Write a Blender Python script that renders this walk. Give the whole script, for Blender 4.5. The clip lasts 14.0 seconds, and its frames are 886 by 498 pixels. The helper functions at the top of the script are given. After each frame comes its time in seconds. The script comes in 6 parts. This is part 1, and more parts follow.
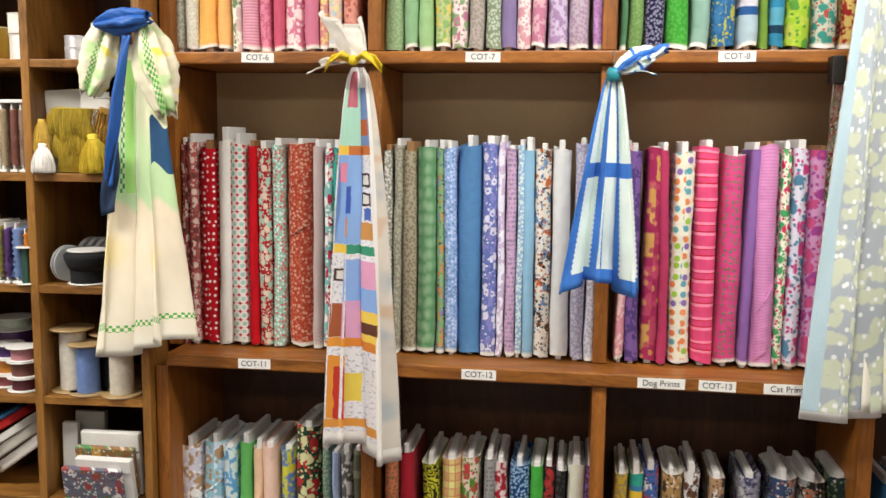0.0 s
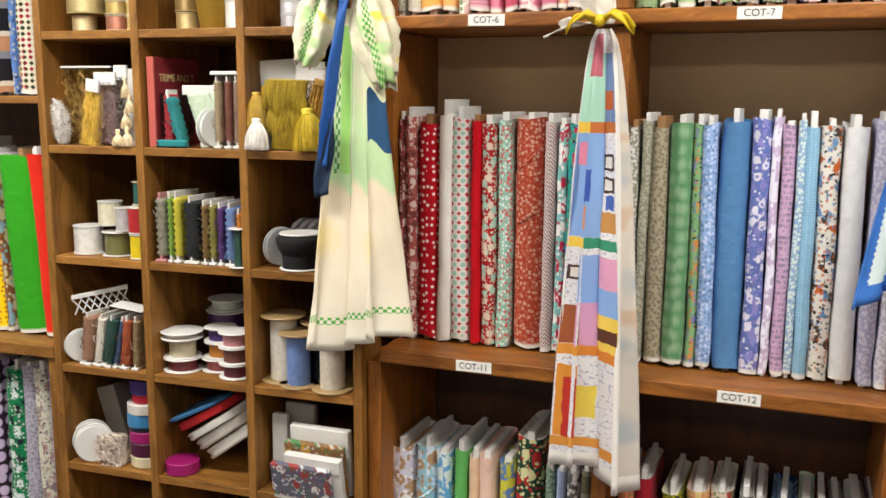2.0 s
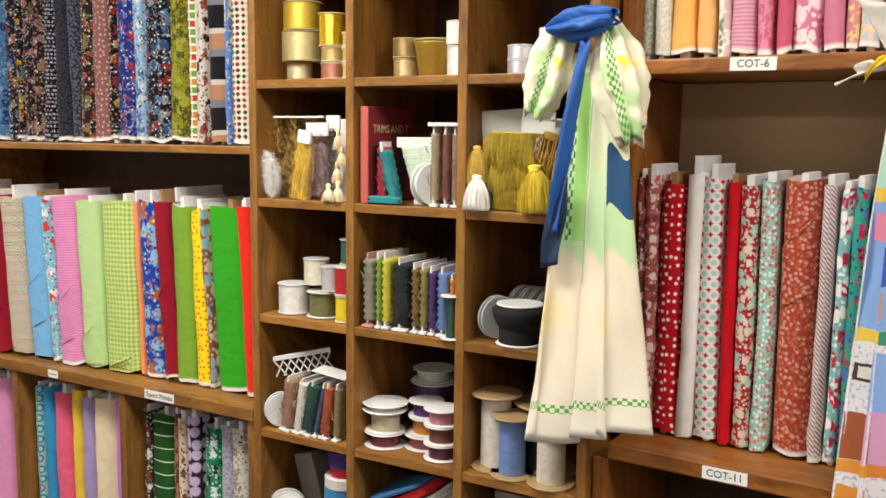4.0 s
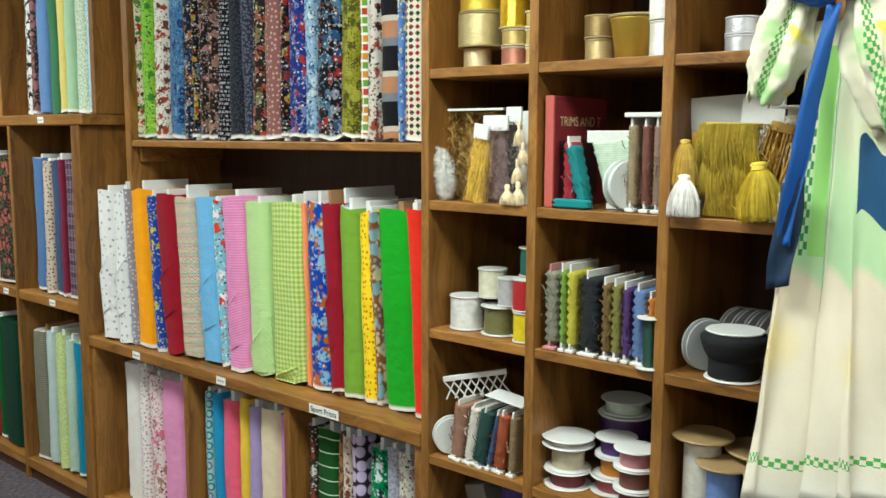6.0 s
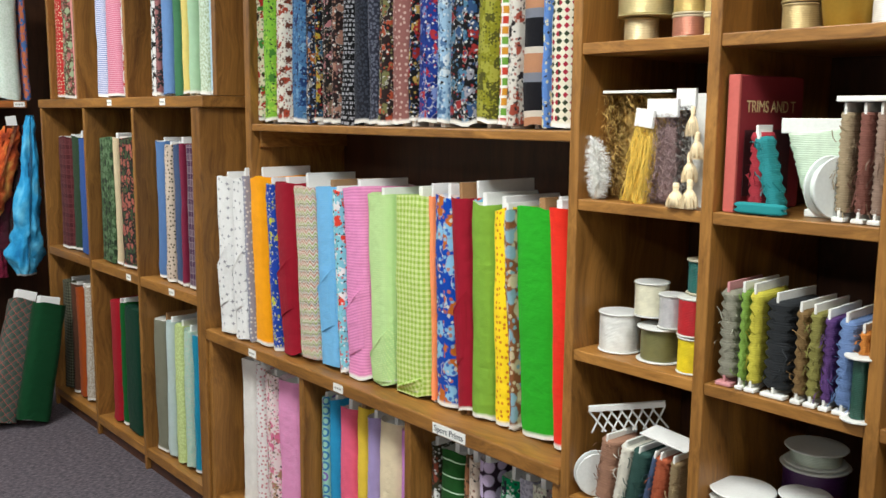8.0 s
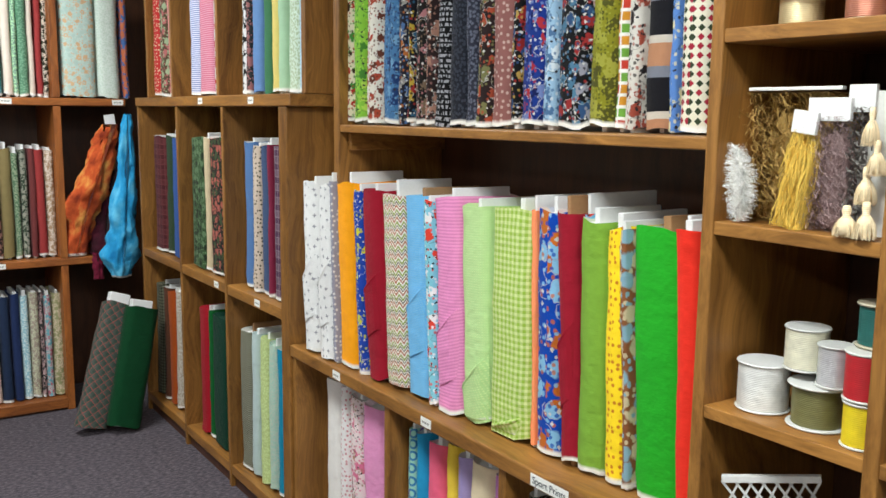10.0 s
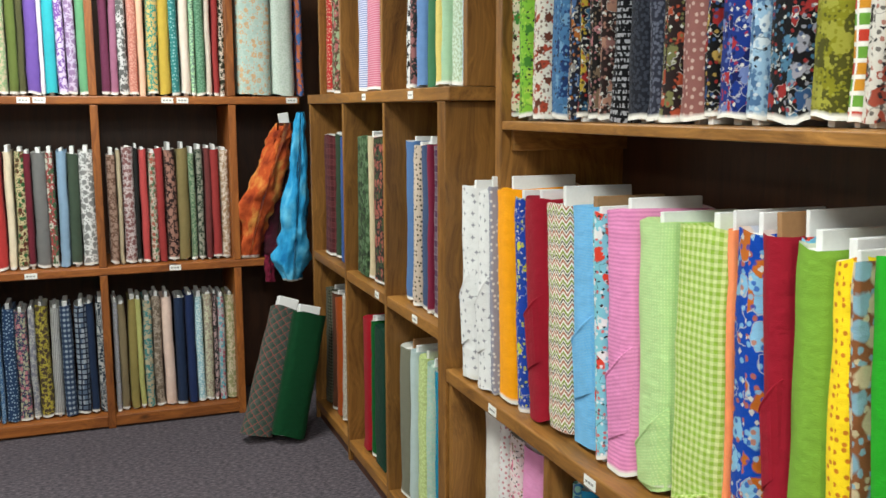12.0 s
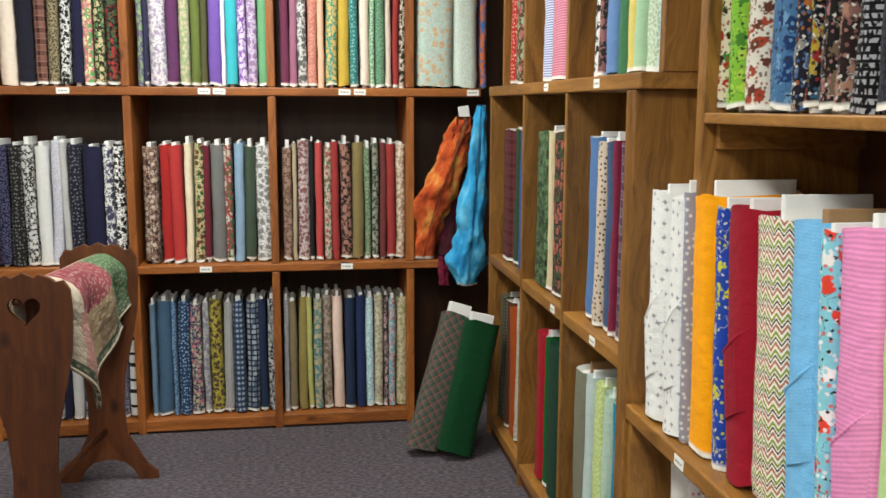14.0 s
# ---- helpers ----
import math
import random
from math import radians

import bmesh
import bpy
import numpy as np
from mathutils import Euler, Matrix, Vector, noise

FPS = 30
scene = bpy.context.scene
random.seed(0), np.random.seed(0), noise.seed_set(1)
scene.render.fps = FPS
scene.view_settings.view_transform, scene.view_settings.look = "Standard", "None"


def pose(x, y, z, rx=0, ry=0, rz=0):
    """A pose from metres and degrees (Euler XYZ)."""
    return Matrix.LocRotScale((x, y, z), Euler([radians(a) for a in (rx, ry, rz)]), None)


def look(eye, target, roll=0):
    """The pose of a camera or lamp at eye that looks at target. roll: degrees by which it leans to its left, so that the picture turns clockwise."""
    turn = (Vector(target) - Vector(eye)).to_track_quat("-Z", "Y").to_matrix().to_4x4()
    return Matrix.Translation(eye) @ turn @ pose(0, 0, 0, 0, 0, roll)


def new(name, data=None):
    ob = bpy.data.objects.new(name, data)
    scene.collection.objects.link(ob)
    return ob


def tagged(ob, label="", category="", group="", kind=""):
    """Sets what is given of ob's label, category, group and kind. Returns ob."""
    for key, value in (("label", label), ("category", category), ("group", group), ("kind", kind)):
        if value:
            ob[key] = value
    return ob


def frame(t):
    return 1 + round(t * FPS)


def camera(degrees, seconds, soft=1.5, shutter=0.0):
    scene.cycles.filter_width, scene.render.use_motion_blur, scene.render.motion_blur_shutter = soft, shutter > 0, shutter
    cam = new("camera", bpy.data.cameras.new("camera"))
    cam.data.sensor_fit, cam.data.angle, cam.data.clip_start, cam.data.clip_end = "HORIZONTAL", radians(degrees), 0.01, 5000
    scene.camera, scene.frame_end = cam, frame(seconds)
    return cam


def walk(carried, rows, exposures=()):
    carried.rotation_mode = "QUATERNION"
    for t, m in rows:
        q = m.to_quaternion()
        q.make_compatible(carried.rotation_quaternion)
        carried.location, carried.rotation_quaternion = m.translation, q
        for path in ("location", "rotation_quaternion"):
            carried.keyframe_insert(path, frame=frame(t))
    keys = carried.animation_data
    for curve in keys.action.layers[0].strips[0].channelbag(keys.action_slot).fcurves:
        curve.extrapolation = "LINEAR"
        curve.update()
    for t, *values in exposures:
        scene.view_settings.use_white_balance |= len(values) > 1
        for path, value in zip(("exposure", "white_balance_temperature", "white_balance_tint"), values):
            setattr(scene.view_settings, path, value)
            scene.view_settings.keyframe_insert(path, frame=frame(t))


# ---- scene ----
cam = camera(52.1, 14.0, 1.5, 0.2)
PATH = [
    (0, (-0.013, -0.039, 1.425), (-0.186, 1.939, 1.183), 0.6),
    (0.5, (-0.119, 0.055, 1.448), (-0.330, 2.027, 1.188), 0.7),
    (1, (-0.145, 0.144, 1.454), (-0.467, 2.098, 1.176), 0.7),
    (1.5, (-0.167, 0.218, 1.454), (-0.620, 2.143, 1.155), 0.7),
    (2, (-0.163, 0.304, 1.451), (-0.771, 2.182, 1.127), 0.4),
    (2.5, (-0.246, 0.353, 1.472), (-0.932, 2.200, 1.136), 0.4),
    (3, (-0.358, 0.372, 1.475), (-1.095, 2.208, 1.175), 0.6),
    (3.5, (-0.385, 0.460, 1.492), (-1.240, 2.248, 1.220), 0.7),
    (3.7, (-0.385, 0.505, 1.494), (-1.296, 2.264, 1.234), 0.7),
    (5.8, (-0.557, 0.747, 1.487), (-1.819, 2.279, 1.238), 0.1),
    (6, (-0.576, 0.807, 1.476), (-1.88, 2.302, 1.228), 0.2),
    (6.5, (-0.625, 0.915, 1.475), (-2.006, 2.337, 1.21), 0.2),
    (7, (-0.693, 0.976, 1.476), (-2.123, 2.345, 1.195), 0.2),
    (7.5, (-0.763, 1.011, 1.481), (-2.231, 2.339, 1.192), 0.3),
    (8, (-0.836, 1.03, 1.486), (-2.334, 2.324, 1.197), 0.5),
    (10.3, (-1.128, 1.321, 1.494), (-2.807, 2.368, 1.196), 0.4),
    (10.5, (-1.161, 1.367, 1.492), (-2.865, 2.369, 1.193), 0.2),
    (11, (-1.241, 1.473, 1.488), (-3.014, 2.348, 1.187), -0.1),
    (11.5, (-1.322, 1.538, 1.487), (-3.141, 2.314, 1.184), -0.1),
    (12, (-1.397, 1.544, 1.489), (-3.241, 2.257, 1.183), -0.1),
    (12.5, (-1.44, 1.537, 1.487), (-3.308, 2.184, 1.183), 0.3),
    (13, (-1.541, 1.581, 1.489), (-3.439, 2.129, 1.178), 0.1),
    (13.5, (-1.638, 1.657, 1.483), (-3.568, 2.079, 1.172), 0.0),
    (14, (-1.728, 1.703, 1.468), (-3.68, 2.005, 1.157), 0.2),
]
walk(cam, [(t, look(eye, target, roll)) for t, eye, target, roll in PATH], [(0.0, 0.0, 6800, 10), (4.0, 0.0, 6800, 10), (6.0, -0.10, 6100, -5), (7.0, 0.0, 6250, 7), (8.5, 0.0, 6150, 3), (10.5, 0.0, 6000, 3), (12.0, 0.0, 6250, 0), (14.0, 0.0, 6500, 2)])

# ---- light ----
world = bpy.data.worlds.new("world")
scene.world = world
world.use_nodes = True
world.node_tree.nodes["Background"].inputs[0].default_value = (0.9, 0.95, 1.0, 1)
world.node_tree.nodes["Background"].inputs[1].default_value = 0.02
FLOOR, CEILING = -0.067, 2.72
LAMP_SPOTS = [(0.6, 1.5), (-1.9, 1.5), (-4.85, 1.35), (0.6, -1.4), (-1.9, -1.4), (-4.6, -1.2)]
LAMP_POWER = [51.0, 54.0, 58.0, 32.0, 30.0, 26.0]
for (lx, ly), power in zip(LAMP_SPOTS, LAMP_POWER):
    lamp = bpy.data.lights.new("ceiling_lamp", "AREA")
    lamp.shape, lamp.size, lamp.size_y = "RECTANGLE", 1.15, 0.55
    lamp.energy, lamp.color = power, (1.0, 0.97, 0.92)
    new("ceiling_lamp", lamp).matrix_world = pose(lx, ly, CEILING - 0.05)


# ---- helpers of this scene ----
def rgb(code):
    """Linear colour from a three- or six-digit sRGB code."""
    code = code if len(code) == 6 else "".join(c * 2 for c in (code + code)[:3])
    vals = [int(code[i:i + 2], 16) / 255 for i in (0, 2, 4)]
    return tuple(v / 12.92 if v <= 0.04045 else ((v + 0.055) / 1.055) ** 2.4 for v in vals) + (1.0,)


class Nodes:
    def __init__(self, name, rough=0.8):
        self.mat = bpy.data.materials.new(name)
        self.mat.use_nodes = True
        self.tree = self.mat.node_tree
        self.bsdf = self.tree.nodes["Principled BSDF"]
        self.bsdf.inputs["Roughness"].default_value = rough

    def put(self, socket, value):
        if isinstance(value, bpy.types.NodeSocket):
            self.tree.links.new(value, socket)
        else:
            socket.default_value = value

    def node(self, kind, out=0, props=(), **ins):
        n = self.tree.nodes.new(kind)
        for key, value in props:
            if key == "operation":
                n.operation = value
            elif key == "feature":
                n.feature = value
            elif key == "distance":
                n.distance = value
            elif key == "dims":
                n.voronoi_dimensions = value
            elif key == "ndims":
                n.noise_dimensions = value
            elif key == "data":
                n.data_type = value
            elif key == "blend":
                n.blend_type = value
        for key, value in ins.items():
            name = key[1:] if key[0] == "_" else key
            self.put(n.inputs[int(name) if name.isdigit() else name], value)
        return n.outputs[out]

    def math(self, op, a, b=0.0, c=0.0):
        return self.node("ShaderNodeMath", props=[("operation", op)], _0=a, _1=b, _2=c)

    def mix(self, fac, a, b, blend="MIX"):
        n = self.tree.nodes.new("ShaderNodeMix")
        n.data_type, n.blend_type = "RGBA", blend
        self.put(n.inputs[0], fac), self.put(n.inputs[6], a), self.put(n.inputs[7], b)
        return n.outputs[2]

    def ramp(self, fac, stops, constant=False):
        n = self.tree.nodes.new("ShaderNodeValToRGB")
        n.color_ramp.interpolation = "CONSTANT" if constant else "LINEAR"
        while len(n.color_ramp.elements) < len(stops):
            n.color_ramp.elements.new(0.5)
        for e, (p, c) in zip(n.color_ramp.elements, stops):
            e.position, e.color = p, c
        self.put(n.inputs[0], fac)
        return n.outputs[0]

    def below(self, value, limit, soft):
        """1 where value is under limit, 0 above it, with a soft edge."""
        n = self.tree.nodes.new("ShaderNodeMapRange")
        self.put(n.inputs[0], value)
        n.inputs[1].default_value, n.inputs[2].default_value = limit - soft, limit + soft
        n.inputs[3].default_value, n.inputs[4].default_value = 1.0, 0.0
        return n.outputs[0]

    def bump(self, height, strength, distance=0.01):
        self.put(self.bsdf.inputs["Normal"], self.node("ShaderNodeBump", Strength=strength, Distance=distance, Height=height))

    def coords(self, scale=(1, 1, 1), source="Object"):
        c = self.tree.nodes.new("ShaderNodeTexCoord").outputs[source]
        return self.node("ShaderNodeMapping", Vector=c, Scale=scale)


def plain(name, code, rough=0.6, metal=0.0, grain=120.0, vary=0.12, bump=0.15):
    n = Nodes(name, rough)
    tex = n.node("ShaderNodeTexNoise", Vector=n.coords(), Scale=grain, Detail=3.0)
    big = n.node("ShaderNodeTexNoise", Vector=n.coords(), Scale=7.0, Detail=2.0)
    c = rgb(code)
    dark = tuple(v * (1 - 2 * vary) for v in c[:3]) + (1,)
    n.put(n.bsdf.inputs["Base Color"], n.mix(n.math("MULTIPLY_ADD", tex, 0.6, n.math("MULTIPLY", big, 0.4)), dark, tuple(min(1, v * (1 + vary)) for v in c[:3]) + (1,)))
    n.bsdf.inputs["Metallic"].default_value = metal
    n.bump(tex, bump, 0.002)
    return n.mat


def wood(name, dark, light, axis, knots=0.0):
    """Stained oak or pine with its grain along x, y or z."""
    n = Nodes(name, 0.42)
    along = {"x": (1.2, 22, 22), "y": (22, 1.2, 22), "z": (22, 22, 1.2)}[axis]
    bend = n.node("ShaderNodeTexNoise", Vector=n.coords(), Scale=2.5, Detail=2.0)
    rnd = n.node("ShaderNodeObjectInfo", out=5)
    mapped = n.node("ShaderNodeVectorMath", props=[("operation", "ADD")], _0=n.coords(along), _1=n.node("ShaderNodeCombineXYZ", X=n.math("MULTIPLY", rnd, 40.0), Y=n.math("MULTIPLY", bend, 4.0), Z=n.math("MULTIPLY", bend, 3.0)))
    grain = n.node("ShaderNodeTexNoise", Vector=mapped, Scale=1.0, Detail=6.0, Roughness=0.65)
    fine = n.node("ShaderNodeTexNoise", Vector=mapped, Scale=6.0, Detail=3.0, Roughness=0.7)
    both = n.math("MULTIPLY_ADD", fine, 0.35, n.math("MULTIPLY", grain, 0.65))
    col = n.ramp(both, [(0.33, rgb(dark)), (0.48, tuple(0.5 * (a + b) for a, b in zip(rgb(dark), rgb(light)))), (0.63, rgb(light))])
    pore = n.node("ShaderNodeTexNoise", Vector=mapped, Scale=2.3, Detail=2.0)
    col = n.mix(n.math("MULTIPLY", n.below(pore, 0.36, 0.05), 0.28), col, rgb(dark))
    blot = n.node("ShaderNodeTexNoise", Vector=n.coords(), Scale=4.0, Detail=3.0)
    col = n.mix(n.math("MULTIPLY", blot, 0.35), col, rgb(dark))
    if knots:
        eye = n.tree.nodes.new("ShaderNodeTexVoronoi")
        n.put(eye.inputs["Vector"], n.node("ShaderNodeVectorMath", props=[("operation", "ADD")], _0=n.coords({"x": (0.6, 1, 1), "y": (1, 0.6, 1), "z": (1, 1, 0.6)}[axis]), _1=n.node("ShaderNodeCombineXYZ", X=rnd, Y=n.math("MULTIPLY", rnd, 7.0), Z=0.0)))
        eye.inputs["Scale"].default_value = 7.0
        col = n.mix(n.math("MULTIPLY", n.below(eye.outputs["Distance"], knots, 0.05), 0.9), col, rgb("2a140a"))
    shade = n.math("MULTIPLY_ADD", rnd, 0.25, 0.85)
    col = n.mix(1.0, col, n.node("ShaderNodeCombineXYZ", X=shade, Y=shade, Z=shade), "MULTIPLY")
    n.put(n.bsdf.inputs["Base Color"], col)
    n.put(n.bsdf.inputs["Roughness"], n.math("MULTIPLY_ADD", fine, 0.25, 0.32))
    n.bump(both, 0.25, 0.003)
    return n.mat


FABRICS = {}


def fabric(spec):
    """A cloth material from a pattern's name and its colours, on UVs in metres."""
    if spec in FABRICS:
        return FABRICS[spec]
    kind, *codes = spec.split()
    cols = [rgb(c) for c in codes]
    while len(cols) < 4:
        cols.append(cols[len(cols) % len(codes)] if len(codes) > 1 else cols[0])
    c1, c2, c3, c4 = cols[:4]
    n = Nodes("cloth_" + kind, 0.9)
    uv = n.node("ShaderNodeUVMap")
    raw = n.tree.nodes.new("ShaderNodeSeparateXYZ")
    n.put(raw.inputs[0], uv)
    shift = n.math("MULTIPLY", n.node("ShaderNodeObjectInfo", out=5), 7.0)
    uv = n.node("ShaderNodeVectorMath", props=[("operation", "ADD")], _0=uv, _1=n.node("ShaderNodeCombineXYZ", X=shift, Y=shift, Z=0.0))
    sep = n.tree.nodes.new("ShaderNodeSeparateXYZ")
    n.put(sep.inputs[0], uv)
    u, v = sep.outputs[0], sep.outputs[1]

    def cells(scale, loose, metric="EUCLIDEAN", warp=0.0):
        vec = uv
        if warp:
            ns = n.node("ShaderNodeTexNoise", out=1, Vector=uv, Scale=scale * 1.7, Detail=2.0)
            vec = n.node("ShaderNodeVectorMath", props=[("operation", "MULTIPLY_ADD")], _0=ns, _1=(warp, warp, warp), _2=uv)
        node = n.tree.nodes.new("ShaderNodeTexVoronoi")
        node.voronoi_dimensions, node.distance = "2D", metric
        n.put(node.inputs["Vector"], vec)
        node.inputs["Scale"].default_value, node.inputs["Randomness"].default_value = scale, loose
        if metric == "MINKOWSKI":
            node.inputs["Exponent"].default_value = 0.55
        pick = n.tree.nodes.new("ShaderNodeSeparateColor")
        n.put(pick.inputs[0], node.outputs["Color"])
        return node.outputs["Distance"], pick.outputs[0], pick.outputs[1]

    def pick(fac, choices):
        return n.ramp(fac, [(i / len(choices), c) for i, c in enumerate(choices)], True)

    def wave(x, period, duty=0.5):
        return n.below(n.math("FRACT", n.math("DIVIDE", x, period)), duty, 0.03)

    rest = cols[1:max(2, len(codes))]
    if kind == "solid":
        col = c1
    elif kind in ("dots", "dotsl", "polka", "daisy", "star", "ball", "moon"):
        scale, loose, size = {"dots": (55, 0.6, 0.22), "dotsl": (150, 0.2, 0.24), "polka": (36, 0.4, 0.34), "daisy": (46, 0.5, 0.2), "star": (30, 0.55, 0.3), "ball": (24, 0.3, 0.42), "moon": (27, 0.3, 0.36)}[kind]
        d, a, b = cells(scale, loose, "MINKOWSKI" if kind == "star" else "EUCLIDEAN")
        col = n.mix(n.math("MULTIPLY", n.below(d, size, 0.05 if kind != "moon" else 0.2), 0.7 if kind in ("dotsl", "moon", "star") else 0.95), c1, pick(a, rest))
    elif kind == "print":
        d, a, b = cells(95, 1.0, warp=0.004)
        col = n.mix(n.below(d, 0.38, 0.08), c1, pick(a, rest))
    elif kind in ("floral", "xmas", "fine"):
        size = (17 if kind != "fine" else 27) + 2.2 * (sum(ord(ch) for ch in spec) % 8)
        d, a, b = cells(size, 0.95, warp=0.5 / size)
        e, f, g = cells(size * 2.6, 1.0, warp=0.25 / size)
        col = n.mix(n.below(e, 0.28, 0.06), c1, pick(f, rest[::-1]))
        col = n.mix(n.below(d, 0.36, 0.05), col, pick(a, rest))
        col = n.mix(n.math("MULTIPLY", n.below(d, 0.13, 0.04), n.math("GREATER_THAN", b, 0.6)), col, rest[-1])
    elif kind in ("novelty", "animal", "veg", "patch", "fish", "camo"):
        metric = "CHEBYCHEV" if kind == "patch" else "EUCLIDEAN"
        scale = {"novelty": 29, "animal": 26, "veg": 34, "patch": 12, "fish": 20, "camo": 40}[kind]
        d, a, b = cells(scale, 1.0, metric, 0.035 if kind != "patch" else 0.0)
        col = n.mix(n.below(d, 0.42 if kind != "camo" else 0.6, 0.04), c1, pick(a, rest + [c1, c1] if kind == "novelty" else rest + [c1]))
        e, f, g = cells(scale * 2.6, 1.0, warp=0.006)
        col = n.mix(n.math("MULTIPLY", n.below(e, 0.28, 0.05), 0.8), col, pick(f, [c1] + rest[::-1]))
        if kind in ("novelty", "fish", "animal"):
            rim = n.math("SUBTRACT", n.below(d, 0.46, 0.02), n.below(d, 0.42, 0.02))
            ink = rgb("c8c8c4") if sum(c1[:3]) < 0.5 else rgb("2c2c30")
            col = n.mix(n.math("MULTIPLY", rim, n.math("MULTIPLY", n.math("GREATER_THAN", b, 0.55), 0.8)), col, ink)
            p, q, s = cells(scale * 1.9, 1.0, "MANHATTAN", 0.012)
            col = n.mix(n.math("MULTIPLY", n.below(p, 0.22, 0.03), n.math("GREATER_THAN", s, 0.6)), col, ink)
    elif kind in ("squares", "diamond", "quatre"):
        scale, metric, size = {"squares": (38, "CHEBYCHEV", 0.36), "diamond": (54, "MANHATTAN", 0.4), "quatre": (38, "EUCLIDEAN", 0.26)}[kind]
        d, a, b = cells(scale, 0.05, metric)
        ground = c4 if kind == "squares" else (n.mix(n.below(d, 0.52, 0.03), c2, c3) if kind == "quatre" else c1)
        inner = [c1, c2, c3] if kind == "squares" else ([c1] if kind == "quatre" else rest)
        col = n.mix(n.below(d, size, 0.03), ground, pick(a, inner))
    elif kind == "gingham":
        f = n.math("MULTIPLY", n.math("ADD", wave(u, 0.016), wave(v, 0.016)), 0.5)
        col = n.mix(f, c1, c2)
    elif kind == "plaid":
        f = n.math("MULTIPLY", n.math("ADD", wave(u, 0.05), wave(v, 0.05)), 0.5)
        g = n.math("MAXIMUM", wave(u, 0.025, 0.12), wave(v, 0.025, 0.12))
        col = n.mix(n.math("MULTIPLY", g, 0.7), n.mix(n.math("MULTIPLY", f, 0.5), c1, c2), c2)
    elif kind in ("hline", "vline"):
        col = n.mix(wave(v if kind == "hline" else u, 0.009), c1, c2)
    elif kind in ("hstripe", "hband", "band"):
        span = {"hstripe": 0.07, "hband": 0.16, "band": 0.13}[kind]
        stops = {"hstripe": [(0, c1), (0.3, c2), (0.42, c3), (0.48, c1), (0.7, c3), (0.74, c2), (0.85, c1)]}.get(kind, [(0, c1), (0.35, c2), (0.5, c1 if kind == "band" else c3), (0.8, c4), (0.9, c1)])
        col = n.ramp(n.math("FRACT", n.math("DIVIDE", v, span)), stops, True)
    elif kind == "hgrid":
        col = n.mix(wave(v, 0.045, 0.07), c1, c2)
    elif kind == "diag":
        col = n.mix(wave(n.math("ADD", u, v), 0.011, 0.4), c1, c2)
    elif kind == "chevron":
        tri = n.math("MULTIPLY", n.math("PINGPONG", u, 0.0105), 1.5)
        f = n.math("FRACT", n.math("DIVIDE", n.math("ADD", v, tri), 0.036))
        col = n.ramp(f, [(0, c1), (0.2, c2), (0.4, c3), (0.6, c2), (0.75, c4), (0.88, c2)], True)
    elif kind == "batik":
        ns = n.node("ShaderNodeTexNoise", Vector=n.node("ShaderNodeMapping", Vector=uv, Scale=(9, 6, 1)), Scale=1.0, Detail=5.0, Roughness=0.6)
        col = n.ramp(ns, [(0.34, c2), (0.5, c1), (0.66, c3)])
    elif kind == "tartan":
        a, b = n.math("ADD", u, v), n.math("SUBTRACT", u, v)
        f = n.math("MULTIPLY", n.math("ADD", wave(a, 0.046), wave(b, 0.046)), 0.5)
        g = n.math("MAXIMUM", wave(a, 0.046, 0.07), wave(b, 0.046, 0.07))
        col = n.mix(n.math("MULTIPLY", g, 0.85), n.mix(n.math("MULTIPLY", f, 0.55), c1, c2), c3)
    elif kind == "text":
        ns = n.node("ShaderNodeTexNoise", Vector=n.node("ShaderNodeMapping", Vector=uv, Scale=(160, 60, 1)), Scale=1.0, Detail=0.0)
        col = n.mix(n.math("MULTIPLY", n.below(ns, 0.5, 0.04), wave(v, 0.014, 0.6)), c1, c2)
    elif kind == "swirl":
        ns = n.node("ShaderNodeTexNoise", Vector=uv, Scale=24.0, Detail=1.0)
        col = n.mix(wave(ns, 0.12, 0.45), c1, c2)
    else:
        d, a, b = cells(26, 0.2)
        col = n.mix(n.math("SUBTRACT", n.below(d, 0.42, 0.03), n.below(d, 0.24, 0.03)), c1, pick(a, rest))
    rnd = n.node("ShaderNodeObjectInfo", out=5)
    hem = n.math("MULTIPLY", n.below(raw.outputs[1], 0.011, 0.004), n.math("GREATER_THAN", n.math("FRACT", n.math("MULTIPLY", rnd, 13.0)), 0.35 if kind != "tartan" and codes[0] != "063a1c" else 2.0))
    col = n.mix(hem, col, rgb("ecebe6"))
    weave = n.node("ShaderNodeTexNoise", Vector=uv, Scale=420.0, Detail=2.0)
    fold = n.node("ShaderNodeTexNoise", Vector=n.node("ShaderNodeMapping", Vector=uv, Scale=(26, 34, 1)), Scale=1.0, Detail=4.0)
    tone = n.math("MULTIPLY_ADD", n.math("ADD", weave, fold), 0.2, 0.77)
    col = n.mix(1.0, col, n.node("ShaderNodeCombineXYZ", X=tone, Y=tone, Z=tone), "MULTIPLY")
    n.put(n.bsdf.inputs["Base Color"], col)
    n.bsdf.inputs["Sheen Weight"].default_value = 0.03
    n.bsdf.inputs["Specular IOR Level"].default_value = 0.22
    n.bump(n.math("MULTIPLY_ADD", weave, 0.14, fold), 0.55, 0.010)
    FABRICS[spec] = n.mat
    return n.mat


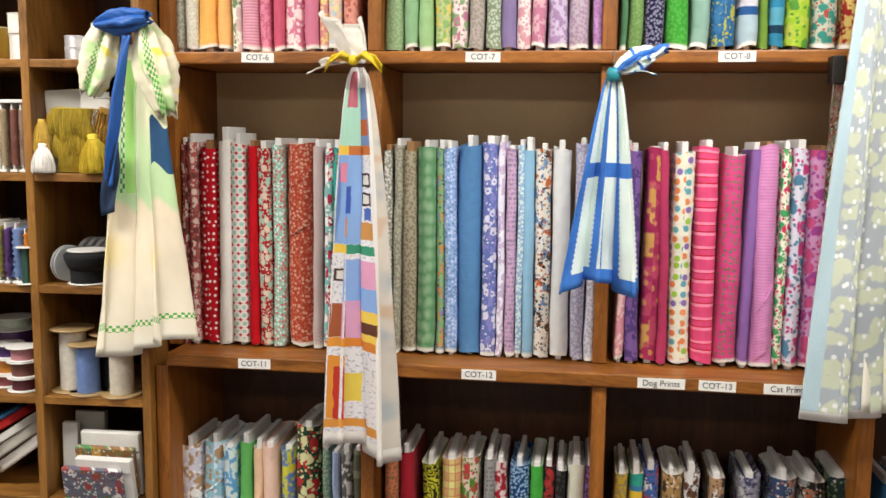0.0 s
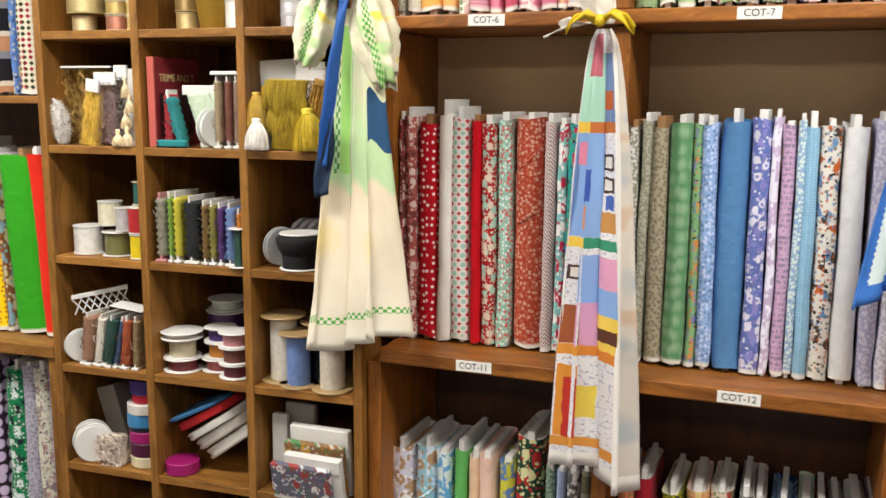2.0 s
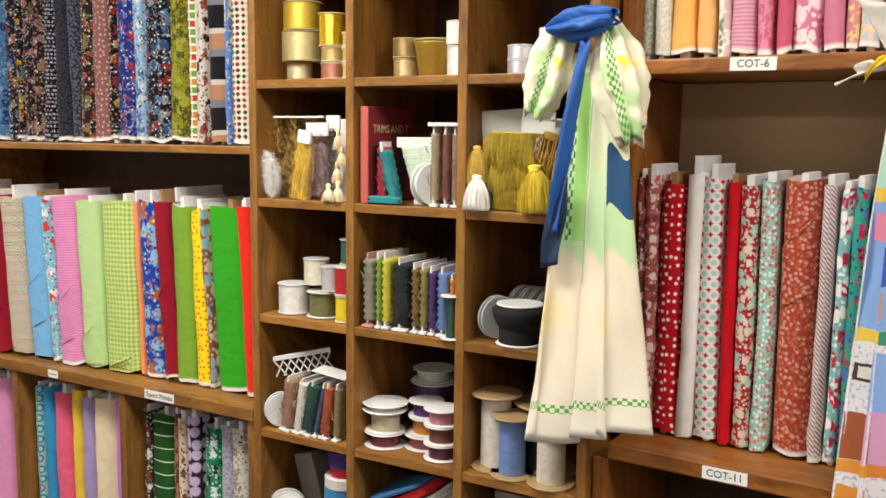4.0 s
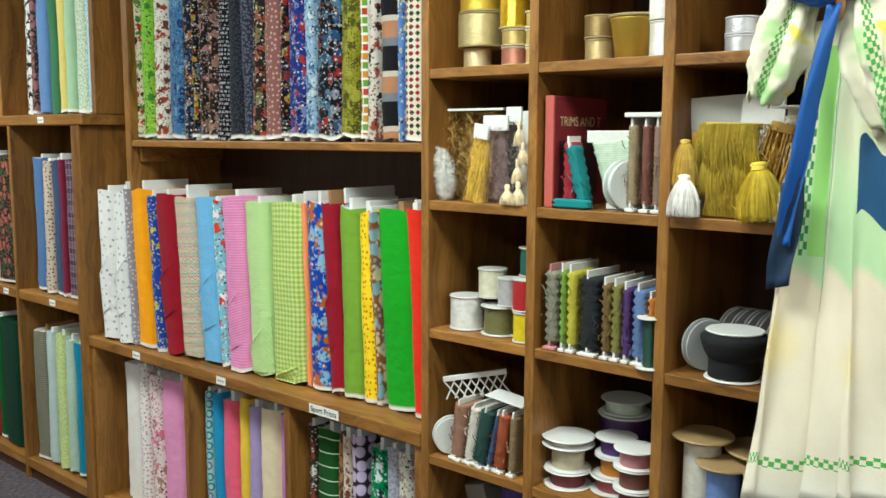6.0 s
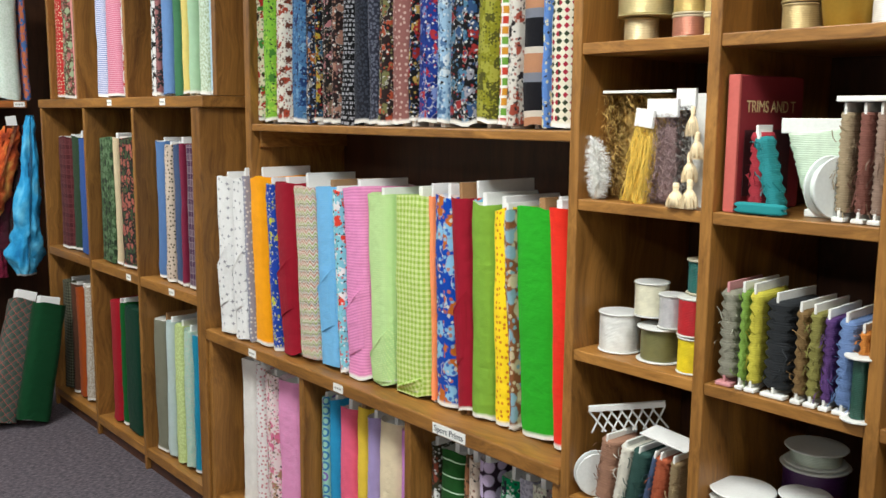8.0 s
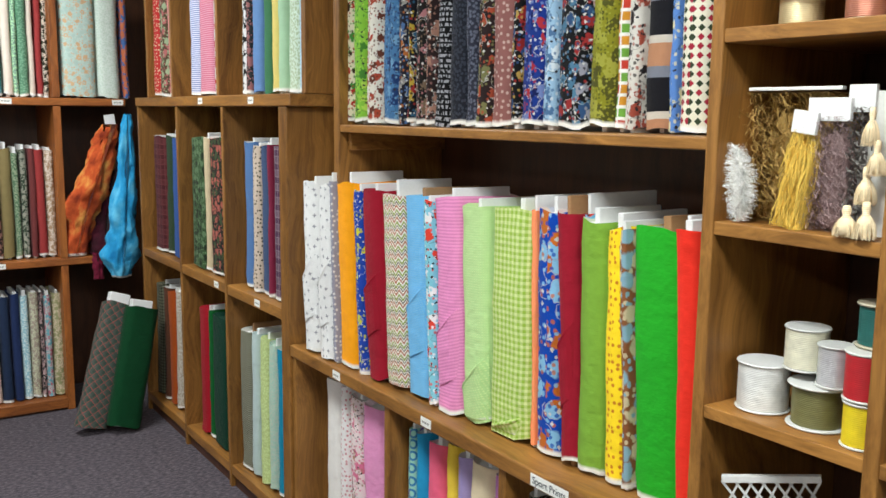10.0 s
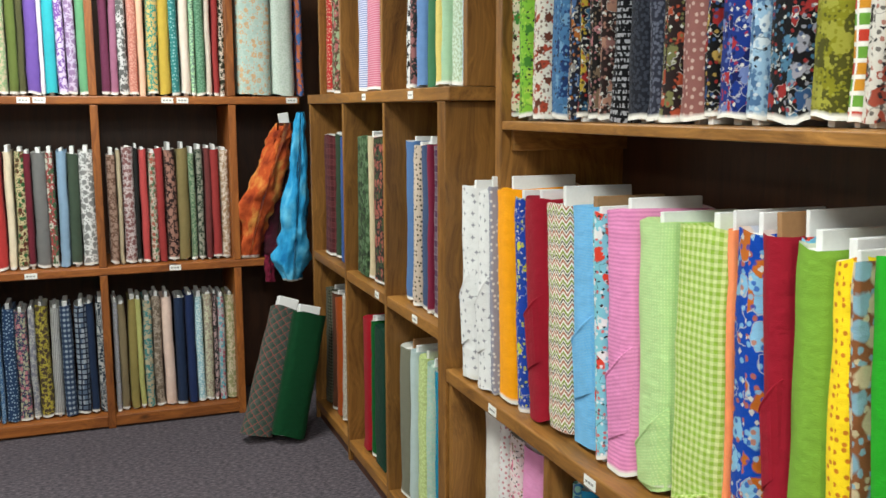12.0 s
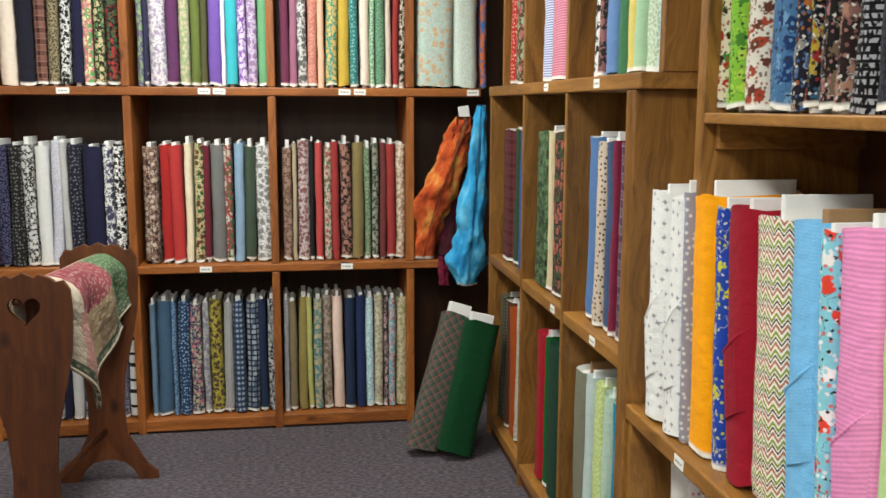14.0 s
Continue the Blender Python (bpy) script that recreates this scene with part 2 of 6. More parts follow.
def mesh_ob(name, bm, material, parent=None, label="", smooth=False):
    data = bpy.data.meshes.new(name)
    bmesh.ops.recalc_face_normals(bm, faces=bm.faces)
    if smooth:
        for f in bm.faces:
            f.smooth = True
    bm.to_mesh(data)
    bm.free()
    data.materials.append(material)
    ob = new(name, data)
    if parent:
        ob.parent = parent
    if label:
        ob["label"] = label
    return ob


part = mesh_ob


def thing(name, m, label, category, group="", kind=""):
    ob = new(name)
    ob.empty_display_size = 0.05
    ob.matrix_world = m
    return tagged(ob, label, category, group, kind)


def box(x0, x1, y0, y1, z0, z1, bevel=0.0):
    bm = bmesh.new()
    c = Matrix.LocRotScale(((x0 + x1) / 2, (y0 + y1) / 2, (z0 + z1) / 2), None, (abs(x1 - x0), abs(y1 - y0), abs(z1 - z0)))
    bmesh.ops.create_cube(bm, size=1.0, matrix=c)
    if bevel:
        bmesh.ops.bevel(bm, geom=bm.edges[:], offset=bevel, segments=2, affect="EDGES", profile=0.5)
    layer = bm.loops.layers.uv.new("UVMap")
    for f in bm.faces:
        for lp in f.loops:
            lp[layer].uv = (lp.vert.co.x + lp.vert.co.y, lp.vert.co.z)
    return bm


def lathe(profile, sides=24, centre=(0, 0, 0)):
    """A turned shape from (radius, height) pairs."""
    bm = bmesh.new()
    rings = []
    for r, z in profile:
        rings.append([bm.verts.new((centre[0] + r * math.cos(2 * math.pi * i / sides), centre[1] + r * math.sin(2 * math.pi * i / sides), centre[2] + z)) for i in range(sides)])
    for a, b in zip(rings, rings[1:]):
        for i in range(sides):
            bm.faces.new((a[i], a[(i + 1) % sides], b[(i + 1) % sides], b[i]))
    bm.faces.new(rings[0][::-1]), bm.faces.new(rings[-1])
    return bm


# ---- materials ----
OAK = {a: wood("oak_" + a, "5e3b15", "b6813e", a) for a in "xyz"}
RED_OAK = {a: wood("red_oak_" + a, "603410", "ba7630", a) for a in "xyz"}
PINE = {a: wood("pine_" + a, "683616", "b97031", a, 0.10) for a in "xyz"}
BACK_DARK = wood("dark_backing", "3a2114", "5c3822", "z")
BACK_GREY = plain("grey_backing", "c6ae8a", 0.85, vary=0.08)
CARD = plain("white_card", "e6e6e6", 0.7, vary=0.06)
KRAFT = plain("kraft_card", "a07850", 0.85)
PAPER = plain("label_paper", "eeeeea", 0.8, vary=0.03)
INK = plain("ink", "4c5158", 0.7)
WALL = plain("wall_paint", "c9bfae", 0.9, vary=0.05)
TILE = plain("ceiling_tile", "dcd8cf", 0.95, vary=0.05)


def carpet_material():
    n = Nodes("carpet", 0.97)
    loops = n.tree.nodes.new("ShaderNodeTexVoronoi")
    n.put(loops.inputs["Vector"], n.coords((75, 38, 75)))
    loops.inputs["Scale"].default_value = 1.0
    spots = n.node("ShaderNodeTexNoise", Vector=n.coords((90, 45, 90)), Scale=1.0, Detail=3.0, Roughness=0.6)
    big = n.node("ShaderNodeTexNoise", Vector=n.coords(), Scale=1.5, Detail=3.0)
    col = n.ramp(spots, [(0.36, rgb("39323a")), (0.5, rgb("4e474e")), (0.62, rgb("6a6168"))])
    col = n.mix(n.math("MULTIPLY", big, 0.4), col, rgb("4a444c"))
    n.put(n.bsdf.inputs["Base Color"], col)
    n.bump(n.math("MULTIPLY_ADD", spots, 0.6, loops.outputs["Distance"]), 0.5, 0.005)
    return n.mat


CARPET = carpet_material()

# ---- the room ----
X0, X1, Y0, Y1 = -6.55, 2.6, -3.4, 3.03


def setting(name, bm, material, label, category):
    return tagged(mesh_ob(name, bm, material), label, category, kind="structure")


setting("floor", box(X0, X1, Y0, Y1, FLOOR - 0.1, FLOOR), CARPET, "dark grey-purple looped carpet on the shop floor", "floor")
setting("ceiling", box(X0, X1, Y0, Y1, CEILING, CEILING + 0.1), TILE, "off-white tiled shop ceiling", "ceiling")
setting("wall_north", box(X0, X1, Y1, Y1 + 0.12, FLOOR, CEILING), WALL, "plain beige wall behind the fabric shelves", "wall")
setting("wall_south", box(X0, X1, Y0 - 0.12, Y0, FLOOR, CEILING), WALL, "plain beige shop wall", "wall")
setting("wall_west", box(X0 - 0.12, X0, Y0 - 0.12, Y1 + 0.12, FLOOR, CEILING), WALL, "plain beige wall behind the shelves", "wall")
setting("wall_east", box(X1, X1 + 0.12, Y0 - 0.12, Y1 + 0.12, FLOOR, CEILING), WALL, "plain beige shop wall", "wall")
DIFFUSER = Nodes("light_diffuser", 0.5)
DIFFUSER.bsdf.inputs["Base Color"].default_value = (0.9, 0.9, 0.88, 1)
DIFFUSER.bsdf.inputs["Emission Color"].default_value = (1.0, 0.97, 0.92, 1)
DIFFUSER.bsdf.inputs["Emission Strength"].default_value = 3.0
WHITE_METAL = plain("white_metal", "e0e0dc", 0.4)
for lx, ly in LAMP_SPOTS:
    t = thing("ceiling_light", pose(lx, ly, CEILING), "recessed fluorescent ceiling light with a white frame", "ceiling light", "ceiling lights")
    part("diffuser", box(-0.58, 0.58, -0.28, 0.28, -0.012, -0.004), DIFFUSER.mat, t)
    for a, b, c, d in ((-0.62, 0.62, -0.31, -0.28), (-0.62, 0.62, 0.28, 0.31), (-0.62, -0.58, -0.28, 0.28), (0.58, 0.62, -0.28, 0.28)):
        part("frame", box(a, b, c, d, -0.02, 0.0), WHITE_METAL, t)


# ---- shelving ----
def shelving(name, label):
    return thing(name, pose(0, 0, FLOOR), label, "shelving unit", "shop shelving")


def board(parent, name, x0, x1, y0, y1, z0, z1, woods, axis, bevel=0.003):
    """A board given in room coordinates, as a part of a unit that stands on the floor."""
    return part(name, box(x0, x1, y0, y1, z0 - FLOOR, z1 - FLOOR, bevel), woods[axis] if isinstance(woods, dict) else woods, parent)


TOP = 2.34
FRONT, BACK = 2.545, 3.0

# wide bays with cotton prints
cot = shelving("cotton_shelving", "honey-stained oak wall shelving filled with cotton fabric bolts")
COT_X = [-1.083, -0.44, 0.235, 0.96, 1.66]
CW = 0.02
for i, x in enumerate(COT_X):
    board(cot, "post", x - CW, x + CW, FRONT + 0.012, BACK, FLOOR, 0.729, RED_OAK, "z")
    board(cot, "post", x - CW, x + CW, 2.655, BACK, 0.773, 1.637, RED_OAK, "z")
    board(cot, "post", x - CW, x + CW, 2.645, BACK, 1.677, TOP, RED_OAK, "z")
board(cot, "shelf", COT_X[0] + 0.02, COT_X[-1] + 0.02, FRONT, BACK, 0.731, 0.772, RED_OAK, "x", 0.005)
board(cot, "shelf", COT_X[0] + 0.02, COT_X[-1] + 0.02, 2.63, BACK, 1.639, 1.675, RED_OAK, "x", 0.005)
board(cot, "shelf", COT_X[0] + 0.02, COT_X[-1] + 0.02, FRONT + 0.012, BACK, FLOOR, 0.03, RED_OAK, "x")
board(cot, "top", COT_X[0], COT_X[-1], 2.63, BACK, TOP, TOP + 0.03, RED_OAK, "x")
for a, b in zip(COT_X, COT_X[1:]):
    board(cot, "back_panel", a + CW, b - CW, BACK - 0.02, BACK, 0.773, 1.637, BACK_GREY, "z", 0)
    board(cot, "back_panel", a + CW, b - CW, BACK - 0.02, BACK, 1.677, TOP, BACK_GREY, "z", 0)
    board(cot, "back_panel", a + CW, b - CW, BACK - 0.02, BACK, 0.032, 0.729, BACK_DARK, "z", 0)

# pigeonholes with trims
cub = shelving("trim_cubbyholes", "honey-stained oak cubbyhole unit holding trims and ribbon")
CUB_X = [-2.156, -1.818, -1.477, -1.137]
CUB_Z = [-0.05 + 0.09, 0.292, 0.615, 0.960, 1.298, 1.632, 1.97]
for x in CUB_X:
    board(cub, "post", x - 0.013, x + 0.013, FRONT, BACK - 0.02, FLOOR, TOP, OAK, "z")
for z in CUB_Z:
    for a, b in zip(CUB_X, CUB_X[1:]):
        board(cub, "shelf", a + 0.013, b - 0.013, FRONT + 0.003, BACK - 0.02, z - 0.012, z + 0.012, OAK, "x", 0.002)
board(cub, "top", CUB_X[0] - 0.013, CUB_X[-1] + 0.013, FRONT, BACK, TOP, TOP + 0.03, OAK, "x")
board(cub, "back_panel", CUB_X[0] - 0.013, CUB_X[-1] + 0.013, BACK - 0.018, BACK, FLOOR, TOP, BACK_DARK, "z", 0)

# sport prints and flannels
spo = shelving("flannel_shelving", "honey-stained oak shelving with a deep base shelf of flannel bolts")
SPO_L, SPO_R = -3.965, -2.172
board(spo, "base_shelf", SPO_L, SPO_R, FRONT, BACK, 0.640, 0.682, OAK, "x", 0.005)
for x in (SPO_L + 0.014, -3.305, -2.748, SPO_R - 0.016):
    board(spo, "post", x - 0.014, x + 0.014, FRONT + 0.01, BACK, FLOOR, 0.638, OAK, "z")
board(spo, "bottom_shelf", SPO_L, SPO_R, FRONT + 0.02, BACK, FLOOR, 0.02, OAK, "x")
board(spo, "post", -3.702, -3.665, 2.59, BACK, 0.684, TOP, OAK, "z")
board(spo, "post", SPO_R - 0.036, SPO_R - 0.001, 2.66, BACK, 0.684, TOP, OAK, "z")
board(spo, "upper_shelf", -3.663, SPO_R - 0.001, 2.592, BACK, 1.432, 1.456, OAK, "x", 0.003)
board(spo, "cleat", -3.663, -3.645, 2.62, BACK, 1.375, 1.430, OAK, "y")
board(spo, "top", -3.702, SPO_R, 2.59, BACK, TOP, TOP + 0.03, OAK, "x")
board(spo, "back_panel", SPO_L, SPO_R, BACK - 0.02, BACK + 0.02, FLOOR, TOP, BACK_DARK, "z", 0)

# narrow bays by the corner
far = shelving("corner_shelving", "honey-stained oak shelving with narrow upright bays of fabric bolts")
for x0, x1 in ((-5.79, -5.765), (-5.175, -5.15), (-4.60, -4.575), (-4.035, -3.968)):
    board(far, "post", x0, x1, FRONT, BACK, FLOOR, 1.512, OAK, "z")
for x0, x1 in ((-5.79, -5.765), (-5.40, -5.375), (-4.79, -4.765), (-3.96, -3.93)):
    board(far, "post", x0, x1, 2.60, BACK, 1.556, TOP, OAK, "z")
for a, b in ((-5.765, -5.175), (-5.15, -4.60), (-4.575, -4.035)):
    board(far, "shelf", a, b, FRONT + 0.002, BACK, 0.756, 0.797, OAK, "x")
    board(far, "bottom_shelf", a, b, FRONT + 0.002, BACK, -0.012, 0.03, OAK, "x")
    board(far, "kick_board", a, b, FRONT + 0.018, FRONT + 0.04, FLOOR, -0.013, BACK_DARK, "x", 0)
board(far, "upper_shelf", -5.80, -3.93, FRONT - 0.004, BACK, 1.513, 1.555, OAK, "x", 0.004)
board(far, "top", -5.79, -3.93, 2.60, BACK, TOP, TOP + 0.03, OAK, "x")
board(far, "back_panel", -5.79, -3.97, BACK, BACK + 0.02, FLOOR, TOP, BACK_DARK, "z", 0)

# the end wall
wes = shelving("end_wall_shelving", "reddish pine wall shelving packed with quilting cotton bolts")
WX, WB = -5.98, -6.45
WEST_Y = [0.295, 0.932, 1.568, 2.204]
for y in WEST_Y:
    for z0, z1 in ((FLOOR, 0.698), (0.738, 1.51), (1.552, TOP)):
        board(wes, "post", WB, WX, y - 0.018, y + 0.018, z0, z1, PINE, "z")
for z0, z1, name in ((0.70, 0.737, "shelf"), (1.512, 1.550, "shelf"), (TOP, TOP + 0.03, "top")):
    board(wes, name, WB, WX + 0.003, WEST_Y[0] - 0.018, 2.54, z0, z1, PINE, "y", 0.004)
for a, b in zip(WEST_Y, WEST_Y[1:] + [2.56]):
    if b < 2.5:
        board(wes, "bottom_shelf", WB, WX, a + 0.018, b - 0.018, -0.055, -0.003, PINE, "y")
        board(wes, "kick_board", WB, WX - 0.02, a + 0.018, b - 0.018, FLOOR, -0.056, BACK_DARK, "y", 0)
board(wes, "back_panel", WB - 0.02, WB, WEST_Y[0] - 0.02, 3.0, FLOOR, TOP, BACK_DARK, "z", 0)


# ---- fabric bolts ----
def bolt_cloth(w, d, h, rnd, wrinkle):
    """Cloth wound round a board: a rounded slab, front at y = 0, with UVs in metres."""
    r = min(w * 0.46, d * 0.42, 0.036)
    outline = []
    for cx, cy, a0 in ((w / 2 - r, r, -90), (w / 2 - r, d - r, 0), (-w / 2 + r, d - r, 90), (-w / 2 + r, r, 180)):
        for k in range(4):
            a = radians(a0 + k * 30)
            outline.append((cx + r * math.cos(a), cy + r * math.sin(a)))
    bm = bmesh.new()
    layer = bm.loops.layers.uv.new("UVMap")
    levels = 13
    off = Vector((rnd.uniform(0, 50), rnd.uniform(0, 50), rnd.uniform(0, 50)))
    lengths = [0.0]
    for a, b in zip(outline, outline[1:] + outline[:1]):
        lengths.append(lengths[-1] + math.hypot(b[0] - a[0], b[1] - a[1]))
    rings = []
    for j in range(levels):
        z = 0.009 + (h - 0.009) * j / (levels - 1)
        ring = []
        for x, y in outline:
            k = wrinkle * (2.0 if j < 2 or j == levels - 1 else 1.0)
            nz = noise.noise_vector(Vector((x * 16, y * 16, z * 14)) + off) * k
            slow = noise.noise_vector(Vector((0.3, 0.7, z * 4)) + off) * 0.004
            ring.append(bm.verts.new((x + nz.x + slow.x, y + nz.y + slow.y, z + (nz.z * 2.2 if j in (0, levels - 1) else 0))))
        rings.append(ring)
    count = len(outline)
    for j in range(levels - 1):
        for i in range(count):
            f = bm.faces.new((rings[j][i], rings[j][(i + 1) % count], rings[j + 1][(i + 1) % count], rings[j + 1][i]))
            f.smooth = True
            for lp, (s, t) in zip(f.loops, ((i, j), (i + 1, j), (i + 1, j + 1), (i, j + 1))):
                lp[layer].uv = (lengths[s], h * t / (levels - 1))
    # the wound edge: a lip that dips towards the board
    for ring, dz in ((rings[-1], -0.012), (rings[0], 0.006)):
        inner = [bm.verts.new((v.co.x * 0.62, r * 0.4 + (v.co.y - r * 0.4) * 0.93 if v.co.y > r else v.co.y * 0.6 + r * 0.4, v.co.z + dz)) for v in ring]
        for i in range(count):
            f = bm.faces.new((ring[i], ring[(i + 1) % count], inner[(i + 1) % count], inner[i]))
            for lp, s in zip(f.loops, (i, i + 1, i + 1, i)):
                lp[layer].uv = (lengths[s], 0.01)
        bm.faces.new(inner)
        for i in range(count):
            bm.edges.get((ring[i], ring[(i + 1) % count])).smooth = False
    return bm


def cloth_words(spec):
    kind, *codes = spec.split()

    def hue(code):
        r, g, b = [int((code + code)[i], 16) for i in range(3)] if len(code) < 6 else [int(code[i], 16) for i in (0, 2, 4)]
        hi, lo = max(r, g, b), min(r, g, b)
        if hi - lo < 3:
            return "black" if hi < 4 else "dark grey" if hi < 7 else "grey" if hi < 11 else "white"
        if hi == r:
            name = ("pink" if b >= g and hi > 10 else "maroon" if b >= g else "red") if b > g - 1 and g < 9 else "cream" if hi > 11 and lo > 7 else "yellow" if g > 9 else "orange" if hi > 10 and g > 4 else "red" if hi > 9 and g < 5 else "brown"
        elif hi == g:
            name = "teal" if b > r + 2 else "lime green" if r > b + 3 and hi > 8 else "green"
        else:
            name = "purple" if r > g else "turquoise" if g > 9 and r < 8 else "blue"
        return ("dark " if hi < 6 else "pale " if lo > 9 else "") + name
    style = {"solid": "plain", "dots": "dotted", "dotsl": "pin-dotted", "polka": "polka-dot", "daisy": "daisy-print", "star": "star-print", "ball": "ball-print", "print": "small-print", "floral": "floral", "fine": "small-flowered", "xmas": "festive", "novelty": "novelty-print", "animal": "animal-print", "veg": "vegetable-print", "patch": "patchwork-print", "fish": "sea-print", "camo": "camouflage", "squares": "checked-square", "diamond": "diamond-print", "quatre": "geometric", "gingham": "gingham", "plaid": "plaid", "hline": "fine-striped", "vline": "fine-striped", "hstripe": "striped", "hband": "banded", "band": "banded", "hgrid": "lined", "diag": "diagonal-striped", "chevron": "zigzag", "text": "lettered", "swirl": "swirl-print", "ring": "ring-print", "moon": "soft-dotted", "batik": "batik", "tartan": "tartan"}[kind]
    colour = hue(codes[0])
    if len(codes) > 1 and hue(codes[1]) != colour:
        colour += " and " + hue(codes[1])
    return colour + " " + style


def bolt(c, w, spec, plane, z, height, depth=0.19, west=False, lean=0.0, group="", where="", rnd=random, up=0.02, back=0.0):
    w = max(0.018, w - 0.002)
    h = height + rnd.uniform(-0.012, 0.012) + (0.085 if spec.startswith("xmas") else 0.0)
    m = pose(plane, c, z, 0, 0, 90) if west else pose(c, plane, z)
    m = m @ pose(0, rnd.uniform(0, 0.012), 0, back + rnd.uniform(-0.6, 0.2), lean + rnd.gauss(0, 0.45), rnd.uniform(-1.2, 1.2))
    t = thing("fabric_bolt", m, f"{cloth_words(spec)} bolt {where}", "fabric bolt", group)
    cloth = part("cloth", bolt_cloth(w, depth, h, rnd, 0.0032), fabric(spec), t)
    bw = min(rnd.uniform(0.012, 0.022), w * 0.5)
    lift = h + up * rnd.uniform(0.35, 1.0) + abs(rnd.gauss(0, 0.009))
    part("core_board", box(-bw / 2, bw / 2, w * 0.3 + 0.004, depth - 0.015, 0.0, lift, 0.002), CARD if rnd.random() > 0.035 else KRAFT, t, "white cardboard core")
    if spec in LOOSE_ENDS:
        z0, z1 = LOOSE_ENDS[spec]
        part("loose_end", flap(w, h * z0, h * z1), fabric(spec), cloth)
    return t


SLUMP = {"solid fa1": -0.7, "novelty 24a cc3 249": -1.5, "solid 96142a": -1.9, "chevron 8c9a3c f4ece0 b4745c 3a2a1c": -1.5, "dotsl 7be 9ce": -1.1, "novelty 8cd d43 eee": -0.9, "hline d8b e9c": -0.6, "solid 3a2": -1.5, "floral d99 a45": -1.2, "solid e32": -0.9}
SET_BACK = {"novelty 7bd d43": 0.05, "solid f96": 0.02, "floral d99 a45": 0.03, "solid e32": -0.02, "solid 96142a": -0.006}
LOOSE_ENDS = {"print b04634 d2a08c c06a50": (0.76, 0.9), "solid c12": (0.5, 0.62), "hline d488c2 da96ca": (0.25, 0.42), "star eee 667": (0.4, 0.62), "floral 67b dde 88c": (0.55, 0.7), "dotsl 7be 9ce": (0.42, 0.6), "hline d8b e9c": (0.34, 0.52), "dotsl bd9 dea": (0.14, 0.34), "solid 96142a": (0.45, 0.6), "gingham d6e29c 9abe44": (0.02, 0.14), "solid eca": (0.5, 0.7), "floral 9cd b97 def": (0.6, 0.75), "floral dde b97 fff": (0.45, 0.62)}


def flap(w, z0, z1):
    """The loose end of the cloth, tucked slantwise across the front."""
    bm = bmesh.new()
    layer = bm.loops.layers.uv.new("UVMap")
    top, low = [], []
    for k in range(9):
        u = k / 8
        x = (u - 0.5) * w * 0.96
        y = -0.007 + 0.034 * abs(2 * u - 1) ** 4
        z = z0 + (z1 - z0) * u ** 1.5 + 0.006 * math.sin(5 * u)
        top.append(bm.verts.new((x, y - 0.0035, z)))
        low.append(bm.verts.new((x, y + 0.003, max(0.02, z0 - 0.14 + 0.05 * u))))
    for k in range(8):
        f = bm.faces.new((low[k], low[k + 1], top[k + 1], top[k]))
        f.smooth = True
        for lp in f.loops:
            lp[layer].uv = (lp.vert.co.x + lp.vert.co.z * 0.3 + 0.5, lp.vert.co.z - lp.vert.co.x * 0.3)
    made = bmesh.ops.extrude_face_region(bm, geom=bm.faces[:])
    bmesh.ops.translate(bm, verts=[v for v in made["geom"] if isinstance(v, bmesh.types.BMVert)], vec=(0, 0.003, 0))
    for f in bm.faces:
        f.smooth = False
    # the turned-over edge, rolled into a soft ridge
    prev = None
    for k in range(15):
        u = k / 14
        c = Vector(((u - 0.5) * w * 0.94, -0.009 + 0.034 * abs(2 * u - 1) ** 4, z0 + (z1 - z0) * u ** 1.5 + 0.006 * math.sin(5 * u)))
        rad = 0.0042 * (0.45 + 0.55 * math.sin(math.pi * u)) * (1 + 0.2 * math.sin(11 * u))
        ring = [bm.verts.new(c + Vector((0, rad * math.cos(a), rad * 1.3 * math.sin(a)))) for a in (0.4, 1.45, 2.5, 3.54, 4.59, 5.64)]
        if prev:
            for i in range(6):
                f = bm.faces.new((prev[i], prev[(i + 1) % 6], ring[(i + 1) % 6], ring[i]))
                f.smooth = True
                for lp in f.loops:
                    lp[layer].uv = (lp.vert.co.x + 0.5, lp.vert.co.z + lp.vert.co.y)
        prev = ring
    return bm


def fill(rows, plane, z, height, group, where, seed, **more):
    rnd = random.Random(seed)
    for line in rows.split("\n"):
        c, w, spec = line.split(" ", 2)
        tip = more.get("lean", 0.0)
        front = plane[0] + plane[2] * (float(c) - plane[1]) if isinstance(plane, tuple) else plane
        rest = {k: v for k, v in more.items() if k != "lean"}
        if isinstance(tip, tuple):
            tip = tip[0] + tip[1] * (float(c) - plane[1])
        tip += SLUMP.get(spec, 0.0)
        front += SET_BACK.get(spec, 0.0)
        bolt(float(c) - 0.37 * math.tan(radians(tip)), float(w) / 100, spec, front, z, height, group=group, where=where, rnd=rnd, lean=tip, **rest)


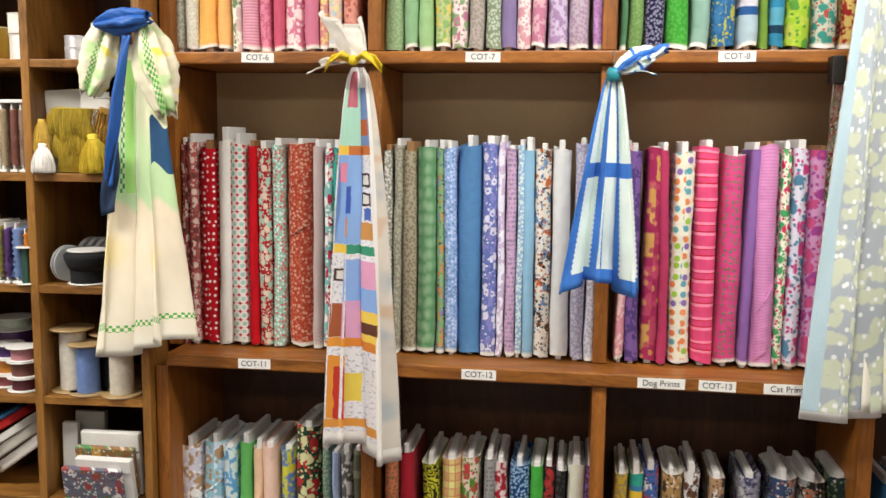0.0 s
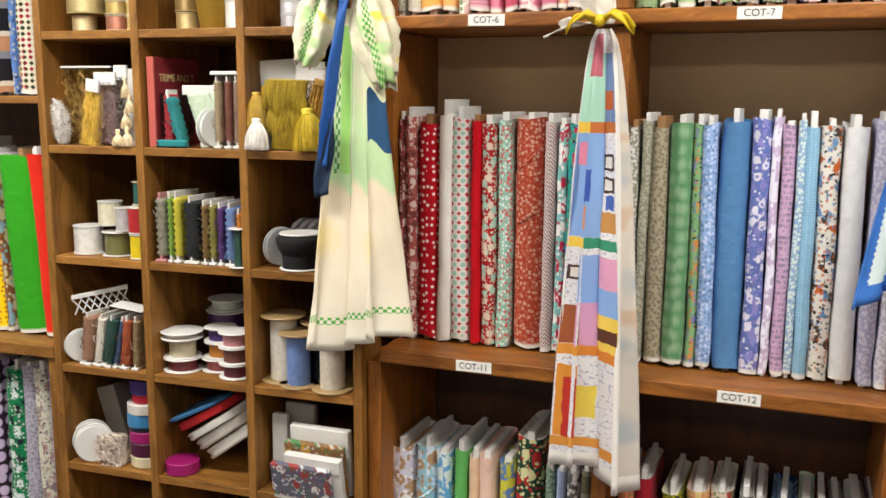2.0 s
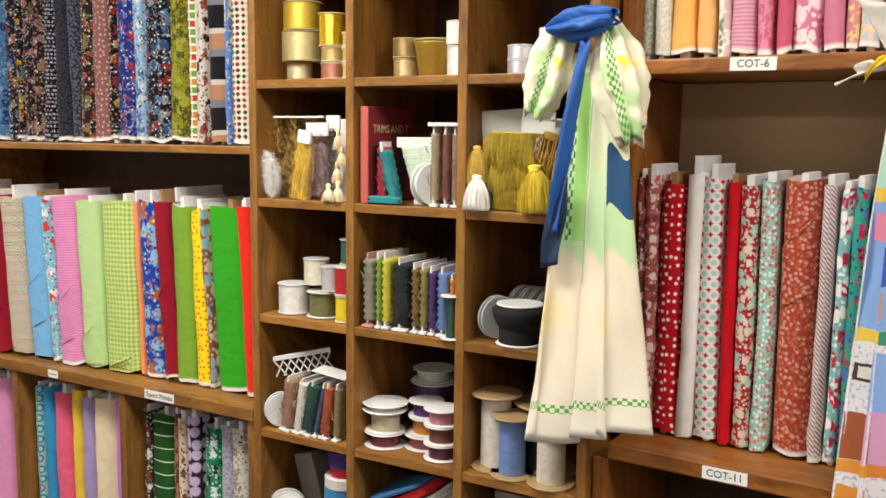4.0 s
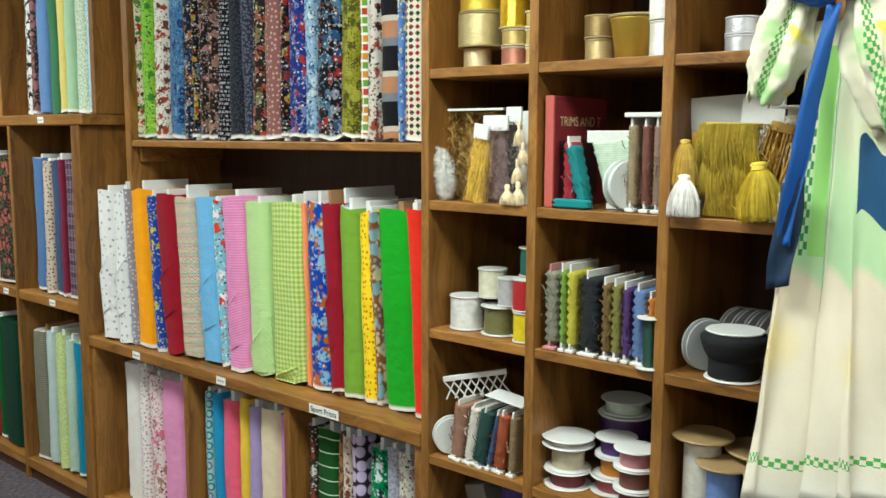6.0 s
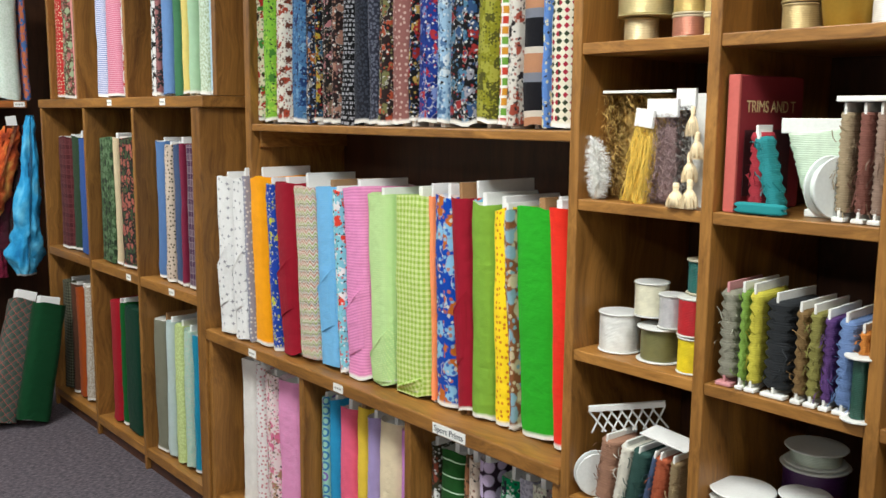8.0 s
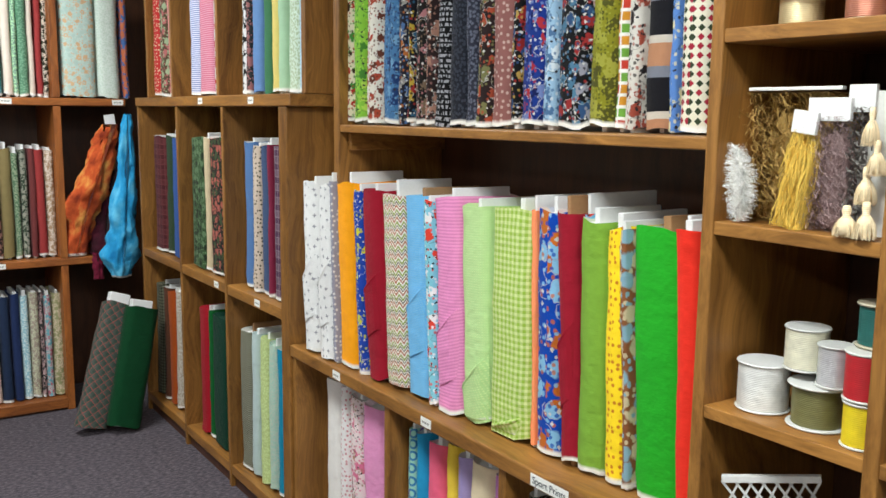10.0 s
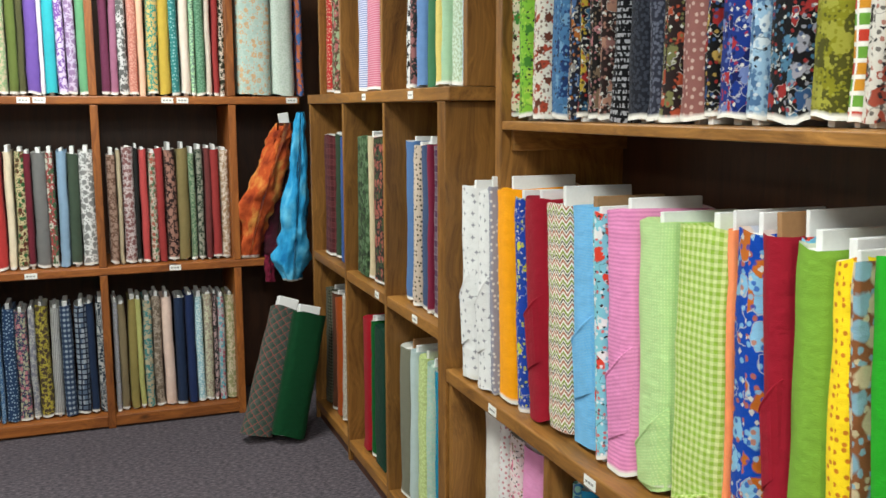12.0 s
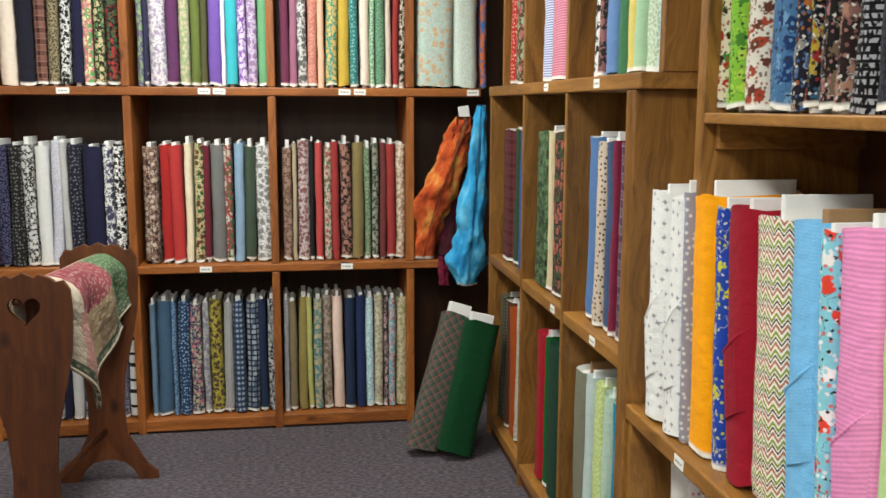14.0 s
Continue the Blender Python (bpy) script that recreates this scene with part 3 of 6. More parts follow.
COT_MID = """-1.047 2.6 fine 9c4448 dcc4c0 6c3838
-1.020 3.2 fine b05c58 e0c8c0 784040
-0.976 5.6 daisy b12 fee
-0.923 4.3 solid f2f0ec
-0.871 5.7 quatre a8d8cc c42c3a f0ece8
-0.827 2.9 solid c12
-0.791 4.0 fine b42428 a8d4c4 e0d0c0
-0.746 4.2 print 9cb d66 dee
-0.679 8.3 print b04634 d2a08c c06a50
-0.623 3.1 diag e0d6d6 977
-0.591 2.8 floral 8cc c35 fff
-0.563 2.8 novelty 3a9 c35 48c
-0.510 6.1 print cdd 888
-0.453 4.5 dots ddd 999
-0.405 2.8 print 998 ddd
-0.377 2.3 print 998 bba
-0.341 4.8 print b2aa94 8e8470
-0.288 5.7 moon 649c70 a4c8a4
-0.244 2.8 novelty 8b8 d95 88c
-0.209 3.8 print 9be cdf 79c
-0.154 7.2 solid 58b
-0.100 4.5 floral 67b dde 88c
-0.064 2.2 floral cbd eef
-0.035 3.1 text cac 98a
-0.009 2.1 print 9bd dee
0.019 3.3 dotsl 8bd cef
0.060 4.8 novelty e8e4dc d06a34 54443a 6a94c4
0.114 5.4 solid e4e8ec
0.163 4.1 print aac ccd
0.203 3.2 print dde bbc
0.290 2.7 floral d9a ecc
0.325 3.8 floral 54407c 7c5ca0
0.374 5.1 patch a02c58 b84868 c89a58
0.414 2.7 solid b83c66
0.462 6.0 polka eed e84 5ab 86b 9c3
0.526 6.2 hstripe e58 f9b d24
0.591 6.2 dots d8508c 5a8a5a
0.643 3.1 solid 9068ae
0.691 6.1 hline d488c2 da96ca
0.736 2.6 floral eed d36 4a6
0.772 4.3 floral dde c48 58a
0.835 7.5 floral d49cca a84898 d0588c
0.902 4.6 floral ddd d44 333"""
COT_TOP = """-1.055 3.5 print babaac 98988a
-1.018 4.0 print ededdf dcdcce
-0.966 5.7 solid f4bc69
-0.912 4.2 solid f4bc77
-0.875 3.0 floral ededdf 7a966c d8bcbc
-0.830 5.7 hline d28da9 e5aebb
-0.780 3.8 floral ce6d88 e18eaa
-0.742 3.3 solid cc5d78
-0.694 6.2 floral d07d99 fadede
-0.639 4.3 solid d07d99
-0.601 2.9 floral e8cc94 d28c8c
-0.565 4.1 floral e9cdbf bdcbd9 eadca4
-0.520 4.4 floral e29d8f be6b5d
-0.392 5.7 print 8ba77d 9cb88e
-0.339 4.4 solid 8db78d
-0.292 4.2 solid 9ec790
-0.244 4.8 floral bbc991 e7cb69 8cb670
-0.194 5.2 floral ebdddd c17c98 8ba77d
-0.144 4.3 print b8aaaa 98988a
-0.098 4.2 print 89977b bccabc
-0.053 4.7 solid 8678a2
-0.007 3.9 floral ebdddd d49daa
0.036 4.2 floral d6adbb c17c98
0.087 5.5 floral cabcd8 a68ab4
0.148 5.7 print b9abb9 a68aa6
0.205 3.0 print c69dd4 b47cc2
0.277 1.9 solid 4f7f5b
0.309 4.0 print 6a8e52 799d61
0.360 5.6 print 1e1e42 84849c
0.422 6.3 print 389838 53a747
0.483 5.2 solid 88aca0
0.548 6.9 floral 276393 adad4d 3672a2
0.613 5.5 hband a4bcc8 265691 ccccd8
0.654 2.2 solid 698d39
0.688 4.2 hband 2b7ea2 143850 549cb4
0.745 6.8 floral 94b834 aeba4e 508c38
0.821 6.6 floral bdbdb1 a24e42 388c80
0.879 4.0 floral 902424 c7af67
0.921 3.6 print 789c54 95b972
0.973 6.0 floral b1bdc9 6a829a
1.027 4.1 solid bcbc8c"""
COT_LOW = """-1.042 7.7 floral dde b97 fff
-0.963 7.5 floral 9cd b97 def
-0.899 4.3 floral 6ad dee
-0.855 3.8 solid 6b6
-0.817 3.4 solid eca
-0.773 5.0 solid ecb
-0.720 4.7 floral 68b cc4
-0.654 7.9 xmas 243 b33 dda
-0.586 2.8 print 687 9a9
-0.556 2.7 vline abd 89b
-0.524 3.4 floral 555 ccc
-0.490 3.0 hband 554 776
-0.385 4.6 print c75 864
-0.335 4.6 solid a23
-0.259 5.1 swirl cc3 332
-0.200 5.8 plaid ee9 d55
-0.139 5.8 floral dcb b44 583
-0.088 3.5 text 999 777
-0.048 4.0 floral a23 dcc
0.005 6.3 print 147 9bd
0.059 3.9 solid 4a4
0.099 3.3 floral 222 a33
0.134 3.2 floral 222 444
0.178 5.0 solid ddc
0.222 3.1 print 524 86a
0.306 3.7 print ca3 986
0.349 3.9 hband 3a9 d44 ec4 48b
0.398 4.6 novelty 46a c44 ddd
0.457 5.8 animal a85 432 dcb
0.517 4.6 animal ddd 643
0.586 4.4 animal a86 433 ccc
0.674 6.4 animal 889 446 aaa
0.770 7.4 animal 346 8ac a76
0.853 7.7 animal 222 a64 888
0.934 7.4 animal 233 785
1.061 4.2 solid 37a
1.103 3.5 print 38b 9bc
1.156 6.6 floral 446 a89"""
SPORT_MID = """-3.842 10.3 star eee 667
-3.737 10.8 star eee 667
-3.675 1.5 dots 99a ddd
-3.614 10.6 solid fa1
-3.531 5.9 novelty 24a cc3 249
-3.449 10.6 solid 96142a
-3.344 10.4 chevron 8c9a3c f4ece0 b4745c 3a2a1c
-3.229 12.6 dotsl 7be 9ce
-3.147 3.7 novelty 8cd d43 eee
-3.073 11.1 hline d8b e9c
-2.965 10.4 dotsl bd9 dea
-2.835 15.5 gingham d6e29c 9abe44
-2.748 1.8 solid f96
-2.694 9.2 fish 14a 8bd b62
-2.619 5.8 solid 96142a
-2.594 -0.8 novelty 7bd d43
-2.554 8.7 solid 7ea93a
-2.476 6.9 dots fd2 c72
-2.438 0.7 floral 853 cb9 8ab
-2.365 14.0 solid 3a2
-2.296 -0.1 floral d99 a45
-2.270 5.4 solid e32"""
SPORT_TOP = """-3.675 6.6 veg e4dcc0 4c8a3c b03028 3c2c20
-3.606 7.3 novelty 84bc3c 447c2c a8cc50
-3.533 7.3 veg dcd8cc a04430 64382a
-3.445 10.1 novelty 46709c 1c3464 6c94b8
-3.374 4.3 novelty 1c1c28 a0602c 486490 888480
-3.338 2.7 novelty 101018 8c2828 305878 a89030
-3.288 7.3 novelty 14100f a06c70 6c5a48
-3.237 2.9 novelty 281c1c 805c58 a07868
-3.195 5.6 text 0c0c10 a0a0a8
-3.124 8.6 print 1c1e28 343844
-3.058 4.5 print 2c2e3c 5c6070
-3.008 5.4 novelty 281c1c a04830 707048
-2.942 7.9 dots 8a5c58 c0a49c
-2.887 3.1 novelty 0e0e10 8c2424 a88c48 304a78
-2.827 8.7 novelty 18307c a02c34 6c7cb0 0c1850
-2.766 3.6 novelty 94b4d0 4c6c94 ccd8e0
-2.694 10.8 novelty 0c0c10 8c8c98 2c4870 8c2828 4c7490
-2.598 8.4 camo 80801f 4c4c1a 98983c
-2.539 3.3 squares b83c2c 6c9c3c c88c2c e8e6e0
-2.504 3.7 novelty d0ccc4 984838 282020
-2.443 8.6 hband 14141a 787c88 b08060 c8c0b4
-2.393 1.5 novelty 5c84c8 d8d0a0
-2.347 7.6 diamond e0dcc8 9c2438 34402c"""
SPORT_LOW = """-3.796 11.7 solid ece8e4
-3.705 5.6 dots eeeaea cc8890
-3.628 8.9 novelty edd d79 a86
-3.502 15.5 dotsl e9c ebd
-3.260 3.5 ring adc 86b 48b
-3.212 5.2 solid 39c
-3.141 8.4 solid e68
-3.070 5.2 solid ec4
-3.011 5.9 solid a9c
-2.921 11.3 solid edb
-2.845 3.5 solid c8c
-2.713 3.0 novelty 332 843 ddd
-2.644 10.5 hgrid 252 dfd
-2.579 1.5 floral 543 a75
-2.546 4.3 animal dcb 743
-2.495 5.4 ball 323 cbd
-2.426 7.9 novelty 185 dee 223
-2.358 5.2 print bbc 99a
-2.298 6.5 novelty ddc 988 b99
-2.249 2.4 novelty 88a ccc"""
FAR_MID = """-5.582 16.0 plaid 451a1e 6e3a3c
-5.438 11.3 solid 2c402c
-5.286 17.5 solid 359
-5.016 18.9 floral 3c5434 5c7454 202c1c
-4.890 4.7 solid cb9
-4.737 24.8 floral 18120f a85c50 38482c
-4.441 9.7 solid 57a
-4.351 7.2 dots cba 332
-4.275 6.9 solid 457
-4.217 3.6 solid 7c2440
-4.143 10.2 plaid 4a2c48 9a8890"""
FAR_LOW = """-5.697 12.5 gingham 221 665
-5.583 8.6 solid 532
-5.481 10.0 solid 941
-5.378 8.9 print c4bcb0 a49484
-5.010 11.5 solid 912
-4.918 5.5 solid 152
-4.784 18.5 solid 032
-4.646 6.3 solid c82
-4.500 13.2 hline 665 887
-4.397 6.4 solid bcc
-4.316 8.9 print bc8 cd9
-4.230 7.0 print bcb acb
-4.156 6.8 solid 28a
-4.096 4.1 print ccd 8ac
-4.048 4.5 floral cdd 59a"""
FAR_TOP = """-5.710 10.2 dots b33 dca
-5.594 11.4 floral 543 a66 9a8
-5.463 10.1 solid d99
-5.123 11.9 hline 78b dde
-4.970 17.3 hline c46a84 d49aac
-4.838 6.3 floral a33 ccc
-4.551 6.3 floral 222 ddd
-4.495 4.0 floral 333 966
-4.421 9.9 solid 68b
-4.329 7.4 solid 475
-4.251 7.2 solid dc7
-4.175 6.9 solid aca
-4.081 11.0 print cdc ab9
-4.000 4.2 print acd cde
-3.962 2.7 solid dde"""
WEST_TOP0 = """0.426 7.4 solid ebddcf
0.503 7.3 solid 222230
0.567 5.2 plaid 3f2323 a3796b
0.619 4.8 print 96886c 434335
0.667 4.5 fine dddddd 222222
0.718 5.0 solid 22223e
0.768 4.6 fine d07c8a 5ea35e eadcb3
0.815 4.3 fine 323224 c8ba91 5a845a
0.881 8.4 fine 222222 a93a3a 476347"""
WEST_TOP1 = """0.992 2.7 fine 645680 8ba77d
1.017 1.8 solid 33334f
1.066 7.6 fine dddddd a89ab6
1.132 5.2 solid 603660
1.184 4.7 fine 8ba77d c9bb9f
1.231 4.2 solid 66743c
1.270 3.0 solid 545438
1.317 6.0 solid 7458ac
1.356 1.3 solid ecdeec
1.391 5.3 solid 44b3c1
1.440 4.0 fine 8359ad dbcde9
1.486 4.5 fine cabcd8 9579a3
1.534 4.5 solid 6da57b"""
WEST_TOP2 = """1.627 4.1 solid 6f3753
1.668 3.6 solid a26a86
1.711 4.4 fine cccccc 666666
1.757 4.4 print c07b6d d49c8e
1.797 3.1 solid e6bda1
1.843 5.5 fine 3f9385 d7bb75
1.900 5.5 solid c5a947
1.950 4.1 dots 3d8383 9fc9c9
1.997 4.5 solid ebddcf
2.033 2.4 print afd9af 7a9688
2.070 4.5 print 5a8468 7ca68a
2.108 2.6 solid daccbe
2.139 2.9 solid 9b3939
2.172 3.2 fine daccbe 323224"""
WEST_MID0 = """0.360 6.3 print 22223e 555571
0.422 5.8 dots 222222 777777
0.480 5.3 fine 333333 cccccc
0.538 5.8 solid dddddd
0.593 4.6 print ccccda bbbbc9
0.634 3.2 solid bbbbbb
0.680 5.4 dots 222230 777785
0.754 8.9 solid 22223e
0.822 4.3 fine dddddd 444460
0.871 5.2 fine eeeeee 222222"""
WEST_MID1 = """1.008 6.6 fine 836759 c9bbad 413333
1.074 5.1 solid a72a2a
1.129 5.6 solid b83b3b
1.176 3.3 solid ebddc1
1.218 4.6 fine c8ba91 5f3527 386238
1.260 3.1 solid 6c2634
1.309 6.5 solid 777777
1.362 3.6 fine 9d4949 cbcbbd 476347
1.405 4.4 solid 8ca8c4
1.455 5.2 solid 455345
1.519 7.1 fine dddddd 888888"""
WEST_MID2 = """1.627 4.4 fine 725648 a5897b
1.663 2.1 solid b8aa8e
1.704 5.5 fine c9bbbb 815757
1.744 2.1 solid 222222
1.776 3.7 solid ba4b4b
1.817 3.7 fine c9bbad 9e594b 587458
1.857 3.7 solid 9b3939
1.905 5.4 fine 302222 a3796b
1.962 5.7 solid 84764d
2.009 3.0 print 587458 9aa88c
2.042 3.3 fine 344234 98988a
2.078 3.2 solid 6e3636
2.119 4.4 solid 9b3939
2.165 4.4 fine daccbe a5896d"""
WEST_LOW0 = """0.387 4.9 solid 33334f
0.440 5.2 print 9999a7 ccccda
0.495 5.2 solid 444460
0.549 5.2 print cccccc 999999
0.594 3.2 solid 22223e
0.637 4.8 solid cccccc
0.693 6.0 fine 222230 9999a7
0.756 6.1 solid 9999a7
0.829 7.9 print 555563 9999b5
0.900 5.4 band dddddd 222222"""
WEST_LOW1 = """0.986 2.6 solid 6a86a2
1.036 7.0 solid 486480
1.084 2.0 print 486c98 88a4c0
1.125 5.7 dots 2c4468 9cb4cc
1.185 5.3 fine 35435f c17b89 baba9e
1.232 3.1 fine bbbbbb 888896
1.280 5.8 fine b6a846 524436
1.333 4.5 vline bbbbbb 888888
1.385 5.3 quatre 9ba9b7 24324e 3c4c68
1.446 6.1 squares 8c98a8 5c6c84 a8b0bc 1c2438
1.498 3.7 solid 24324e
1.542 4.5 swirl 243240 bbbbbb"""
WEST_LOW2 = """1.609 2.5 print 999999 aaaab8
1.642 3.8 solid 85775b
1.685 4.3 solid 95874f
1.724 2.7 solid b9b973
1.761 4.3 fine 4c8484 b8aa8e
1.808 4.4 fine a7998b 746658
1.861 5.2 solid e9cdbf
1.917 4.9 solid 24324e
1.967 4.4 solid 25335c
2.011 3.9 print 9fc9d7 dfeded
2.056 4.4 fine cbcbaf a7998b
2.091 2.0 fine 333333 b69a9a
2.120 3.4 fine bbbbbb b06a78 6ea6b4
2.168 5.6 fine c9bb9f 97976e"""
fill(COT_MID, 2.66, 0.773, 0.628, "cotton bolts on the middle shelf", "on an oak shelf", 1)
fill(COT_TOP, 2.665, 1.676, 0.58, "cotton bolts on the top shelf", "on the upper oak shelf", 2)
fill(COT_LOW, 2.63, 0.03, 0.43, "cotton bolts in the base", "in the oak base bay", 3, depth=0.24, up=0.012)
fill(SPORT_MID, (2.55, -3.95, 0.05), 0.683, 0.585, "flannel bolts on the base shelf", "on the deep oak shelf", 4, depth=0.24, lean=(-1.8, -0.8), up=0.025)
fill(SPORT_TOP, (2.615, -3.65, 0.06), 1.457, 0.58, "novelty bolts on the upper shelf", "on the upper oak shelf", 5)
fill(SPORT_LOW, 2.61, 0.02, 0.555, "bolts in the flannel base", "in the oak base bay", 6)
fill(FAR_MID, 2.575, 0.798, 0.575, "bolts in the narrow middle bays", "in a narrow oak bay", 7)
fill(FAR_LOW, 2.575, 0.031, 0.59, "bolts in the narrow lower bays", "in a narrow oak bay", 8)
fill(FAR_TOP, 2.615, 1.556, 0.58, "bolts in the narrow upper bays", "in a narrow oak bay", 9)
for i, rows in enumerate((WEST_TOP0, WEST_TOP1, WEST_TOP2)):
    fill(rows, -6.03, 1.551, 0.58, "bolts on the end wall top shelf", "on a pine shelf", 20 + i, west=True)
for i, rows in enumerate((WEST_MID0, WEST_MID1, WEST_MID2)):
    fill(rows, -6.03, 0.738, 0.555, "bolts on the end wall middle shelf", "on a pine shelf", 30 + i, west=True)
for i, rows in enumerate((WEST_LOW0, WEST_LOW1, WEST_LOW2)):
    fill(rows, -6.03, -0.002, 0.555, "bolts on the end wall bottom shelf", "on a pine shelf", 40 + i, west=True)

# ---- shelf labels ----
def lettering(text, height, parent, m, width, ink=None):
    cu = bpy.data.curves.new("lettering", "FONT")
    cu.body, cu.size, cu.align_x, cu.align_y, cu.extrude = text, height, "CENTER", "CENTER", 0.0003
    tmp = bpy.data.objects.new("lettering_source", cu)
    scene.collection.objects.link(tmp)
    bpy.context.view_layer.update()
    data = bpy.data.meshes.new_from_object(tmp.evaluated_get(bpy.context.evaluated_depsgraph_get()))
    xs = [v.co.x for v in data.vertices]
    squeeze = min(1.0, width / max(0.001, max(xs) - min(xs)))
    bpy.data.objects.remove(tmp)
    bpy.data.curves.remove(cu)
    data.transform(m @ Matrix.Diagonal((squeeze, 1, 1, 1)))
    data.materials.clear()
    data.materials.append(ink or INK)
    ob = new("lettering", data)
    ob.parent = parent
    return ob


FAINT = plain("faint_ink", "9a9894", 0.8)


def shelf_label(m, w, h, text=""):
    """A paper label, its face towards local -y, stuck on a shelf edge."""
    t = thing("shelf_label", m, ("white paper shelf label lettered " + text) if text else "small white paper shelf label with faint writing", "label", "shelf labels")
    part("paper", box(-w / 2, w / 2, -0.0015, 0.0, -h / 2, h / 2), PAPER, t)
    if text:
        lettering(text, h * 0.82, t, pose(0, -0.0022, 0, 90), w * 0.88)
    else:
        for k in range(3):
            part("writing", box(-w * 0.36 + k * w * 0.25, -w * 0.36 + k * w * 0.25 + w * 0.18, -0.0019, -0.0015, -h * 0.12, h * 0.1), FAINT, t)


for x, y, z, text in ((-0.79, 2.63, 1.657, "COT-6"), (-0.12, 2.63, 1.657, "COT-7"), (0.58, 2.63, 1.657, "COT-8"), (-0.783, 2.545, 0.751, "COT-11"), (-0.109, 2.545, 0.751, "COT-12"), (0.404, 2.545, 0.751, "Dog Prints"), (0.556, 2.545, 0.751, "COT-13"), (0.745, 2.545, 0.751, "Cat Prints"), (-2.56, 2.545, 0.660, "Sport Prints")):
    shelf_label(pose(x, y, z, 0, random.uniform(-1.5, 1.5)), 0.13 if len(text) > 6 else 0.10, 0.029, text)
for x, y, z in ((-3.075, 2.545, 0.66), (-3.606, 2.545, 0.66), (-4.82, 2.541, 1.534), (-4.27, 2.541, 1.534), (-4.70, 2.547, 0.777), (-4.26, 2.547, 0.777)):
    shelf_label(pose(x, y, z, 0, random.uniform(-2, 2)), 0.05, 0.026)
for y, z in ((0.667, 1.531), (1.271, 1.531), (1.337, 1.531), (1.90, 1.531), (1.97, 1.531), (2.50, 1.531), (1.25, 0.718), (1.90, 0.718)):
    shelf_label(pose(WX + 0.003, y, z, 0, random.uniform(-2, 2), 90), 0.055, 0.027)


PLASTIC = {}


def paint(code, rough=0.5, metal=0.0):
    key = (code, rough, metal)
    if key not in PLASTIC:
        PLASTIC[key] = plain("finish_" + code, code, rough, metal, grain=160, vary=0.1, bump=0.25)
    return PLASTIC[key]


# ---- hanging towels ----
def sheet(path, nu, nv, thick=0.0015):
    """A cloth from a function of u, v in 0..1; UVs are u, v."""
    bm = bmesh.new()
    layer = bm.loops.layers.uv.new("UVMap")
    grid = [[bm.verts.new(path(i / nu, j / nv)) for i in range(nu + 1)] for j in range(nv + 1)]
    for j in range(nv):
        for i in range(nu):
            f = bm.faces.new((grid[j][i], grid[j][i + 1], grid[j + 1][i + 1], grid[j + 1][i]))
            f.smooth = True
            for lp, (a, b) in zip(f.loops, ((i, j), (i + 1, j), (i + 1, j + 1), (i, j + 1))):
                lp[layer].uv = (a / nu, b / nv)
    return bm


def cloth_part(name, bm, material, parent, label=""):
    data = bpy.data.meshes.new(name)
    bm.to_mesh(data)
    bm.free()
    data.materials.append(material)
    ob = new(name, data)
    ob.parent = parent
    mod = ob.modifiers.new("thickness", "SOLIDIFY")
    mod.thickness, mod.offset = 0.002, 0.0
    if label:
        ob["label"] = label
    return ob


def hanging(top, bottom, w0, w1, folds, depth, seed, ragged=0.02, power=0.8):
    """A gathered cloth from a knot down to its hem; local metres."""
    off = seed * 3.7

    def at(u, v):
        s = (1 - v) ** power
        half = (w0 + (w1 - w0) * s) / 2
        cx = top[0] + (bottom[0] - top[0]) * (1 - v)
        a = 2 * math.pi * folds * u + off
        wob = noise.noise(Vector((u * 3, v * 2, off))) * 0.25
        x = cx + half * (2 * u - 1 + 0.35 / folds * math.sin(2 * a + wob) * s)
        y = top[1] + depth * s * math.sin(a + wob * 4) - depth * 0.4 * s + 0.01 * noise.noise(Vector((u * 5, v * 6, off)))
        z = bottom[2] + (top[2] - bottom[2]) * v + ragged * (1 - v) ** 3 * math.sin(a * 0.5 + 1.0 + off)
        return (x, y, z)
    return at


def towel_material(name, build):
    n = Nodes(name, 0.9)
    uv = n.node("ShaderNodeUVMap")
    sep = n.tree.nodes.new("ShaderNodeSeparateXYZ")
    n.put(sep.inputs[0], uv)
    col = build(n, uv, sep.outputs[0], sep.outputs[1])
    weave = n.node("ShaderNodeTexNoise", Vector=uv, Scale=260.0, Detail=2.0)
    crease = n.node("ShaderNodeTexNoise", Vector=uv, Scale=14.0, Detail=4.0)
    tone = n.math("MULTIPLY_ADD", n.math("ADD", weave, crease), 0.15, 0.84)
    n.put(n.bsdf.inputs["Base Color"], n.mix(1.0, col, n.node("ShaderNodeCombineXYZ", X=tone, Y=tone, Z=tone), "MULTIPLY"))
    n.bump(n.math("MULTIPLY_ADD", weave, 0.2, crease), 0.3, 0.006)
    return n.mat


def stripe(n, x, lo, hi):
    return n.math("MULTIPLY", n.math("GREATER_THAN", x, lo), n.math("LESS_THAN", x, hi))


def checker(n, uv, su, sv):
    return n.node("ShaderNodeTexChecker", out=1, Vector=n.node("ShaderNodeMapping", Vector=uv, Scale=(su, sv, 1)), Scale=1.0)


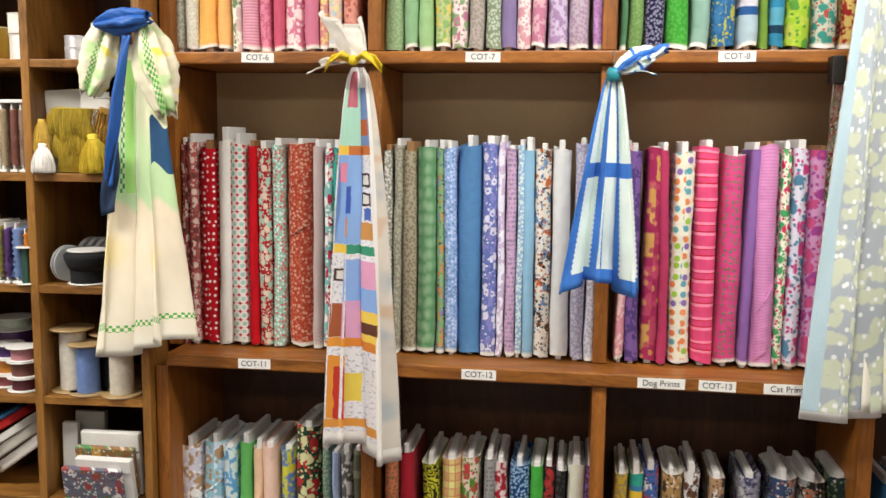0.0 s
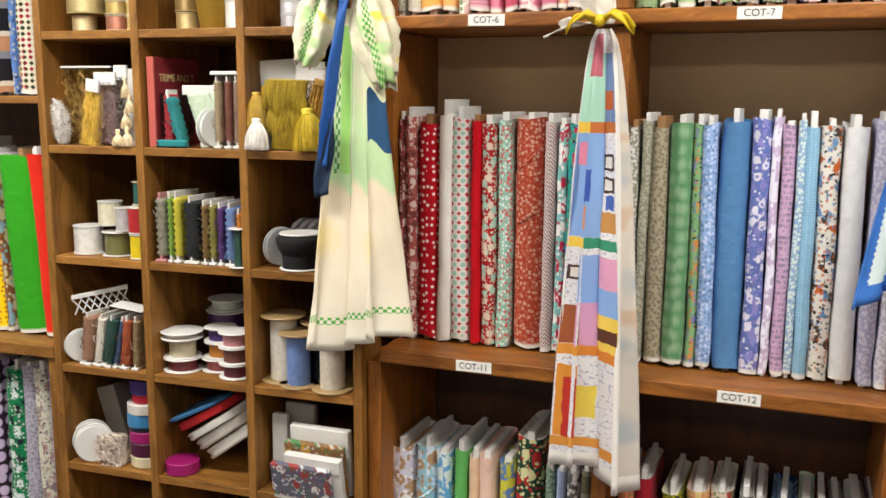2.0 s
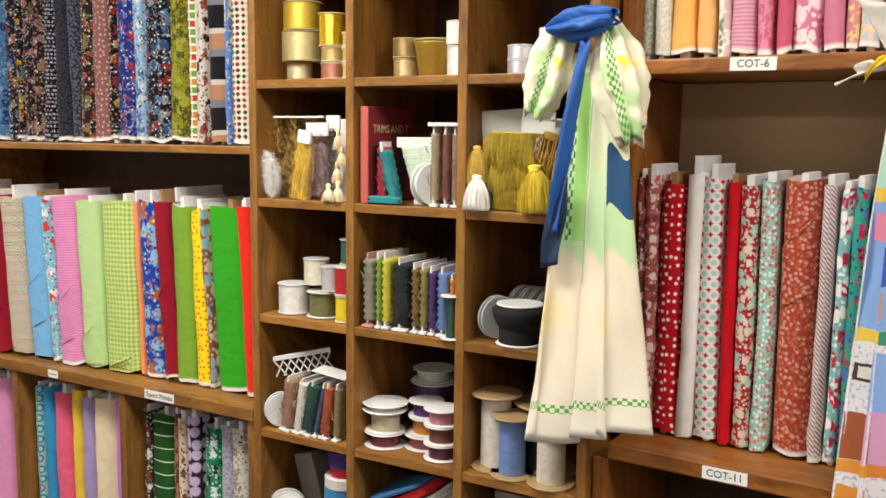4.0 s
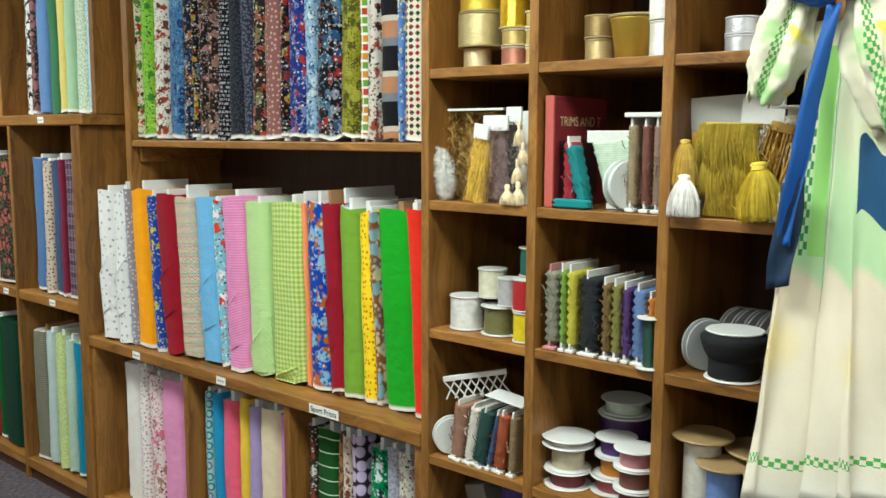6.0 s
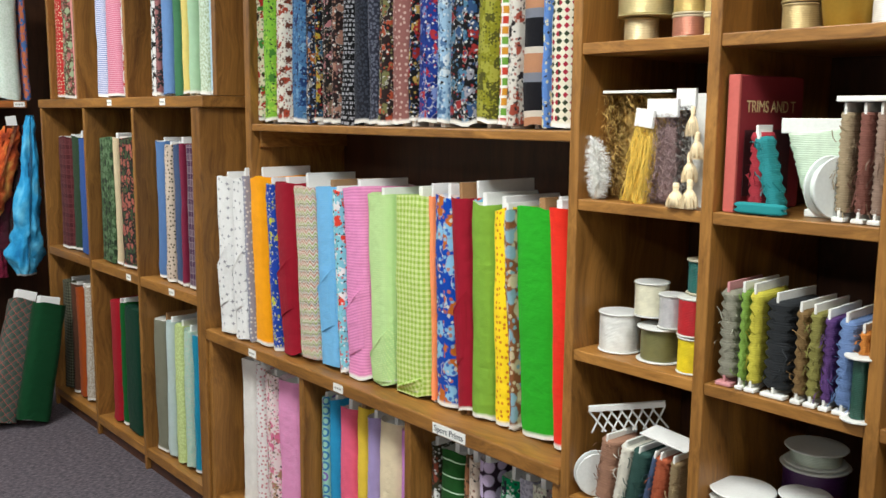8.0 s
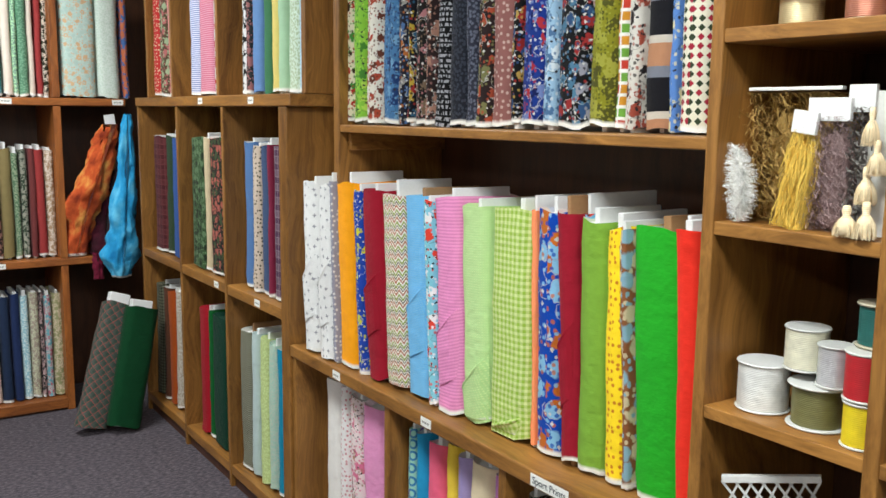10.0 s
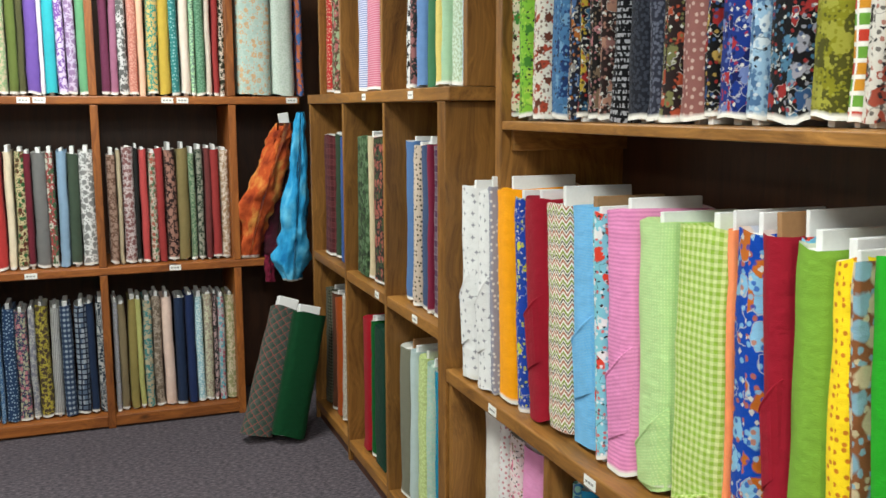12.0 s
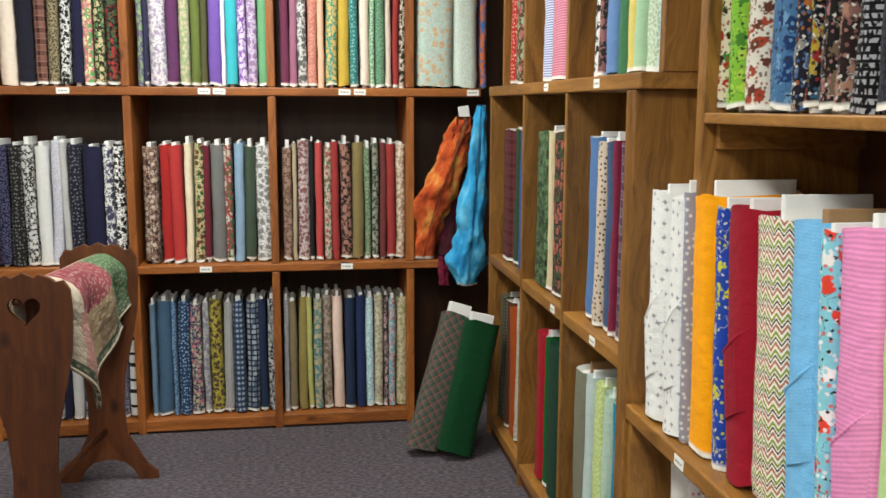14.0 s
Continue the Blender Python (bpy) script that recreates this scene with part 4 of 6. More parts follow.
def green_towel(n, uv, u, v):
    ns = n.node("ShaderNodeTexNoise", Vector=uv, Scale=5.0, Detail=3.0)
    vv = n.math("ADD", v, n.math("MULTIPLY_ADD", n.math("SINE", n.math("MULTIPLY", u, 21.0)), 0.02, n.math("MULTIPLY_ADD", ns, 0.05, -0.025)))
    col = n.ramp(vv, [(0.0, rgb("e9e6d8")), (0.05, rgb("e9e2cf")), (0.46, rgb("ecdfc6")), (0.49, rgb("bfe0ae")), (0.66, rgb("c4dfae")), (0.76, rgb("dfe3bf")), (0.9, rgb("e9ebd0"))])
    flank = n.math("MULTIPLY", n.math("MAXIMUM", n.math("GREATER_THAN", u, 0.78), n.math("LESS_THAN", u, 0.17)), stripe(n, vv, 0.60, 0.75))
    col = n.mix(flank, col, n.mix(n.math("MULTIPLY", ns, 0.9), rgb("1d3a58"), rgb("2c6494")))
    col = n.mix(n.math("MULTIPLY", stripe(n, v, 0.075, 0.097), checker(n, uv, 76, 90)), col, rgb("58ab4c"))
    col = n.mix(n.math("MULTIPLY", n.math("MULTIPLY", stripe(n, u, 0.215, 0.255), stripe(n, v, 0.52, 1.0)), checker(n, uv, 55, 60)), col, rgb("3f8f4c"))
    edge = n.math("MULTIPLY", stripe(n, u, 0.42, 0.50), stripe(n, v, 0.45, 1.0))
    col = n.mix(edge, col, rgb("dfe8c8"))
    col = n.mix(n.math("MULTIPLY", n.math("MULTIPLY", stripe(n, u, 0.44, 0.48), stripe(n, v, 0.40, 1.0)), checker(n, uv, 55, 60)), col, rgb("3f8f4c"))
    side = n.math("MULTIPLY", stripe(n, u, 0.26, 0.42), stripe(n, v, 0.52, 0.95))
    col = n.mix(side, col, rgb("a6e07e"))
    spot = n.node("ShaderNodeVectorMath", out=1, props=[("operation", "DISTANCE")], _0=n.node("ShaderNodeMapping", Vector=uv, Scale=(1, 2.2, 1)), _1=(0.72, 0.66, 0))
    col = n.mix(n.math("MULTIPLY", n.below(spot, 0.10, 0.05), 0.35), col, rgb("f0dc7a"))
    spot = n.node("ShaderNodeVectorMath", out=1, props=[("operation", "DISTANCE")], _0=n.node("ShaderNodeMapping", Vector=uv, Scale=(1, 2.2, 1)), _1=(0.13, 0.72, 0))
    return n.mix(n.math("MULTIPLY", n.below(spot, 0.12, 0.05), 0.45), col, rgb("e8d25a"))


ROOMS = ((0.08, 0.48, 0.80, 0.95, "a8d8c4"), (0.48, 0.66, 0.80, 0.95, "7088b8"), (0.50, 0.62, 0.83, 0.87, "b85c34"), (0.16, 0.40, 0.90, 0.99, "c06878"),
         (0.08, 0.48, 0.55, 0.79, "86ace2"), (0.12, 0.24, 0.71, 0.76, "e088a4"), (0.20, 0.34, 0.63, 0.70, "3a5cb4"), (0.20, 0.27, 0.57, 0.62, "e08a30"),
         (0.50, 0.64, 0.565, 0.61, "c48c4c"), (0.56, 0.62, 0.615, 0.645, "4464b0"), (0.26, 0.48, 0.40, 0.51, "86ace2"), (0.26, 0.48, 0.29, 0.40, "d49cc2"),
         (0.48, 0.66, 0.44, 0.51, "e0a0c0"), (0.48, 0.66, 0.38, 0.44, "86ace2"), (0.48, 0.66, 0.29, 0.38, "eccc58"), (0.50, 0.64, 0.32, 0.35, "5c3424"),
         (0.09, 0.24, 0.30, 0.39, "9c5430"), (0.10, 0.24, 0.075, 0.25, "dc9034"), (0.14, 0.24, 0.06, 0.22, "c03024"), (0.32, 0.40, 0.12, 0.20, "e4cc54"))


def house_towel(n, uv, u, v):
    """Storeys of little rooms with furniture, a white rim and the pale reverse."""
    wob = n.node("ShaderNodeTexNoise", Vector=uv, Scale=22.0, Detail=2.0)
    u = n.math("MULTIPLY", u, 0.84)
    uu = n.math("MULTIPLY_ADD", wob, 0.024, n.math("SUBTRACT", u, 0.012))
    vv = n.math("MULTIPLY_ADD", wob, 0.010, n.math("SUBTRACT", v, 0.005))
    specks = n.node("ShaderNodeTexNoise", Vector=n.node("ShaderNodeMapping", Vector=uv, Scale=(50, 130, 1)), Scale=1.0, Detail=1.0)
    col = n.mix(n.below(specks, 0.4, 0.04), rgb("e4e4e8"), rgb("b8b8c8"))
    for u0, u1, v0, v1, code in ROOMS:
        col = n.mix(n.math("MULTIPLY", stripe(n, uu, u0, u1), stripe(n, vv, v0, v1)), col, rgb(code))
    for v0 in (0.65, 0.70, 0.45):
        lo = 0.52 if v0 > 0.5 else 0.11
        col = n.mix(n.math("MULTIPLY", stripe(n, uu, lo, lo + 0.10), stripe(n, vv, v0, v0 + 0.035)), col, rgb("4a3430"))
        col = n.mix(n.math("MULTIPLY", stripe(n, uu, lo + 0.02, lo + 0.08), stripe(n, vv, v0 + 0.006, v0 + 0.029)), col, rgb("e0dcd4"))
    for v0, first, second in ((0.78, "ecc44c", "c07038"), (0.525, "ecc850", "349070"), (0.275, "dc9438", "d88434"), (0.05, "d89440", "d89440")):
        band = stripe(n, vv, v0, v0 + 0.024)
        col = n.mix(n.math("MULTIPLY", band, stripe(n, u, 0.06, 0.30)), col, rgb(first))
        col = n.mix(n.math("MULTIPLY", band, stripe(n, u, 0.30, 0.68)), col, rgb(second))
    pale = n.math("GREATER_THAN", u, 0.74)
    col = n.mix(n.math("MULTIPLY", pale, 0.2), col, rgb("d8d0c4"))
    ghost = n.node("ShaderNodeTexNoise", Vector=n.node("ShaderNodeMapping", Vector=uv, Scale=(3, 12, 1)), Scale=1.0, Detail=1.0)
    col = n.mix(pale, col, n.ramp(ghost, [(0.34, rgb("b4bcc0")), (0.46, rgb("d6d0c6")), (0.56, rgb("d8d2c8")), (0.64, rgb("d4bca4"))]))
    rim = n.math("MAXIMUM", n.math("MAXIMUM", stripe(n, u, 0.0, 0.07), stripe(n, u, 0.66, 0.77)), stripe(n, v, 0.0, 0.035))
    return n.mix(rim, col, rgb("eeece8"))


def blue_towel(n, uv, u, v):
    wave = n.math("MULTIPLY", n.math("PINGPONG", n.math("MULTIPLY", v, 40.0), 0.5), 0.05)
    f = n.math("FRACT", n.math("ADD", n.math("MULTIPLY", u, 3.0), wave))
    panel = n.math("MULTIPLY", n.math("MULTIPLY", n.math("GREATER_THAN", f, 0.30), n.math("GREATER_THAN", v, 0.07)), n.math("SUBTRACT", 1.0, stripe(n, v, 0.53, 0.60)))
    blue = n.mix(n.node("ShaderNodeTexNoise", Vector=uv, Scale=30.0), rgb("2f6cc0"), rgb("3f7fd2"))
    pale = n.mix(n.node("ShaderNodeTexNoise", Vector=uv, Scale=6.0), rgb("d4ece8"), rgb("e8eee8"))
    return n.mix(panel, blue, pale)


def moth_towel(n, uv, u, v):
    node = n.tree.nodes.new("ShaderNodeTexVoronoi")
    node.voronoi_dimensions = "2D"
    warp = n.node("ShaderNodeTexNoise", out=1, Vector=uv, Scale=16.0)
    n.put(node.inputs["Vector"], n.node("ShaderNodeVectorMath", props=[("operation", "MULTIPLY_ADD")], _0=warp, _1=(0.8, 0.8, 0), _2=n.node("ShaderNodeMapping", Vector=uv, Scale=(5, 24, 1))))
    node.inputs["Scale"].default_value, node.inputs["Randomness"].default_value = 1.0, 0.7
    col = n.mix(n.below(node.outputs["Distance"], 0.40, 0.05), rgb("a6b0ba"), rgb("c6cfba"))
    dots = n.tree.nodes.new("ShaderNodeTexVoronoi")
    dots.voronoi_dimensions = "2D"
    n.put(dots.inputs["Vector"], n.node("ShaderNodeMapping", Vector=uv, Scale=(12, 32, 1)))
    dots.inputs["Scale"].default_value = 1.0
    col = n.mix(n.below(dots.outputs["Distance"], 0.16, 0.03), col, rgb("e6ecec"))
    band = stripe(n, u, 0.02, 0.14)
    col = n.mix(band, col, n.mix(n.math("MULTIPLY", checker(n, uv, 110, 260), 0.6), rgb("bcd3dc"), rgb("8fb4c8")))
    return n.mix(stripe(n, v, 0.0, 0.018), col, rgb("e8e6e4"))


def yellow_towel(n, uv, u, v):
    node = n.node("ShaderNodeTexNoise", Vector=n.node("ShaderNodeMapping", Vector=uv, Scale=(4, 9, 1)), Scale=1.0, Detail=2.0)
    return n.ramp(node, [(0.3, rgb("9cc4c0")), (0.42, rgb("e6e4d8")), (0.58, rgb("ece8da")), (0.66, rgb("d6c848"))])


def lobe_cloth(n, uv, u, v):
    ns = n.node("ShaderNodeTexNoise", Vector=uv, Scale=3.5, Detail=2.0)
    col = n.ramp(ns, [(0.36, rgb("b9dc9c")), (0.46, rgb("e6e2c8")), (0.60, rgb("ebe6d0")), (0.68, rgb("ecd860"))])
    return n.mix(n.math("MULTIPLY", stripe(n, u, 0.70, 0.76), checker(n, uv, 60, 30)), col, rgb("58ab4c"))


LOBE_T = towel_material("towel_gather_cloth", lobe_cloth)
GREEN_T, HOUSE_T, BLUE_T, MOTH_T, YELLOW_T = (towel_material(nm, fn) for nm, fn in (("green_towel_cloth", green_towel), ("house_towel_cloth", house_towel), ("blue_towel_cloth", blue_towel), ("moth_towel_cloth", moth_towel), ("yellow_towel_cloth", yellow_towel)))
RIBBON_BLUE = plain("blue_ribbon", "1f5cae", 0.55, grain=40)
RIBBON_NAVY = plain("navy_ribbon", "1c3350", 0.6, grain=40)
RIBBON_YELLOW = plain("yellow_ribbon", "e6c828", 0.6, grain=40)
RIBBON_TEAL = plain("teal_ribbon", "1f8f9c", 0.5, grain=40)
WHITE_CLOTH = plain("white_cloth", "e6e2da", 0.9, grain=60)


def puff(size, seed, pinch=(0, 0, 1), folds=5):
    """A gathered pouch of cloth, pinched at the knot and cut open at its far end."""
    def at(u, v):
        a = 2 * math.pi * u
        grow = math.sin(math.pi * min(1.0, v * 0.80 + 0.04)) ** 0.8
        c, s = math.cos(a), math.sin(a)
        rip = 1 + 0.26 * math.sin(folds * a + seed + 1.5 * v) * (1 - 0.3 * v) + 0.3 * noise.noise(Vector((c * 2.2, s * 2.2, v * 4 + seed))) + 0.16 * noise.noise(Vector((c * 5, s * 5, v * 11 + seed)))
        end = 0.16 * noise.noise(Vector((c * 1.6, s * 1.6, seed))) * v * v
        return (size[0] * grow * rip * c, size[1] * grow * rip * s, size[2] * (v + end))
    return sheet(at, 72, 30)


def strip(points, width, axis=(0, 0, 1), wave=0.004):
    """A ribbon along a line of points, as wide as given across the axis."""
    pts = [Vector(p) for p in points]
    ax = Vector(axis).normalized()
    count = len(pts) - 1

    def at(u, v):
        s = u * count
        i = min(int(s), count - 1)
        p = pts[i].lerp(pts[i + 1], s - i)
        return p + ax * (v - 0.5) * width + Vector((0, wave * math.sin(7 * u + 5 * v), 0))
    return sheet(at, count * 6, 4)


def fan(top, tip, w0, w1, folds, depth, seed):
    """The loose end of a cloth above its knot, stiffly crumpled."""
    return hanging(top, tip, w0, w1, folds, depth, seed, 0.025, 0.7)


# cream and green towel gathered with a blue ribbon
t = thing("hanging_towel", pose(-1.12, 2.50, 1.70), "cream and lime towel tied with a blue ribbon on the shelf", "towel", "hanging towels")
cloth_part("cloth", sheet(hanging((0.035, -0.035, -0.02), (0.028, 0, -0.89), 0.12, 0.285, 1.6, 0.034, 1, -0.03, 1.0), 70, 44), GREEN_T, t)
def hook(t, dx, y0, y1, dz):
    """A bent wire that holds a towel to the shelf edge."""
    part("hook", box(dx - 0.0015, dx + 0.0015, y0, y1, dz - 0.0015, dz + 0.0015), paint("9a9a98", 0.3, 0.9), t, "thin wire hook")


hook(t, 0.035, -0.04, 0.134, -0.03)
ob = cloth_part("left_gather", puff((0.048, 0.036, 0.22), 2.0, folds=6), LOBE_T, t)
ob.matrix_local = pose(-0.035, -0.045, 0.055, 0, 200, 0)
ob = cloth_part("right_gather", puff((0.050, 0.040, 0.28), 5.0, folds=7), LOBE_T, t)
ob.matrix_local = pose(0.06, -0.05, 0.06, 0, 166, 0)
ob = cloth_part("ribbon_knot", puff((0.030, 0.026, 0.16), 1.0, folds=5), RIBBON_BLUE, t, "blue ribbon knot")
ob.matrix_local = pose(-0.065, -0.085, 0.03, 0, 84, 0)
cloth_part("ribbon_tail", strip([(0.035, -0.09, 0.0), (0.02, -0.095, -0.06), (0.0, -0.095, -0.16), (-0.012, -0.09, -0.26), (-0.03, -0.085, -0.36), (-0.04, -0.08, -0.42)], 0.027, (1, 0.35, 0), 0.010), RIBBON_BLUE, t, "blue ribbon tail")
cloth_part("ribbon_tail", strip([(-0.028, -0.076, -0.30), (-0.038, -0.074, -0.40), (-0.052, -0.07, -0.50)], 0.05, (1, 0, 0.3), 0.008), RIBBON_NAVY, t, "dark navy ribbon end")

# house print towel with a yellow bow
t = thing("hanging_towel", pose(-0.46, 2.56, 1.64), "white towel printed with colourful houses, tied with a yellow bow", "towel", "hanging towels")
cloth_part("cloth", sheet(hanging((0.0, -0.035, -0.02), (0.0, 0, -1.13), 0.035, 0.225, 1.9, 0.028, 2, 0.03, 0.5), 60, 40), HOUSE_T, t)
hook(t, 0.0, -0.04, 0.072, 0.02)
cloth_part("gathered_top", sheet(fan((0.0, -0.05, -0.01), (-0.045, 0, 0.12), 0.05, 0.15, 1.3, 0.02, 7), 26, 10), WHITE_CLOTH, t, "crumpled white cloth end")
cloth_part("gathered_top", sheet(fan((0.0, -0.06, -0.005), (-0.10, 0, -0.02), 0.03, 0.06, 1.1, 0.015, 3), 20, 8), WHITE_CLOTH, t, "crumpled white cloth end")
for sx in (-1, 1):
    cloth_part("bow_loop", strip([(0.0, -0.085, -0.01), (sx * 0.03, -0.105, 0.010), (sx * 0.06, -0.095, -0.002), (sx * 0.08, -0.085, -0.028)], 0.022, (0.3, 0, 1), 0.01), RIBBON_YELLOW, t, "yellow bow")
part("bow_knot", lathe([(0.004, -0.014), (0.014, -0.008), (0.015, 0.006), (0.005, 0.014)], 12, (0, -0.088, -0.005)), RIBBON_YELLOW, t, smooth=True)

# blue and mint towel with a teal tie
t = thing("hanging_towel", pose(0.245, 2.56, 1.60), "blue towel with pale mint panels, tied with teal ribbon", "towel", "hanging towels")
cloth_part("cloth", sheet(hanging((0.0, -0.035, -0.01), (-0.015, 0, -0.575), 0.04, 0.212, 2.2, 0.05, 3, 0.02, 0.8), 72, 32), BLUE_T, t)
hook(t, 0.0, -0.04, 0.076, 0.062)
part("hook", box(-0.0015, 0.0015, -0.046, -0.042, -0.01, 0.063), paint("9a9a98", 0.3, 0.9), t, "thin wire hook")
ob = cloth_part("gathered_top", puff((0.026, 0.028, 0.12), 4.0), BLUE_T, t)
ob.matrix_local = pose(0.0, -0.045, 0.005, 0, 62, 0)
cloth_part("gathered_top", sheet(fan((0.0, -0.04, 0.0), (0.11, 0, 0.055), 0.03, 0.07, 1.6, 0.03, 4), 30, 12), BLUE_T, t)
cloth_part("gathered_top", sheet(fan((0.0, -0.055, 0.0), (0.09, 0, 0.02), 0.03, 0.05, 1.2, 0.02, 8), 30, 12), BLUE_T, t)
part("tie", lathe([(0.012, -0.018), (0.019, -0.01), (0.020, 0.007), (0.013, 0.018)], 16, (0, -0.045, 0)), RIBBON_TEAL, t, "teal ribbon tie", True)

# long towels at the end
t = thing("hanging_towel", pose(0.875, 2.53, 1.98), "grey-blue towel with pale moths and a checked border", "towel", "hanging towels")
cloth_part("cloth", sheet(hanging((0.03, -0.05, 0.0), (0.0, 0, -1.28), 0.06, 0.165, 0.9, 0.02, 0.6, 0.012, 0.5), 40, 40), MOTH_T, t)
hook(t, 0.05, -0.06, 0.12, -0.01)
t = thing("hanging_towel", pose(1.045, 2.55, 1.98), "cream towel with yellow and teal flowers", "towel", "hanging towels")
cloth_part("cloth", sheet(hanging((-0.06, -0.05, 0.0), (0.0, 0, -1.25), 0.05, 0.24, 2.2, 0.03, 5, 0.02, 0.6), 40, 40), YELLOW_T, t)
hook(t, -0.1, -0.06, 0.10, -0.01)


# a narrow strip clipped beside the long towels
t = thing("hanging_cloth_strip", pose(0.835, 2.60, 1.62), "narrow black and red floral cloth strip clipped to the shelf", "cloth", "hanging towels")
cloth_part("cloth", sheet(hanging((0.0, -0.012, -0.03), (0.006, 0, -0.36), 0.026, 0.034, 0.8, 0.006, 2.2, 0.01, 0.8), 12, 24), fabric("floral 1a1614 b03030 5c7c4c d8d0c4"), t)
part("clip", box(-0.018, 0.018, -0.02, 0.03, -0.04, 0.035, 0.004), paint("1a1614", 0.5), t, "black clip")

# the cotton wall stands a little askew to the rest
TURN = pose(-1.118, 2.567, 0, 0, 0, -3.43) @ pose(-1.10, 2.545, 0).inverted()
COTTON = ("cotton bolts on the middle shelf", "cotton bolts on the top shelf", "cotton bolts in the base", "hanging towels")
for ob in list(scene.objects):
    if ob.parent is None and ob.type == "EMPTY" and (ob == cot or ob.get("group") in COTTON or (ob.get("group") == "shelf labels" and ob.location.x > -1.0)):
        ob.matrix_world = TURN @ ob.matrix_basis


# ---- trims in the cubbyholes ----
YARNS = {}


def yarn(code, rough=0.8, metal=0.0, period=0.0042):
    """Wound thread: fine turns up the height, with uneven tone from strand to strand."""
    key = (code, rough, metal, period)
    if key not in YARNS:
        n = Nodes("thread_" + code, rough)
        sep = n.tree.nodes.new("ShaderNodeSeparateXYZ")
        n.put(sep.inputs[0], n.coords())
        wob = n.node("ShaderNodeTexNoise", Vector=n.coords(), Scale=55.0, Detail=2.0)
        turn = n.math("SINE", n.math("MULTIPLY", n.math("MULTIPLY_ADD", wob, period * 0.7, sep.outputs[2]), 6.283 / period)) if period else n.math("MULTIPLY_ADD", wob, 2.0, -1.0)
        isle = n.node("ShaderNodeNewGeometry", out=8)
        tone = n.math("MULTIPLY_ADD", turn, 0.06, n.math("MULTIPLY_ADD", isle, 0.5, n.math("MULTIPLY_ADD", wob, 0.5, 0.5)))
        n.put(n.bsdf.inputs["Base Color"], n.mix(1.0, rgb(code), n.node("ShaderNodeCombineXYZ", X=tone, Y=tone, Z=tone), "MULTIPLY"))
        n.bsdf.inputs["Metallic"].default_value = metal
        n.bump(turn, 0.3, 0.001)
        YARNS[key] = n.mat
    return YARNS[key]


SHELF_Z = {0: 1.645, 1: 1.311, 2: 0.973, 3: 0.628, 4: 0.305}


def ridged(r, z0, z1, ribs, amp=0.05):
    pts = []
    for k in range(ribs * 2 + 1):
        pts.append((r * (1 + (amp if k % 2 else -amp)), z0 + (z1 - z0) * k / (ribs * 2)))
    return pts


def spool(x, y, z, r, h, code, flange="e4e4e0", label="", fr=1.25, m=None, shine=0.45, metal=0.0, rim=0.004):
    t = thing("ribbon_spool", (m or Matrix()) @ pose(x, y, z), label or "small spool of ribbon standing on the oak shelf", "spool", "spools of trim")
    R = r * fr
    for z0 in (0.0, h - rim):
        part("flange", lathe([(R * 0.97, z0), (R, z0 + rim * 0.5), (R * 0.97, z0 + rim)], 28), paint(flange, 0.45), t, smooth=False)
    part("winding", lathe(ridged(r, rim, h - rim, max(3, int(h / 0.0045)), 0.012), 28), yarn(code, shine, metal, 0.0032), t, smooth=True)
    return t


def bulged(w, d, z0, z1, ribs, amp):
    """A slab with soft horizontal ribs, like yarn wound on a card."""
    bm = bmesh.new()
    rings = []
    for k in range(ribs * 2 + 1):
        s = 1 + (amp if k % 2 else -amp) + random.uniform(-0.03, 0.03)
        z = z0 + (z1 - z0) * k / (ribs * 2)
        ring = []
        for i in range(12):
            a = 2 * math.pi * i / 12
            cx, cy = math.copysign(abs(math.cos(a)) ** 0.7, math.cos(a)), math.copysign(abs(math.sin(a)) ** 0.5, math.sin(a))
            ring.append(bm.verts.new((cx * w / 2 * s, d / 2 + cy * d / 2 * (1 + (s - 1) * 0.3), z)))
        rings.append(ring)
    for a, b in zip(rings, rings[1:]):
        for i in range(12):
            bm.faces.new((a[i], a[(i + 1) % 12], b[(i + 1) % 12], b[i]))
    bm.faces.new(rings[0][::-1]), bm.faces.new(rings[-1])
    return bm


def trim_card(x, y, z, w, h, d, code, label, tilt=0.0, card="e6e6e2", ribs=10, amp=0.09, lean=0.0):
    """Yarn or braid wound on a notched white card that stands on edge."""
    t = thing("trim_card", pose(x, y, z, lean, tilt, random.uniform(-3, 3)), label, "trim card", "cards of trim")
    th = min(0.005, w * 0.3)
    part("card", box(-th / 2, th / 2, 0.0, d, h * 0.90, h, 0.001), paint(card, 0.5), t, "white card")
    part("card_foot", box(-th / 2, th / 2, 0.0, d, 0.0, h * 0.12, 0.001), paint(card, 0.5), t, "white card")
    part("foot_lip", box(-w * 0.42, w * 0.42, -0.004, 0.02, 0.0, 0.008, 0.002), paint(card, 0.5), t, "white card")
    part("winding", bulged(w, d * 0.94, h * 0.08, h * 0.92, ribs, amp * 1.25), yarn(code, 0.85), t, smooth=True)
    part("loose_yarn", strands(26, w * 1.12, 0.03, h * 0.88, 0.03, 0.0011, int(x * -1000), 0.0, 0.5, h * 0.12), yarn(code, 0.85, 0.0, 0.0), t).matrix_local = pose(0, -0.006, 0)
    return t


